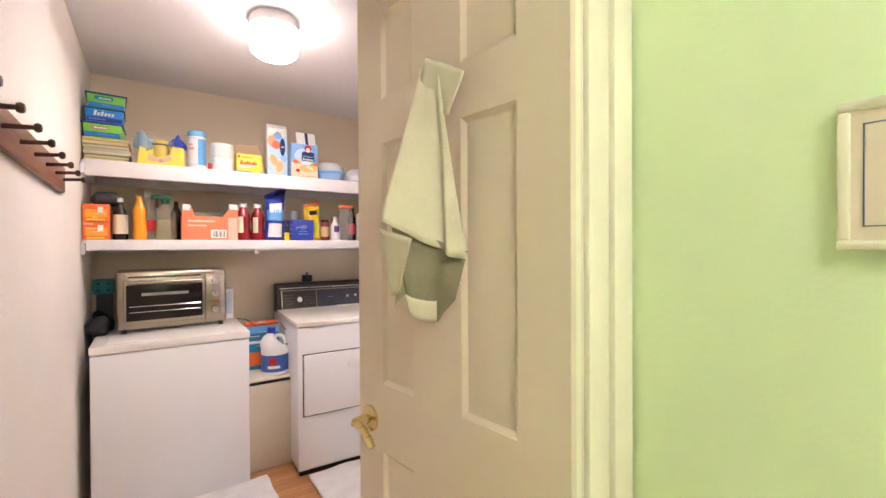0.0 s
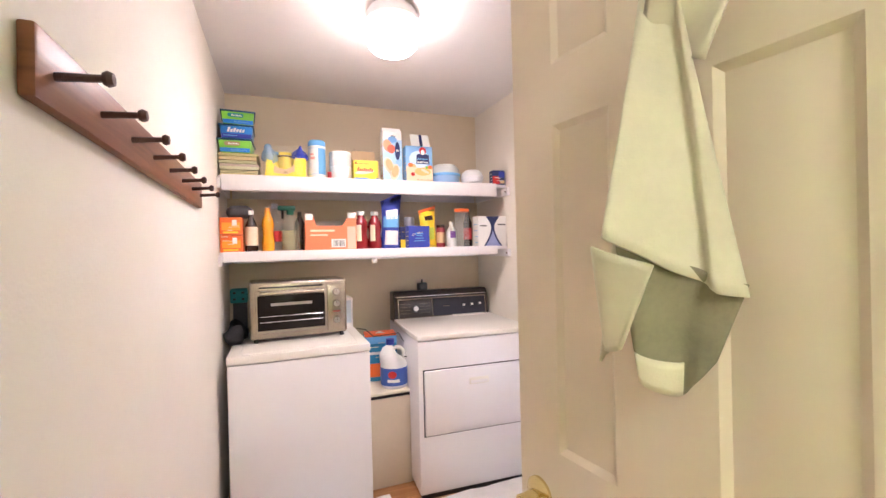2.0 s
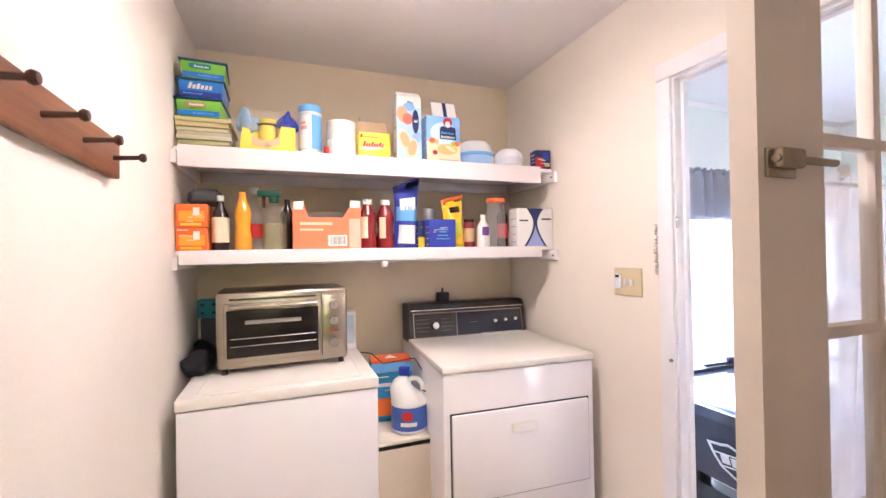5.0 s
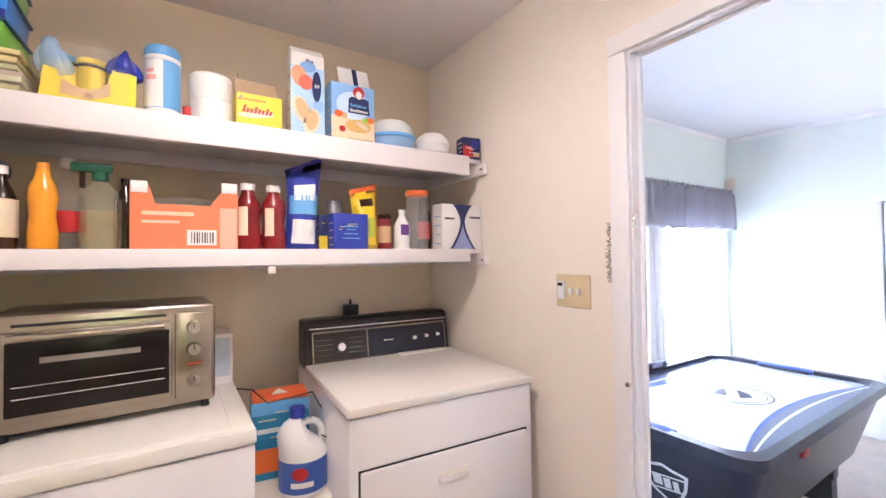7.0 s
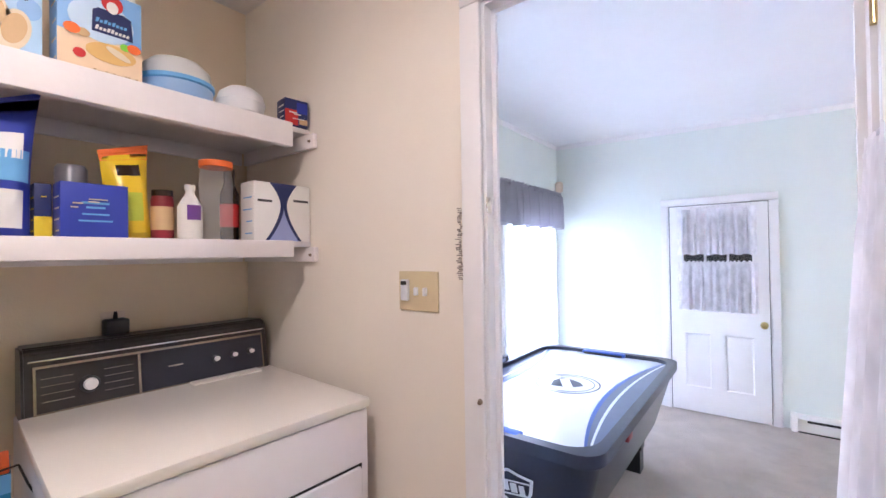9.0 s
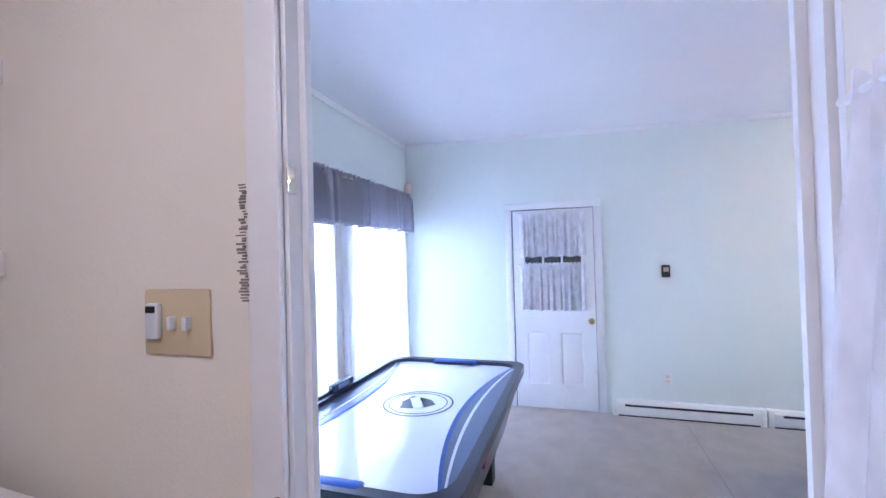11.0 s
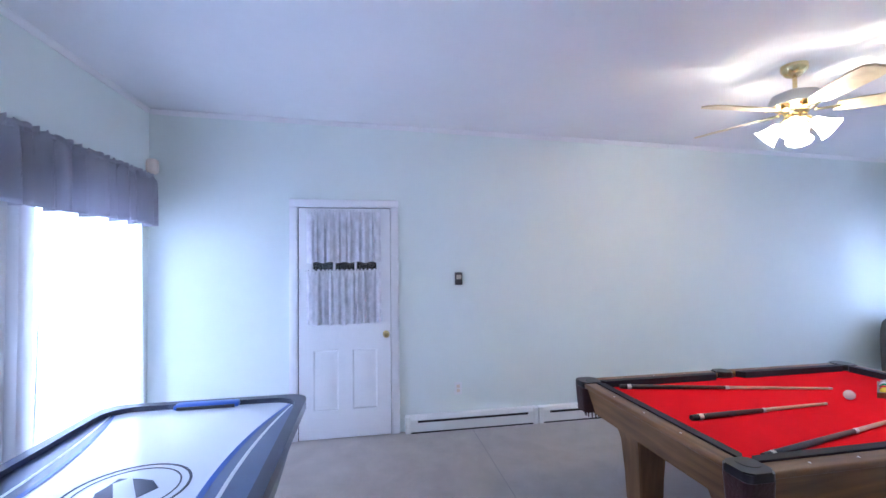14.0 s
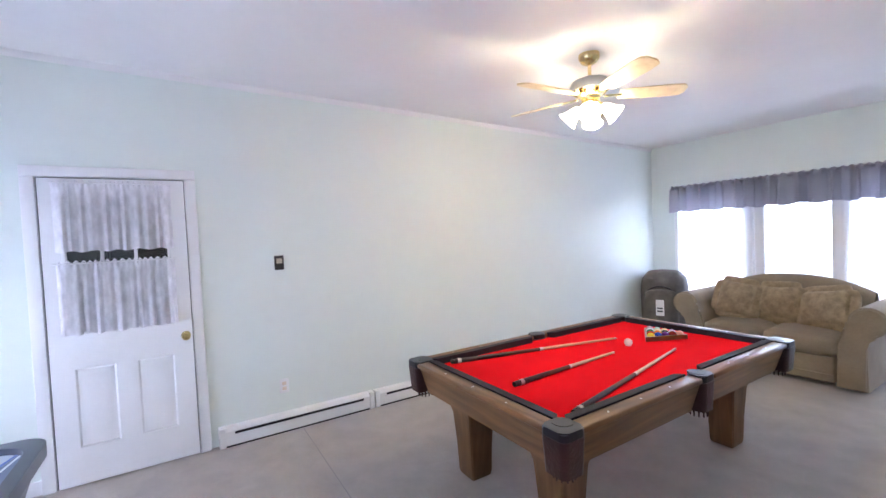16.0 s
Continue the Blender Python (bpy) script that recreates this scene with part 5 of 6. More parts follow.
def travel_bag():
    s = thing("travel_bag", pose(4.98, -3.96, 0, 0, 0, 20), "dark grey nylon travel bag standing upright in the corner", "bag")
    part("body", soft_box(B(), -0.27, 0.25, -0.19, 0.15, 0.0, 0.90, 0.12, 0.03, 10, 4), M_BAGP, s)
    part("front_pocket", soft_box(B(), -0.19, 0.19, 0.13, 0.22, 0.06, 0.66, 0.04, 0.02, 8, 6), M_BAGP, s)
    bm = B()
    for i in range(12):
        a0, a1 = math.pi * i / 12, math.pi * (i + 1) / 12
        rod(bm, (0.2 * math.cos(a0), 0.175, 0.56 + 0.16 * math.sin(a0)), (0.2 * math.cos(a1), 0.175, 0.56 + 0.16 * math.sin(a1)), 0.008, None, 6)
    part("piping", bm, M_BLACK, s)
    lb = part("label", box(B(), -0.05, 0.05, 0.24, 0.246, 0.34, 0.55, 0.002), mat("white card label", (0.75, 0.74, 0.72), 0.6, vary=0.03), s, "white luggage label")
    for z in (0.39, 0.43):
        part("print_bar", box(B(), -0.035, 0.035, 0.2462, 0.2472, z, z + 0.018), M_BLACK, lb)
    return s


travel_bag()

# ---- small wall things ----
s = thing("thermostat", pose(GX1, 0.952, 1.375), "dark framed wall thermostat", "thermostat")
part("case", box(B(), -0.025, 0, -0.036, 0.036, -0.058, 0.058, 0.006), M_BROWNBLK, s)
part("scale", box(B(), -0.028, -0.0245, -0.022, 0.022, -0.005, 0.035, 0.002), mat("tan dial", (0.45, 0.38, 0.3), 0.4), s)
s = thing("wall_outlet", pose(GX1, 0.965, 0.36), "white plastic wall outlet on mint wall", "outlet")
part("plate", box(B(), -0.006, 0, -0.036, 0.036, -0.058, 0.058, 0.003), M_TRIM, s)
for z in (-0.02, 0.02):
    part("socket", box(B(), -0.008, -0.005, -0.016, 0.016, z - 0.014, z + 0.014, 0.003), M_IVORY, s)
s = thing("motion_detector", pose(GX1 - 0.05, GY1 - 0.05, 2.34), "white corner alarm sensor", "sensor")
part("case", soft_box(B(), -0.04, 0.04, -0.04, 0.04, -0.06, 0.06, 0.025, 0.004, 6, 9), M_IVORY, s)
s = thing("switch_plate", pose(LX1, 2.44, 1.47), "almond double switch plate with a dimmer", "light switch")
alm = mat("almond plastic", (0.62, 0.52, 0.33), 0.4, vary=0.03)
part("plate", box(B(), -0.007, 0, -0.08, 0.075, -0.06, 0.06, 0.004), alm, s)
part("dimmer", box(B(), -0.018, -0.006, 0.03, 0.06, -0.03, 0.035, 0.004), M_WHITEPR, s)
part("dimmer_label", box(B(), -0.0195, -0.0175, 0.034, 0.056, 0.018, 0.03), M_BLACK, s)
for y in (-0.035, 0.0):
    part("toggle", box(B(), -0.02, -0.006, y - 0.005, y + 0.005, -0.012, 0.012, 0.002), M_WHITEPR, s)
setting("trim", box(B(), LX0 + 0.001, LX0 + 0.012, LY0 + 0.01, 2.78, LF, LF + 0.08, 0.003), M_SHELF, "white baseboard", "baseboard")
s = thing("picture_frame", pose(0.675, 0.11, 1.677), "small white framed picture on green wall", "picture")
for y0, y1, z0, z1 in ((-0.124, 0.124, -0.09, -0.078), (-0.124, 0.124, 0.078, 0.09), (-0.124, -0.112, -0.0779, 0.0779), (0.112, 0.124, -0.0779, 0.0779)):
    part("frame_side", box(B(), -0.014, 0, y0, y1, z0, z1, 0.003), M_CREAMTRIM, s)
part("mat_board", box(B(), -0.009, -0.002, -0.112, 0.112, -0.078, 0.078), M_IVORY, s)
part("print_edge", ringed(B(), [(-0.101, -0.062), (0.101, -0.062), (0.101, 0.062), (-0.101, 0.062)], [(-0.0995, -0.0605), (0.0995, -0.0605), (0.0995, 0.0605), (-0.0995, 0.0605)], 0, 0.001), M_SLATE, s).matrix_local = Matrix(((0, 0, -1, -0.009), (1, 0, 0, 0), (0, 1, 0, 0), (0, 0, 0, 1)))

# ---- rugs on the laundry floor ----
rug = solid("rug", soft_box(B(), 0.72, 1.44, 1.9, 2.60, LF, LF + 0.03, 0.014, 0.0, 14, 3), M_RUG, "white shag rug in front of the dryer", "rug")
rug2 = solid("rug", soft_box(B(), -0.2, 0.52, 2.0, 2.74, LF, LF + 0.03, 0.014, 0.0, 14, 5), M_RUG, "white shag rug in front of the washer", "rug")

# ---- hall lamp behind the camera ----
s = thing("hall_lamp", pose(0.1, -0.9, LC + 0.002), "lit round glass hall ceiling lamp", "ceiling lamp")
part("shade", lathe(B(), [(0.13, 0), (0.14, -0.03), (0.12, -0.08), (0.06, -0.1), (0, -0.105)], 24), M_HALL, s, "glowing glass shade")


# ---- things on the shelves ----
def X5(x):
    return 0.114 + (x - 0.114) * 0.955


def plain(name, color, rough=0.5, **k):
    return mat(name, color, rough, vary=k.pop("vary", 0.04), scale=12, **k)


P_WHITE, P_YEL, P_BLUE, P_RED, P_ORG = plain("white print card", (0.78, 0.76, 0.73)), plain("yellow card", (0.80, 0.60, 0.03)), plain("royal blue card", (0.03, 0.05, 0.36)), plain("red card", (0.55, 0.03, 0.03)), plain("orange card", (0.80, 0.16, 0.03))
P_SKY, P_TAN, P_GREEN, P_CLEAR, P_KRAFT = plain("sky blue card", (0.15, 0.40, 0.72)), plain("tan card", (0.62, 0.42, 0.22)), plain("grass green plastic", (0.10, 0.42, 0.06)), mat("clear plastic", (0.85, 0.85, 0.80), 0.08, vary=0, alpha=0.1, coat=1.0), plain("kraft card", (0.42, 0.28, 0.15))
P_NAVY, P_CORAL, P_DARK, P_KETCHUP, P_CREAM = plain("dark navy card", (0.02, 0.03, 0.12)), plain("coral card", (0.80, 0.22, 0.10)), plain("dark brown liquid", (0.03, 0.015, 0.01), 0.15), plain("ketchup red plastic", (0.22, 0.012, 0.015), 0.2), plain("cream label", (0.72, 0.62, 0.45))
P_TEAL, P_DKRED = plain("teal plastic", (0.02, 0.25, 0.27)), plain("dark red", (0.25, 0.02, 0.03))


def oval(name, x, z, rx, rz, y, material, parent, tilt=0.0, t=0.0009, n=22, power=2.0):
    """A flat printed oval on a front that faces -y; a higher power squares it off."""
    pts = []
    for i in range(n):
        a = 2 * math.pi * i / n
        c, k = math.cos(a), math.sin(a)
        pts.append((math.copysign(abs(c) ** (2 / power), c) * rx, math.copysign(abs(k) ** (2 / power), k) * rz))
    ob = part(name, prism(B(), pts, 0, t), material, parent)
    ob.matrix_local = Matrix.Translation((x, y, z)) @ pose(0, 0, 0, 90) @ pose(0, 0, 0, 0, 0, tilt)
    return ob


def stroke(name, x, z, width, height, y, material, parent, n=6, slant=0.25, t=0.0009):
    """A line of unreadable lettering: a row of uneven slanted bars in one mesh."""
    rnd = random.Random(int(abs(x) * 9000 + z * 7000) + n)
    bm = B()
    step = width / n
    for i in range(n):
        a = x - width / 2 + i * step
        hh = height * (1.0 if i == 0 else rnd.choice((0.6, 0.65, 0.9)))
        prism(bm, [(a, 0), (a + step * 0.72, 0), (a + step * 0.72 + hh * slant, hh), (a + hh * slant, hh)], 0, t)
    ob = part(name, bm, material, parent)
    ob.matrix_local = Matrix.Translation((0, y, z)) @ pose(0, 0, 0, 90)
    return ob


def carton(name, x0, x1, y0, z, h, d, material, label, patches=(), turn=0.0, top=None, kind="box", fine=4):
    """A printed card box; patches are (u0, u1, v0, v1, material, name) on its front, 0 to 1 across and up."""
    w = x1 - x0
    s = thing(name, pose((x0 + x1) / 2, y0 + d / 2, z, 0, 0, turn), label, kind)
    part("carton", box(B(), -w / 2, w / 2, -d / 2, d / 2, 0, h, 0.003), material, s)
    for i, (u0, u1, v0, v1, m, nm) in enumerate(patches):
        part(nm, box(B(), -w / 2 + u0 * w, -w / 2 + u1 * w, -d / 2 - 0.0008 - 0.0004 * i, -d / 2, v0 * h, v1 * h), m, s)
    rnd = random.Random(int(x0 * 1000) + int(z * 77))
    light = rnd.choice((P_WHITE, P_CREAM, P_YEL)) if material not in (P_WHITE, P_CREAM) else rnd.choice((P_NAVY, P_RED, P_SKY))
    for i in range(fine):
        u, v, l = rnd.uniform(0.06, 0.6), rnd.uniform(0.05, 0.93), rnd.uniform(0.1, 0.34)
        part("fine_print", box(B(), -w / 2 + u * w, -w / 2 + (u + l) * w, -d / 2 - 0.004, -d / 2, v * h, v * h + 0.0022 + 0.002 * rnd.random()), light, s)
    for i in range(4):
        v = 0.12 + 0.2 * i
        part("side_print", box(B(), -w / 2 - 0.0008, -w / 2, -d * 0.35, d * rnd.uniform(0.0, 0.35), v * h, v * h + 0.004), light, s)
    if top:
        part("top_flap", box(B(), -w / 2 + 0.004, w / 2 - 0.004, -d / 2 + 0.01, d / 2 - 0.01, h, h + 0.003), top, s)
    return s


def round_thing(name, x, y, z, profile, material, label, category, extras=(), seg=28):
    """A turned container; extras are further profiles with a name and a material."""
    s = thing(name, pose(x, y, z), label, category)
    part("body", lathe(B(), profile, seg), material, s)
    for nm, pr, m in extras:
        part(nm, lathe(B(), pr, seg), m, s)
    return s


def bag(name, x0, x1, y, z, h, material, label, seed, lean=0, extras=(), slope=0.0, flare=0.0):
    """A filled bag, swollen in the middle and pinched flat along a crimped top."""
    w = (x1 - x0) / 2
    s = thing(name, pose((x0 + x1) / 2, y, z, 0, lean, 0), label, "bag")

    def mk(scale, z0, z1, off, sides=(-1, 1)):
        bm = B()
        for side in sides:
            def f(u, v):
                zz = z0 + (z1 - z0) * v
                k = zz / h
                t = 0.045 * (math.sin(min(1.0, k * 1.05 + 0.08) * math.pi) ** 0.5) * (1 - (scale * (2 * u - 1)) ** 4) if 0 < k < 0.95 else 0.002
                cr = 0.004 * noise.noise(Vector(((0.5 + (u - 0.5) * scale) * 6, k * 7, seed)))
                return ((u - 0.5) * 2 * w * scale * (1 - 0.08 * math.sin(k * math.pi) + flare * max(0.0, k) ** 5), side * (t + off) + cr, zz + slope * scale * (u - 0.5) * max(0.0, k) ** 4)
            grid(bm, 12, 14, f)
        bmesh.ops.remove_doubles(bm, verts=bm.verts, dist=0.0004)
        return bm
    part("bag_body", mk(1, 0, h, 0), material, s)
    for nm, a, b, sc, m in extras:
        part(nm, mk(sc, a * h, b * h, 0.0012, (-1,)), m, s)
    return s


def crumple(bm, amount=1.4):
    """Heaped cloth: pushes the upper side about in folds."""
    base = min(v.co.z for v in bm.verts)
    for v in bm.verts:
        k = v.co.z - base
        v.co.z += amount * k * noise.noise(v.co * 14)
        v.co.x += 0.4 * k * noise.noise(v.co * 11 + Vector((5, 0, 0)))
    return bm


FY = 2.99
# upper shelf
s = thing("paper_stack", pose(-0.228, 3.13, SU), "stack of tan folders and old magazines", "papers")
rnd = random.Random(5)
for i in range(7):
    h = 0.012 + rnd.random() * 0.008
    o = part("folder", box(B(), -0.108 + rnd.random() * 0.01, 0.10 - rnd.random() * 0.012, -0.15 + rnd.random() * 0.02, 0.15, 0, h, 0.001), plain("folder %d" % i, (0.5 + rnd.random() * 0.15, 0.42 + rnd.random() * 0.12, 0.22 + rnd.random() * 0.16)), s)
    o.location.z = i * 0.0185
P_RIM, P_LIME = plain("dark teal plastic rim", (0.02, 0.09, 0.20), 0.3), plain("lime green print", (0.22, 0.58, 0.06), 0.3)
P_CYAN = plain("bright cyan blue print", (0.03, 0.22, 0.66), 0.3)
for i, (c, nm, l) in enumerate(((P_LIME, "green", P_CYAN), (P_CYAN, "blue", P_BLUE), (P_LIME, "green", P_CYAN))):
    s = thing("food_container_box", pose(-0.245 + 0.004 * i, 3.1, SU + 0.131 + i * 0.079, 0, 0, -2 + 3 * i), nm + " printed food container pack in the stack", "box", "stacked container packs")
    bm = box(B(), -0.084, 0.084, -0.11, 0.11, 0, 0.07, 0.006)
    for v in bm.verts:
        k = 0.9 + 0.1 * v.co.z / 0.07
        v.co.x, v.co.y = v.co.x * k, v.co.y * (0.95 + 0.05 * v.co.z / 0.07)
    part("sleeve", bm, c, s)
    part("lower_band", box(B(), -0.076, 0.076, -0.1085, -0.1, 0.004, 0.026), l, s)
    part("rim", box(B(), -0.09, 0.09, -0.116, 0.116, 0.069, 0.0775, 0.003), P_RIM, s, "dark teal rim")
    if i == 1:
        stroke("name_print", -0.002, 0.034, 0.09, 0.026, -0.1125, P_WHITE, s, 6)
        stroke("small_print", -0.03, 0.012, 0.07, 0.007, -0.1125, P_SKY, s, 9)
    else:
        oval("name_mark", -0.012, 0.049, 0.04, 0.011, -0.1125, P_KRAFT if i == 0 else P_TEAL, s, power=5)
        stroke("small_print", -0.006, 0.044, 0.055, 0.009, -0.1138, P_WHITE, s, 7)
        stroke("small_print", 0.02, 0.011, 0.08, 0.006, -0.1125, P_SKY, s, 9)
s = thing("wrapped_cleaner_pack", pose(X5(0.008), 3.09, SU), "yellow shrink-wrapped pack of cleaning canisters", "pack")
M_TOXZ = Matrix(((1, 0, 0, 0), (0, 0, 1, 0), (0, 1, 0, 0), (0, 0, 0, 1)))
part("tray", box(B(), -0.112, 0.112, -0.086, 0.09, 0, 0.03, 0.004), P_YEL, s)
front = [(-0.112, 0.0), (0.112, 0.0), (0.115, 0.115), (0.058, 0.128), (0.042, 0.07), (0.018, 0.048), (-0.03, 0.05), (-0.062, 0.062), (-0.072, 0.098), (-0.10, 0.105)]
part("torn_front", prism(B(), front, -0.0915, -0.0865, M_TOXZ), plain("yellow printed card", (0.82, 0.68, 0.03)), s, "yellow card front with a torn opening")
part("torn_edge", prism(B(), [(-0.065, 0.03), (0.0, 0.02), (0.05, 0.04), (0.05, 0.085), (0.03, 0.062), (0.0, 0.05), (-0.03, 0.055), (-0.06, 0.072)], -0.0935, -0.0916, M_TOXZ), P_TAN, s, "bare torn cardboard")
part("hole", prism(B(), [(-0.012, 0.026), (0.012, 0.026), (0.008, 0.04), (-0.006, 0.042)], -0.0945, -0.0936, M_TOXZ), P_KRAFT, s)
for x, top in ((-0.07, P_SKY), (0.0, P_YEL), (0.072, P_NAVY)):
    cn = part("canister", lathe(B(), [(0, 0.031), (0.036, 0.031), (0.036, 0.138), (0.034, 0.14), (0, 0.14)], 20, pose(x, -0.035, 0)), P_YEL, s)
    part("canister_lid", lathe(B(), [(0, 0.1402), (0.038, 0.1402), (0.038, 0.150), (0.036, 0.156), (0, 0.158)], 20, pose(x, -0.035, 0)), P_YEL if not x else top, cn)
    part("canister_ring", lathe(B(), [(0.0364, 0.128), (0.0372, 0.13), (0.0372, 0.137), (0.0364, 0.138)], 20, pose(x, -0.035, 0)), P_DARK, cn)
part("wrap_left", crumple(soft_box(B(), -0.112, -0.045, -0.085, -0.02, 0.09, 0.17, 0.03, 0.01, 8, 2), 0.45), mat("pale blue film", (0.35, 0.55, 0.80), 0.12, vary=0.1, scale=30, alpha=0.55), s, "crumpled pale blue film").visible_shadow = False
part("wrap_right", crumple(soft_box(B(), 0.05, 0.118, -0.088, -0.02, 0.105, 0.185, 0.025, 0.012, 8, 5), 0.45), mat("glossy blue film", (0.03, 0.05, 0.38), 0.12, vary=0.5, scale=40), s, "crumpled dark blue film")
part("film", soft_box(B(), -0.114, 0.112, -0.096, 0.09, 0.002, 0.185, 0.03, 0.01, 8, 2), P_CLEAR, s).visible_shadow = False
s = round_thing("wipes_canister", X5(0.198), 3.045, SU, [(0, 0), (0.049, 0), (0.05, 0.005), (0.05, 0.2), (0, 0.2)], P_WHITE, "white and blue disinfecting wipes canister", "canister", [("label_wrap", [(0.0503, 0.03), (0.0508, 0.031), (0.0508, 0.185), (0.0503, 0.186)], P_SKY), ("lid", [(0, 0.2), (0.051, 0.2), (0.051, 0.225), (0.044, 0.236), (0, 0.238)], P_SKY)])
part("label_panel", grid(B(), 8, 1, lambda u, v: (0.0512 * math.sin(-1.7 + 1.75 * u), -0.0512 * math.cos(-1.7 + 1.75 * u), 0.032 + 0.152 * v)), P_WHITE, s)
part("print_bar", grid(B(), 8, 1, lambda u, v: (0.0516 * math.sin(-0.95 + 0.62 * u), -0.0516 * math.cos(-0.95 + 0.62 * u), 0.118 + 0.016 * v)), plain("pale red print", (0.75, 0.35, 0.32)), s)
part("print_bar", grid(B(), 8, 1, lambda u, v: (0.0516 * math.sin(-0.95 + 0.5 * u), -0.0516 * math.cos(-0.95 + 0.5 * u), 0.142 + 0.012 * v)), plain("pale red print", (0.75, 0.35, 0.32)), s)
part("lid_band", lathe(B(), [(0.0512, 0.186), (0.0525, 0.188), (0.0525, 0.199), (0.0512, 0.2)], 28), P_WHITE, s)
round_thing("paper_roll", X5(0.345), 3.06, SU, [(0.02, 0.0), (0.063, 0.0), (0.066, 0.006), (0.066, 0.085), (0.064, 0.088), (0.066, 0.092), (0.066, 0.172), (0.061, 0.178), (0.02, 0.178), (0.02, 0.0)], mat("soft white paper", (0.82, 0.80, 0.76), 0.95, vary=0.03, bump=0.4, bscale=120), "two stacked rolls of white tissue in film", "paper roll")
round_thing("small_jar", X5(0.268), 3.0, SU, [(0, 0), (0.012, 0), (0.012, 0.045), (0, 0.046)], P_RED, "small red spice jar", "jar")
s = carton("cheese_box", X5(0.421), X5(0.579), FY, SU, 0.125, 0.09, plain("bright yellow card", (0.85, 0.66, 0.05)), "yellow processed cheese box with open lid", [(0.0, 1.0, 0.0, 0.13, P_CYAN, "base_band")], fine=0)
oval("cheese_slice", 0.03, 0.032, 0.036, 0.024, -0.0462, P_YEL, s, -20, power=3)
oval("swoosh", -0.012, 0.052, 0.06, 0.012, -0.0468, P_CREAM, s, 8)
stroke("name_print", -0.008, 0.056, 0.10, 0.026, -0.0475, P_RED, s, 8)
stroke("small_print", -0.025, 0.1, 0.09, 0.007, -0.0462, P_ORG, s, 12)
stroke("count_mark", -0.064, 0.098, 0.01, 0.016, -0.0462, P_DARK, s, 1)
part("corner_flap", prism(B(), [(-0.075, 0.12), (-0.06, 0.12), (-0.072, 0.20)], -0.04, -0.038, M_TOXZ), P_KRAFT, s)
part("lid_flap", box(B(), -0.074, 0.074, 0.043, 0.0455, 0.11, 0.20), P_KRAFT, s)
s = carton("tall_carton", X5(0.612), X5(0.742), FY, SU, 0.315, 0.075, P_WHITE, "tall white and blue drink carton with fruit print", [(0, 1, 0.0, 0.84, plain("pale blue card", (0.42, 0.62, 0.82)), "front_print")], fine=0)
oval("fruit_picture", -0.032, 0.225, 0.028, 0.04, -0.0391, plain("peach print", (0.82, 0.36, 0.20)), s, 15)
oval("fruit_picture", -0.008, 0.205, 0.026, 0.028, -0.0397, plain("coral fruit print", (0.78, 0.16, 0.10)), s)
oval("oval_mark", 0.032, 0.195, 0.017, 0.058, -0.0404, P_NAVY, s)
stroke("mark_print", 0.032, 0.19, 0.018, 0.014, -0.0414, P_WHITE, s, 3)
for ox, oz, a in ((-0.025, 0.10, 20), (0.012, 0.06, -14)):
    c = oval("cup_picture", ox, oz, 0.03, 0.052, -0.0398, P_CREAM, s, a)
    oval("cup_filling", ox + 0.002, oz + 0.004, 0.021, 0.038, -0.0408, P_TAN, s, a)
oval("pale_drop", 0.04, 0.12, 0.022, 0.026, -0.0392, plain("sky tint", (0.28, 0.48, 0.78)), s)
oval("pale_drop", 0.0, 0.265, 0.03, 0.02, -0.0390, plain("blue tint", (0.22, 0.42, 0.74)), s)
stroke("small_print", 0.006, 0.282, 0.03, 0.012, -0.0386, P_NAVY, s, 4)
part("gable", prism(B(), [(-0.036, 0.315), (0.036, 0.315), (0.006, 0.345), (-0.006, 0.345)], -0.06, 0.06, Matrix(((0, 0, 1, 0), (1, 0, 0, 0), (0, 1, 0, 0), (0, 0, 0, 1)))), P_WHITE, s)
s = carton("oat_box", X5(0.770), X5(0.958), FY, SU, 0.235, 0.085, plain("pale sky card", (0.24, 0.46, 0.78)), "blue and beige oatmeal box with torn open top", [(0, 1, 0.0, 0.44, plain("warm cream card", (0.80, 0.62, 0.42)), "cereal_picture")], fine=0)
oval("pale_centre", 0.0, 0.15, 0.07, 0.055, -0.0436, plain("pale blue wash", (0.55, 0.70, 0.86)), s)
oval("round_mark", 0.022, 0.206, 0.024, 0.024, -0.0444, P_RED, s)
oval("round_mark_centre", 0.022, 0.195, 0.013, 0.016, -0.0454, P_WHITE, s)
part("name_panel", prism(B(), [(-0.022, 0.12), (0.068, 0.12), (0.064, 0.178), (0.048, 0.185), (-0.008, 0.185), (-0.02, 0.176)], -0.0452, -0.0436, M_TOXZ), P_NAVY, s)
stroke("name_print", 0.02, 0.146, 0.07, 0.012, -0.0462, P_SKY, s, 8)
stroke("name_print", 0.022, 0.126, 0.076, 0.012, -0.0462, P_WHITE, s, 9)
for ox, oz, rr, mm in ((-0.062, 0.11, 0.017, P_ORG), (-0.04, 0.106, 0.014, P_TAN), (0.07, 0.10, 0.016, P_ORG), (0.05, 0.098, 0.012, P_LIME), (-0.066, 0.106, 0.007, P_DARK), (0.078, 0.096, 0.007, P_DARK)):
    oval("fruit_picture", ox, oz, rr, rr * 0.8, -0.0455 - rr * 0.04, mm, s)
oval("bowl_picture", 0.02, 0.07, 0.055, 0.026, -0.0448, plain("oat flakes print", (0.72, 0.46, 0.16)), s)
oval("spoon_picture", 0.035, 0.074, 0.03, 0.009, -0.0458, P_CREAM, s, -25)
oval("heart_mark", -0.047, 0.052, 0.013, 0.012, -0.0448, P_RED, s)
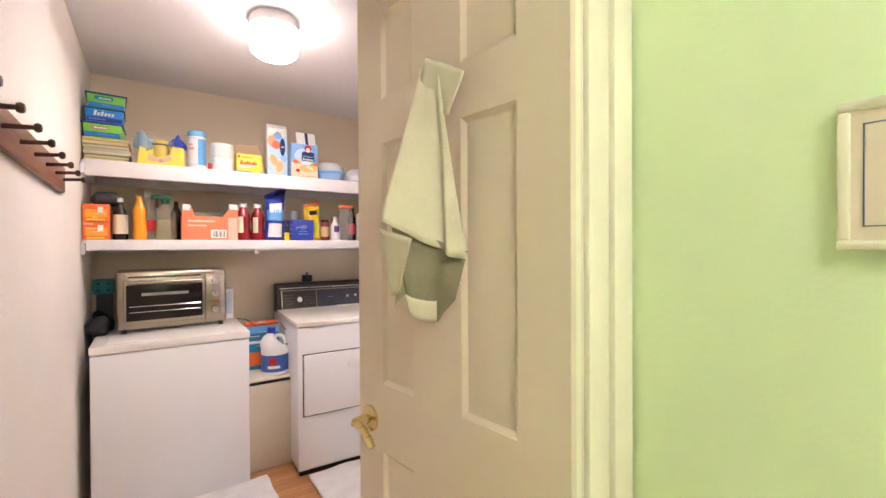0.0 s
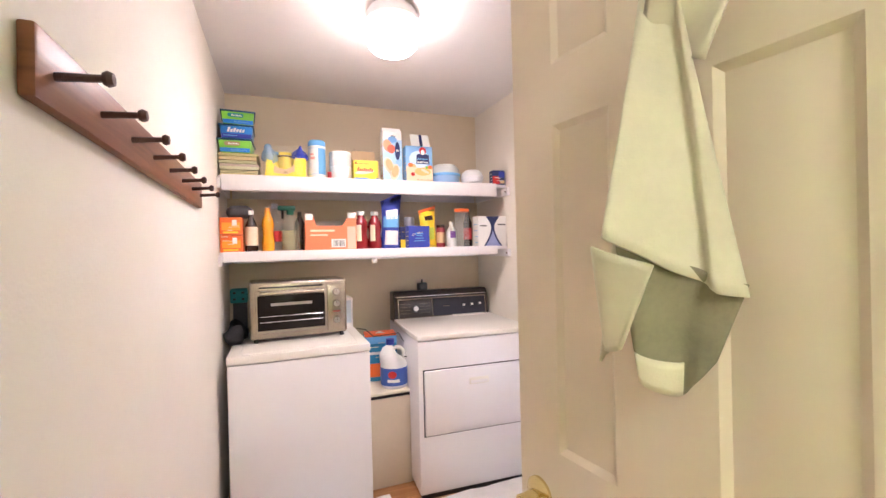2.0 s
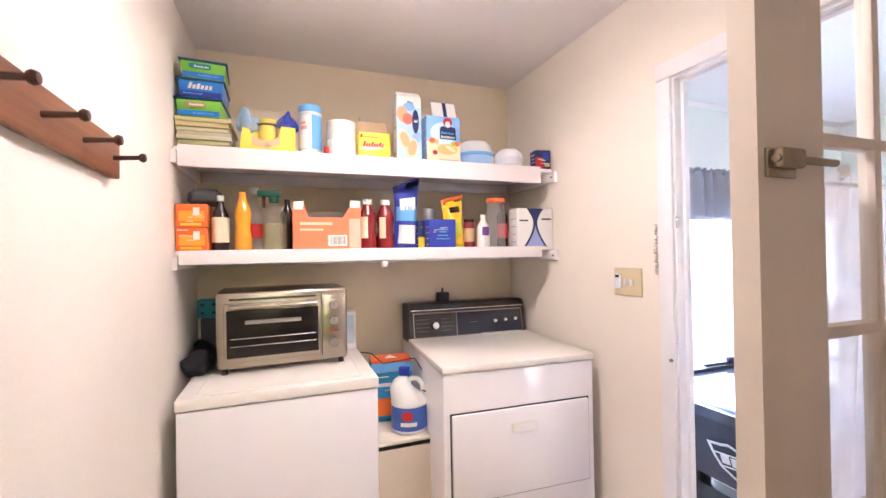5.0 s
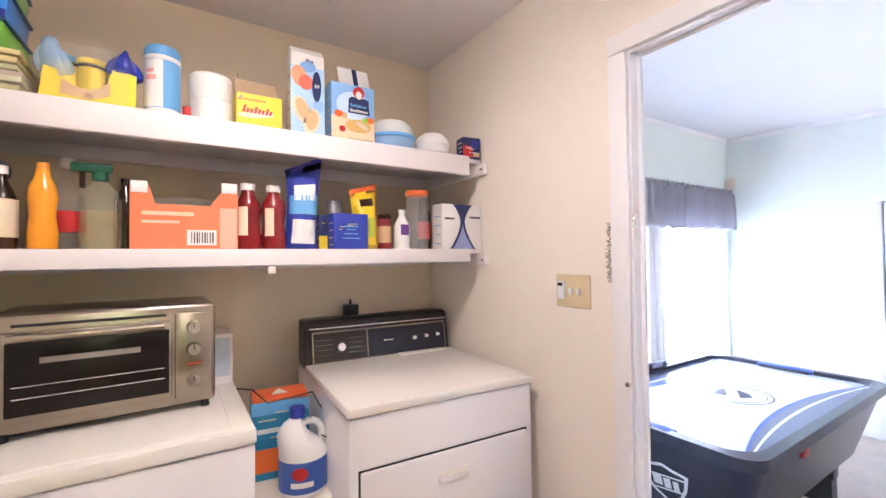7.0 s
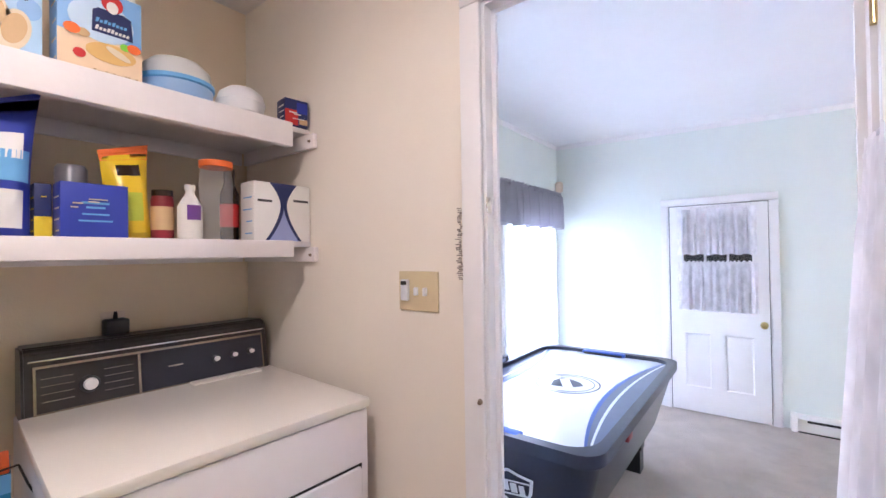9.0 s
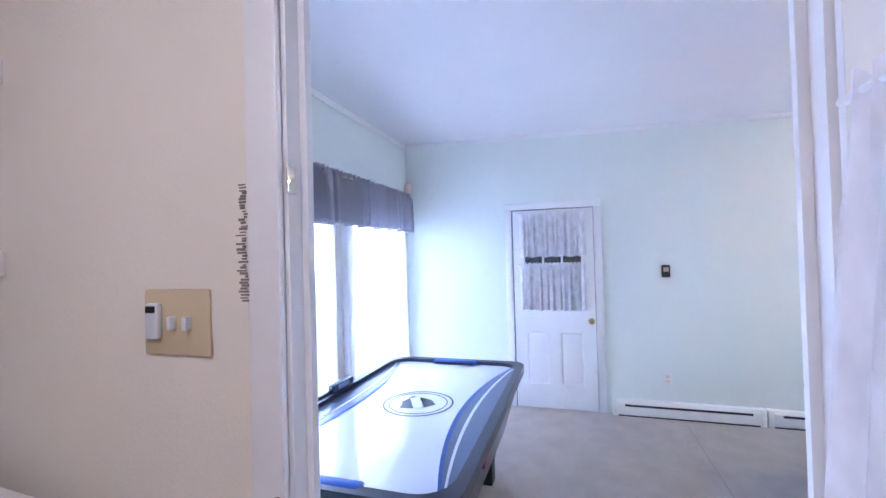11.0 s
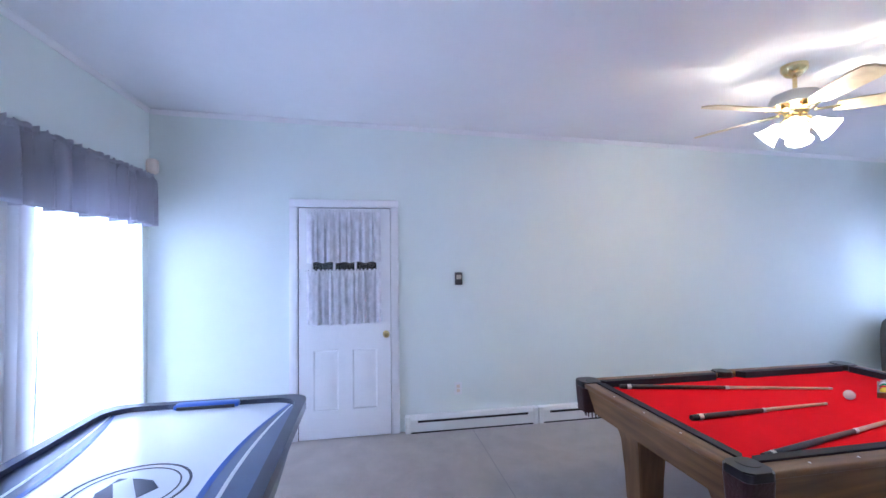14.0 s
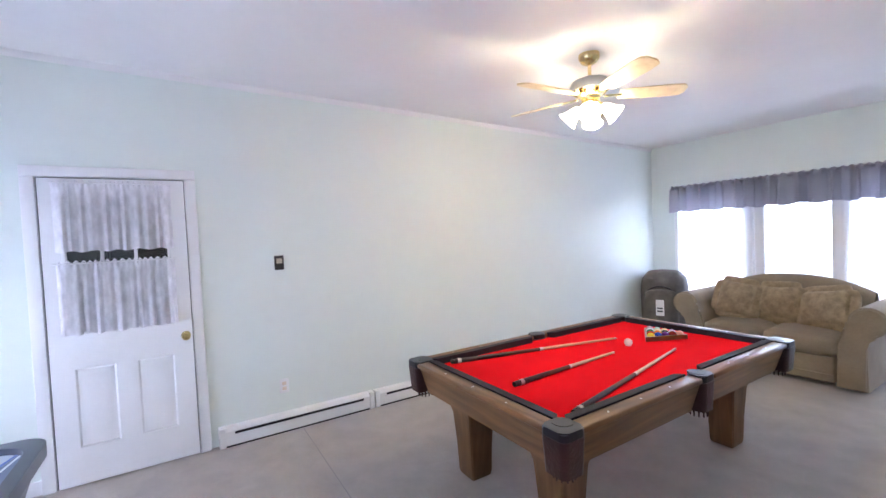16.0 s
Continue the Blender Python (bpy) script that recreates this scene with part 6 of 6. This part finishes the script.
stroke("small_print", 0.03, 0.014, 0.10, 0.007, -0.0446, P_KRAFT, s, 12)
fl = part("open_flap", box(B(), -0.05, 0.08, -0.002, 0.002, 0, 0.10), P_WHITE, s)
fl.matrix_local = pose(0.01, 0.0, 0.235, -20, 0, 0)
part("flap_stripe", box(B(), 0.01, 0.03, -0.003, 0.003, 0, 0.10), P_NAVY, fl)
part("flap_edge", box(B(), -0.05, 0.08, -0.0028, 0.0028, 0, 0.008), P_NAVY, fl)
round_thing("lidded_tub", X5(1.084), 3.08, SU, [(0, 0), (0.09, 0), (0.1, 0.01), (0.103, 0.06), (0, 0.06)], plain("pale blue plastic", (0.28, 0.44, 0.68), 0.3), "pale blue food tub with a clear domed lid", "tub", [("rim", [(0.103, 0.056), (0.108, 0.06), (0.108, 0.072), (0.1, 0.074)], P_SKY), ("lid", [(0.102, 0.074), (0.095, 0.11), (0.07, 0.135), (0.03, 0.142), (0, 0.142)], plain("cloudy clear lid", (0.6, 0.6, 0.58), 0.2))])
round_thing("covered_bowl", X5(1.285), 3.05, SU, [(0, 0), (0.045, 0), (0.07, 0.02), (0.08, 0.055), (0.078, 0.06), (0.07, 0.085), (0.045, 0.105), (0, 0.11)], plain("white plastic bowl", (0.8, 0.79, 0.8), 0.3), "small white plastic bowl with lid", "bowl")
carton("snack_box", 1.36, 1.45, 2.97, SU, 0.10, 0.07, P_NAVY, "small navy and red snack box at shelf end", [(0.0, 0.55, 0.05, 0.6, P_RED, "picture"), (0.5, 0.95, 0.5, 0.9, P_BLUE, "name_bar"), (0.6, 0.95, 0.1, 0.3, P_TAN, "print_bar")], turn=-8)

# lower shelf
for i in range(2):
    s = carton("snack_carton", -0.335, X5(-0.236), FY - 0.01, SL + i * 0.098, 0.095, 0.12, P_ORG, "orange snack cartons stacked in pair" if i else "orange snack carton at the shelf end", [(0.1, 0.9, 0.25, 0.7, plain("amber print", (0.85, 0.36, 0.03)), "name_bar"), (0.55, 0.75, 0.5, 0.85, P_WHITE, "barcode"), (0.15, 0.8, 0.08, 0.18, P_YEL, "print_bar")])
solid("black_pouch", soft_box(B(), -0.30, -0.18, 3.02, 3.12, SL + 0.195, SL + 0.26, 0.025, 0.006, 6, 8), M_BAG, "black cloth pouch on the orange cartons", "pouch")


def bottle(x, y, h, r, liquid, cap, label, wrap=None, neck=0.3, cat="bottle", name="bottle", wrap_z=(0.15, 0.6), cw=0.42, grip=False):
    n = h * (1 - neck)
    pr = [(0, 0), (r * 0.9, 0), (r, h * 0.03), (r, n * 0.85), (r * 0.75, n), (r * 0.36, n + h * neck * 0.45), (r * 0.34, h * 0.93), (0, h * 0.93)]
    if grip:
        pr = [(0, 0), (r * 0.9, 0), (r, h * 0.03), (r * 1.02, h * 0.2), (r * 0.86, h * 0.38), (r * 0.9, h * 0.5), (r, h * 0.6), (r * 0.9, h * 0.72), (r * 0.52, h * 0.84), (r * 0.48, h * 0.92), (0, h * 0.92)]
    ex = [("cap", [(0, h * 0.90), (r * cw, h * 0.90), (r * cw, h), (0, h)], cap)]
    if wrap:
        ex.append(("label_wrap", [(r * 1.005, h * wrap_z[0]), (r * 1.02, h * wrap_z[0]), (r * 1.02, h * wrap_z[1]), (r * 1.005, h * wrap_z[1])], wrap))
    return round_thing(name, x, y, SL, pr, liquid, label, cat, ex, 22)


bottle(X5(-0.192), 3.03, 0.235, 0.035, P_DARK, P_WHITE, "dark sauce bottle with cream label and white cap", P_CREAM)
bottle(X5(-0.10), 3.02, 0.25, 0.034, plain("orange soap", (0.85, 0.34, 0.02), 0.2), plain("orange cap", (0.8, 0.3, 0.02)), "orange squeeze bottle of cleaner", None, 0.22, grip=True)
bottle(X5(-0.06), 3.11, 0.285, 0.045, P_CLEAR, P_WHITE, "clear bottle with red label and white cap", P_RED, 0.35, wrap_z=(0.2, 0.42))
s = round_thing("spray_bottle", X5(0.03), 3.06, SL, [(0, 0), (0.05, 0), (0.054, 0.008), (0.054, 0.15), (0.04, 0.19), (0.018, 0.21), (0.018, 0.225), (0, 0.225)], mat("clear olive plastic", (0.62, 0.62, 0.48), 0.06, vary=0, alpha=0.16, coat=1.0), "clear spray bottle with dark green trigger", "bottle", [("collar", [(0, 0.215), (0.021, 0.215), (0.021, 0.24), (0, 0.24)], plain("dark green plastic", (0.01, 0.10, 0.05)))])
part("trigger_head", box(B(), -0.07, 0.03, -0.014, 0.014, 0.24, 0.268, 0.006), plain("dark green head", (0.01, 0.09, 0.05)), s)
part("trigger", box(B(), -0.05, -0.036, -0.006, 0.006, 0.19, 0.242, 0.003), P_DARK, s)
part("liquid", lathe(B(), [(0, 0.004), (0.049, 0.004), (0.05, 0.01), (0.05, 0.12), (0, 0.12)], 22), mat("pale oil", (0.52, 0.44, 0.2), 0.1, vary=0, alpha=0.32), s)
round_thing("dark_bottle", X5(0.088), 3.14, SL, [(0, 0), (0.03, 0), (0.03, 0.17), (0.012, 0.21), (0.012, 0.24), (0, 0.24)], P_DARK, "dark glass bottle behind the carton", "bottle")
# open carton tray with tall corners
s = thing("bottle_carton", pose(X5(0.268), 3.08, SL), "coral red open cardboard bottle carton", "carton")
hw = 0.15
part("front_panel", box(B(), -hw, hw, -0.09, -0.086, 0, 0.145), P_CORAL, s)
part("back_panel", box(B(), -hw, hw, 0.086, 0.09, 0, 0.145), P_KRAFT, s)
part("side_panel", box(B(), -hw, -hw + 0.004, -0.0858, 0.0858, 0, 0.15), P_CORAL, s)
part("side_panel", box(B(), hw - 0.004, hw, -0.0858, 0.0858, 0, 0.15), P_CORAL, s)
part("floor_panel", box(B(), -hw + 0.005, hw - 0.005, -0.085, 0.085, 0, 0.004), P_KRAFT, s)
part("corner_tab", prism(B(), [(-hw, 0.1452), (-hw + 0.065, 0.1452), (-hw + 0.05, 0.2), (-hw, 0.205)], 0.086, 0.09, Matrix(((1, 0, 0, 0), (0, 0, -1, 0), (0, 1, 0, 0), (0, 0, 0, 1)))), P_CORAL, s)
part("corner_tab", prism(B(), [(hw, 0.1452), (hw - 0.085, 0.1452), (hw - 0.06, 0.18), (hw - 0.045, 0.205), (hw, 0.215)], 0.086, 0.09, Matrix(((1, 0, 0, 0), (0, 0, -1, 0), (0, 1, 0, 0), (0, 0, 0, 1)))), P_CORAL, s)
part("tab_tip", box(B(), -hw + 0.002, -hw + 0.045, -0.0918, -0.085, 0.178, 0.215, 0.002), P_WHITE, s)
part("tab_tip", box(B(), hw - 0.05, hw - 0.002, -0.0918, -0.085, 0.19, 0.225, 0.002), P_WHITE, s)
part("barcode_label", box(B(), 0.0, 0.085, -0.0912, -0.09, 0.015, 0.065), P_WHITE, s, "white barcode label")
for i in range(9):
    part("bar", box(B(), 0.012 + i * 0.0075, 0.0145 + i * 0.0075 + (i % 3) * 0.001, -0.0916, -0.091, 0.022, 0.058), M_BAG, s)
part("print_bar", box(B(), -0.12, 0.02, -0.0911, -0.09, 0.11, 0.122), P_CREAM, s)
part("print_bar", box(B(), -0.12, -0.02, -0.0911, -0.09, 0.085, 0.094), P_CREAM, s)
part("side_print", box(B(), 0.095, 0.146, -0.0912, -0.09, 0.005, 0.14), plain("pale coral print", (0.8, 0.45, 0.33)), s)
part("film_wrap", soft_box(B(), -0.12, 0.09, -0.06, 0.06, 0.06, 0.17, 0.03, 0.01, 8, 3), P_CLEAR, s).visible_shadow = False
for i, x in enumerate((0.464, 0.556)):
    s = bottle(X5(x), 3.03 + 0.01 * i, 0.235, 0.043, P_KETCHUP, P_WHITE, "red ketchup bottle with white cap", None, 0.24, name="ketchup_bottle", cw=0.56, grip=True)
    tagged(s, group="ketchup bottles")
    part("label", grid(B(), 8, 6, lambda u, v: (0.0436 * math.sin(-0.9 + 0.75 * u), -0.0436 * math.cos(-0.9 + 0.75 * u), 0.05 + 0.10 * v)), P_CREAM, s)
bag("chip_bag", X5(0.597), X5(0.728), 3.05, SL, 0.335, P_BLUE, "tall blue and white snack bag with folded top", 3, 2, [("label_panel", 0.07, 0.34, 0.72, P_WHITE), ("pale_band", 0.40, 0.62, 0.9, P_SKY), ("white_band", 0.56, 0.74, 0.66, P_WHITE)], slope=0.07, flare=0.12)
s = carton("blue_box", X5(0.773), X5(0.92), FY - 0.01, SL, 0.142, 0.08, P_BLUE, "royal blue card box with pale lettering", [(0.3, 0.7, 0.62, 0.66, P_SKY, "print_bar"), (0.36, 0.64, 0.54, 0.575, P_SKY, "print_bar"), (0.3, 0.7, 0.42, 0.45, P_SKY, "print_bar"), (0.25, 0.75, 0.30, 0.33, P_SKY, "print_bar")])
carton("dark_packet", X5(0.735), X5(0.77), 3.05, SL, 0.14, 0.05, P_NAVY, "narrow dark packet with yellow foot", [(0, 1, 0.0, 0.4, P_YEL, "foot_band")])
round_thing("tin_can", X5(0.83), 3.15, SL, [(0, 0), (0.036, 0), (0.036, 0.2), (0.03, 0.21), (0, 0.21)], plain("grey tin", (0.2, 0.19, 0.21), 0.3), "grey tin behind the blue box", "can")
bag("yellow_bag", X5(0.885), X5(1.005), 3.06, SL, 0.265, plain("yellow film", (0.80, 0.55, 0.02), 0.3), "yellow snack bag with orange crimped top", 7, -3, [("top_band", 0.86, 1.0, 1.0, P_ORG), ("name_bar", 0.68, 0.8, 0.5, P_DARK), ("green_print", 0.2, 0.5, 0.5, plain("lime print", (0.5, 0.55, 0.05)))], slope=0.03, flare=0.06)
round_thing("sauce_jar", X5(1.03), 3.05, SL, [(0, 0), (0.028, 0), (0.03, 0.01), (0.03, 0.12), (0.026, 0.135), (0, 0.135)], P_DKRED, "dark red sauce jar with printed label", "jar", [("lid", [(0, 0.132), (0.028, 0.132), (0.028, 0.15), (0, 0.15)], P_DARK), ("label_wrap", [(0.0303, 0.03), (0.0308, 0.03), (0.0308, 0.1), (0.0303, 0.1)], P_TAN)])
s = bottle(X5(1.09), 3.0, 0.168, 0.034, P_WHITE, P_WHITE, "white plastic bottle with purple label", None, 0.3)
part("label", grid(B(), 8, 4, lambda u, v: (0.0345 * math.sin(-0.6 + 1.2 * u), -0.0345 * math.cos(-0.6 + 1.2 * u), 0.06 + 0.045 * v)), plain("purple print", (0.15, 0.05, 0.25)), s)
round_thing("glass_jar", X5(1.185), 3.03, SL, [(0, 0), (0.047, 0), (0.05, 0.008), (0.05, 0.2), (0.045, 0.235), (0.045, 0.24)], mat("thin clear glass", (0.75, 0.76, 0.76), 0.04, vary=0, alpha=0.16, coat=1.0), "clear tall jar with an orange lid", "jar", [("lid", [(0, 0.238), (0.05, 0.238), (0.05, 0.258), (0, 0.26)], P_ORG)])
round_thing("dark_bottle", X5(1.265), 3.10, SL, [(0, 0), (0.03, 0), (0.03, 0.17), (0.018, 0.2), (0.018, 0.255), (0, 0.255)], P_DARK, "dark brown bottle behind the white box", "bottle", [("label_wrap", [(0.0305, 0.05), (0.0308, 0.05), (0.0308, 0.13), (0.0305, 0.13)], P_RED)])
s = carton("bulb_box", X5(1.285), 1.452, FY - 0.02, SL, 0.205, 0.09, P_WHITE, "white box with dark blue curved bands", [(0.06, 0.3, 0.66, 0.70, M_BAG, "print_bar"), (0.68, 0.96, 0.7, 0.74, M_BAG, "print_bar")], fine=0)
w = 1.452 - X5(1.285)


def waist(half, shift, lo, hi, y):
    """An hourglass strip on the box front, pinched a little above the middle."""
    def f(u, v):
        k = lo + (hi - lo) * v
        g = half + 0.62 * abs(k - 0.62) ** 1.7 * (1.0 if k < 0.62 else 1.6)
        return (max(-w / 2 + 0.001, min(w / 2 - 0.001, w * (shift + (2 * u - 1) * g))), y, 0.205 * k)
    return grid(B(), 2, 20, f)


part("curved_band", waist(0.055, 0.0, 0.002, 0.998, -0.0465), P_NAVY, s)
part("pale_wedge", waist(-0.005, 0.0, 0.002, 0.56, -0.0475), plain("lavender card", (0.30, 0.34, 0.60)), s)
part("top_wedge", waist(-0.02, 0.0, 0.72, 0.998, -0.0475), P_NAVY, s)

# ---- between and behind the machines ----
BZ = LF + 0.572
s = thing("bleach_jug", pose(0.615, 2.945, BZ), "white bleach jug with blue label on the bin", "jug")
bm = lathe(B(), [(0, 0), (0.075, 0), (0.083, 0.01), (0.083, 0.14), (0.081, 0.165), (0.072, 0.20), (0.05, 0.235), (0.03, 0.25), (0.024, 0.254), (0.024, 0.262), (0, 0.262)], 28)
for v in bm.verts:
    k = max(0.0, min(1.0, (v.co.z - 0.15) / 0.06))
    if v.co.x > 0:
        v.co.x *= 1 - 0.62 * k
    v.co.x -= 0.02 * k
part("body", bm, plain("white jug plastic", (0.80, 0.79, 0.77), 0.3), s)
part("cap", lathe(B(), [(0, 0.258), (0.026, 0.258), (0.026, 0.292), (0, 0.294)], 20), P_BLUE, s, "blue screw cap").location.x = -0.02
part("label_wrap", lathe(B(), [(0.0835, 0.02), (0.0842, 0.02), (0.0842, 0.125), (0.0835, 0.125)], 28), plain("blue jug label", (0.06, 0.13, 0.45), 0.35), s)
part("label_mark", grid(B(), 20, 3, lambda u, v: (0.0850 * math.sin(-0.38 + 0.32 * v * math.cos(6.283 * u)), -0.0850 * math.cos(-0.38 + 0.32 * v * math.cos(6.283 * u)), 0.088 + 0.022 * v * math.sin(6.283 * u))), P_RED, s)
part("label_bar", grid(B(), 8, 2, lambda u, v: (0.0852 * math.sin(-0.75 + 0.9 * u), -0.0852 * math.cos(-0.75 + 0.9 * u), 0.042 + 0.018 * v)), P_WHITE, s)
bm = B()
for i in range(8):
    a0, a1 = -0.6 + i * 0.35, -0.6 + (i + 1) * 0.35
    rod(bm, (0.022 + 0.044 * math.cos(a0), 0, 0.185 + 0.052 * math.sin(a0)), (0.022 + 0.044 * math.cos(a1), 0, 0.185 + 0.052 * math.sin(a1)), 0.012, None, 10)
part("handle", bm, plain("jug handle", (0.78, 0.77, 0.75), 0.3), s)
s = carton("detergent_box", 0.47, 0.675, 3.07, BZ, 0.285, 0.14, plain("teal blue card", (0.03, 0.22, 0.42)), "blue and orange detergent box behind the jug", [(0, 1, 0.84, 1.0, P_SKY, "top_band"), (0.1, 0.9, 0.6, 0.66, P_WHITE, "print_bar"), (0.05, 0.5, 0.1, 0.4, P_ORG, "picture")], turn=-6)
part("top_lid", box(B(), -0.1, 0.1, -0.068, 0.068, 0.2855, 0.30, 0.003), plain("orange lid", (0.75, 0.13, 0.04)), s, "orange printed lid")
part("lid_mark", prism(B(), [(-0.03, -0.03), (0.03, -0.03), (0.0, 0.04)], 0.3002, 0.302), P_WHITE, s)
s = thing("power_cord", pose(0.7, 3.0, BZ), "black power cord looped behind the detergent box", "cord")
bm = B()
pts = [(-0.28, 0.12, 0.342), (-0.23, 0.10, 0.335), (-0.19, 0.02, 0.30), (-0.02, 0.06, 0.30), (-0.012, 0.0, 0.27), (0.004, -0.07, 0.235), (0.002, -0.09, 0.20), (-0.012, -0.085, 0.175), (-0.03, -0.05, 0.18)]
for a, b in zip(pts, pts[1:]):
    rod(bm, a, b, 0.0026, None, 8)
part("cable", bm, M_BLACK, s)
s = thing("wall_plug", pose(0.968, LY1, 1.335), "black plug adapter in the wall outlet", "plug")
part("plate", box(B(), -0.036, 0.036, -0.006, 0, -0.058, 0.058, 0.003), M_IVORY, s)
part("adapter", box(B(), -0.035, 0.035, -0.06, -0.005, -0.04, 0.035, 0.008), M_BLACK, s)
part("cable_stub", rod(B(), (0, -0.03, 0.03), (0.0, -0.03, 0.06), 0.008, 0.005), M_BLACK, s)
s = solid("bin_cloth", crumple(soft_box(B(), -0.325, -0.235, 3.02, 3.33, LF + 0.902, LF + 0.975, 0.03, 0.012, 10, 12), 0.7), mat("black cloth", (0.014, 0.014, 0.016), 0.9, vary=0.4, scale=30, bump=0.4, bscale=80), "black and grey cloth heaped beside the toaster oven", "cloth")
s = thing("plastic_caddy", pose(-0.285, 3.38, LF + 0.90), "teal plastic caddy against the corner wall", "caddy")
part("stand", box(B(), -0.03, 0.05, -0.02, 0.05, 0, 0.2, 0.006), M_BAG, s)
part("caddy", box(B(), -0.045, 0.055, -0.025, 0.055, 0.2, 0.29, 0.008), P_TEAL, s)
for dx in (-0.02, 0.03):
    for dz in (0.225, 0.265):
        part("slot", box(B(), dx - 0.008, dx + 0.008, -0.0265, -0.024, dz - 0.006, dz + 0.006), M_BLACK, s)

# ---- worn strike on the laundry side of the doorway ----
bm = B()
rnd = random.Random(3)
for i in range(40):
    z = 1.51 + i * 0.0050
    a = 2.264 + rnd.random() * 0.007
    box(bm, LX1 - 0.0175, LX1 - 0.0155, a, a + 0.004 + rnd.random() * 0.015, z, z + 0.002 + rnd.random() * 0.0026)
solid("chipped_paint", bm, plain("bare worn wood", (0.21, 0.18, 0.16), 0.85, vary=0.6), "dark chipped paint on the door casing", "worn paint", "structure")
s = thing("strike_plate", pose(LX1 + 0.006, DW1 - 0.001, 1.71), "small bright metal strike plate on the door frame", "strike plate")
part("plate", box(B(), -0.012, 0.012, -0.003, 0, -0.022, 0.022, 0.001), M_CHROME, s)
s = thing("latch_stud", pose(LX1 - 0.014, DW1 + 0.02, 1.187), "small dark latch stud on the door frame", "latch")
part("stud", rod(B(), (0, 0, 0), (-0.012, -0.004, 0), 0.008, 0.006), M_STEEL, s)

# ---- bare trees outside the south patio door ----
def bare_tree(x, y, h, seed):
    rnd = random.Random(seed)
    s = thing("tree", pose(x, y, -0.5), "bare leafless tree outside the patio door", "tree", "bare trees")
    bm = B()

    def grow(p, d, length, r, depth):
        q = p + d * length
        rod(bm, p, q, r, r * 0.65, 6)
        if depth:
            for _ in range(3):
                e = (d + Vector((rnd.uniform(-0.7, 0.7), rnd.uniform(-0.7, 0.7), rnd.uniform(-0.1, 0.5)))).normalized()
                grow(p + d * length * rnd.uniform(0.6, 1.0), e, length * rnd.uniform(0.5, 0.75), r * 0.55, depth - 1)
    grow(Vector((0, 0, 0)), Vector((rnd.uniform(-0.1, 0.1), 0, 1)).normalized(), h * 0.45, h * 0.016, 4)
    part("trunk_and_limbs", bm, mat("grey brown bark", (0.3, 0.24, 0.21), 0.9, vary=0.2), s)


for i, (x, y, h) in enumerate(((3.0, -13, 5.5), (4.2, -15, 6.5), (5.0, -12, 5.0), (3.9, -19, 7.5), (6.0, -17, 6.5))):
    bare_tree(x, y, h, 20 + i)
# deck rail outside the north door
s = thing("deck_rail", pose(3.3, 5.6, -0.5), "grey wooden deck railing outside the patio door", "railing")
grey = mat("weathered grey wood", (0.35, 0.34, 0.36), 0.85, vary=0.2)
part("top_rail", box(B(), -1.6, 1.6, -0.04, 0.04, 1.55, 1.6, 0.004), grey, s)
for i in range(3):
    part("post", box(B(), -1.55 + i * 1.53, -1.47 + i * 1.53, -0.038, 0.038, 0, 1.549, 0.004), grey, s)
# carpet seam
setting("carpet_seam", box(B(), 3.2, GX1 - 0.08, 0.845, 0.850, 0.0005, 0.003), plain("carpet seam thread", (0.40, 0.36, 0.34), 0.95), "faint seam line in the carpet", "seam")
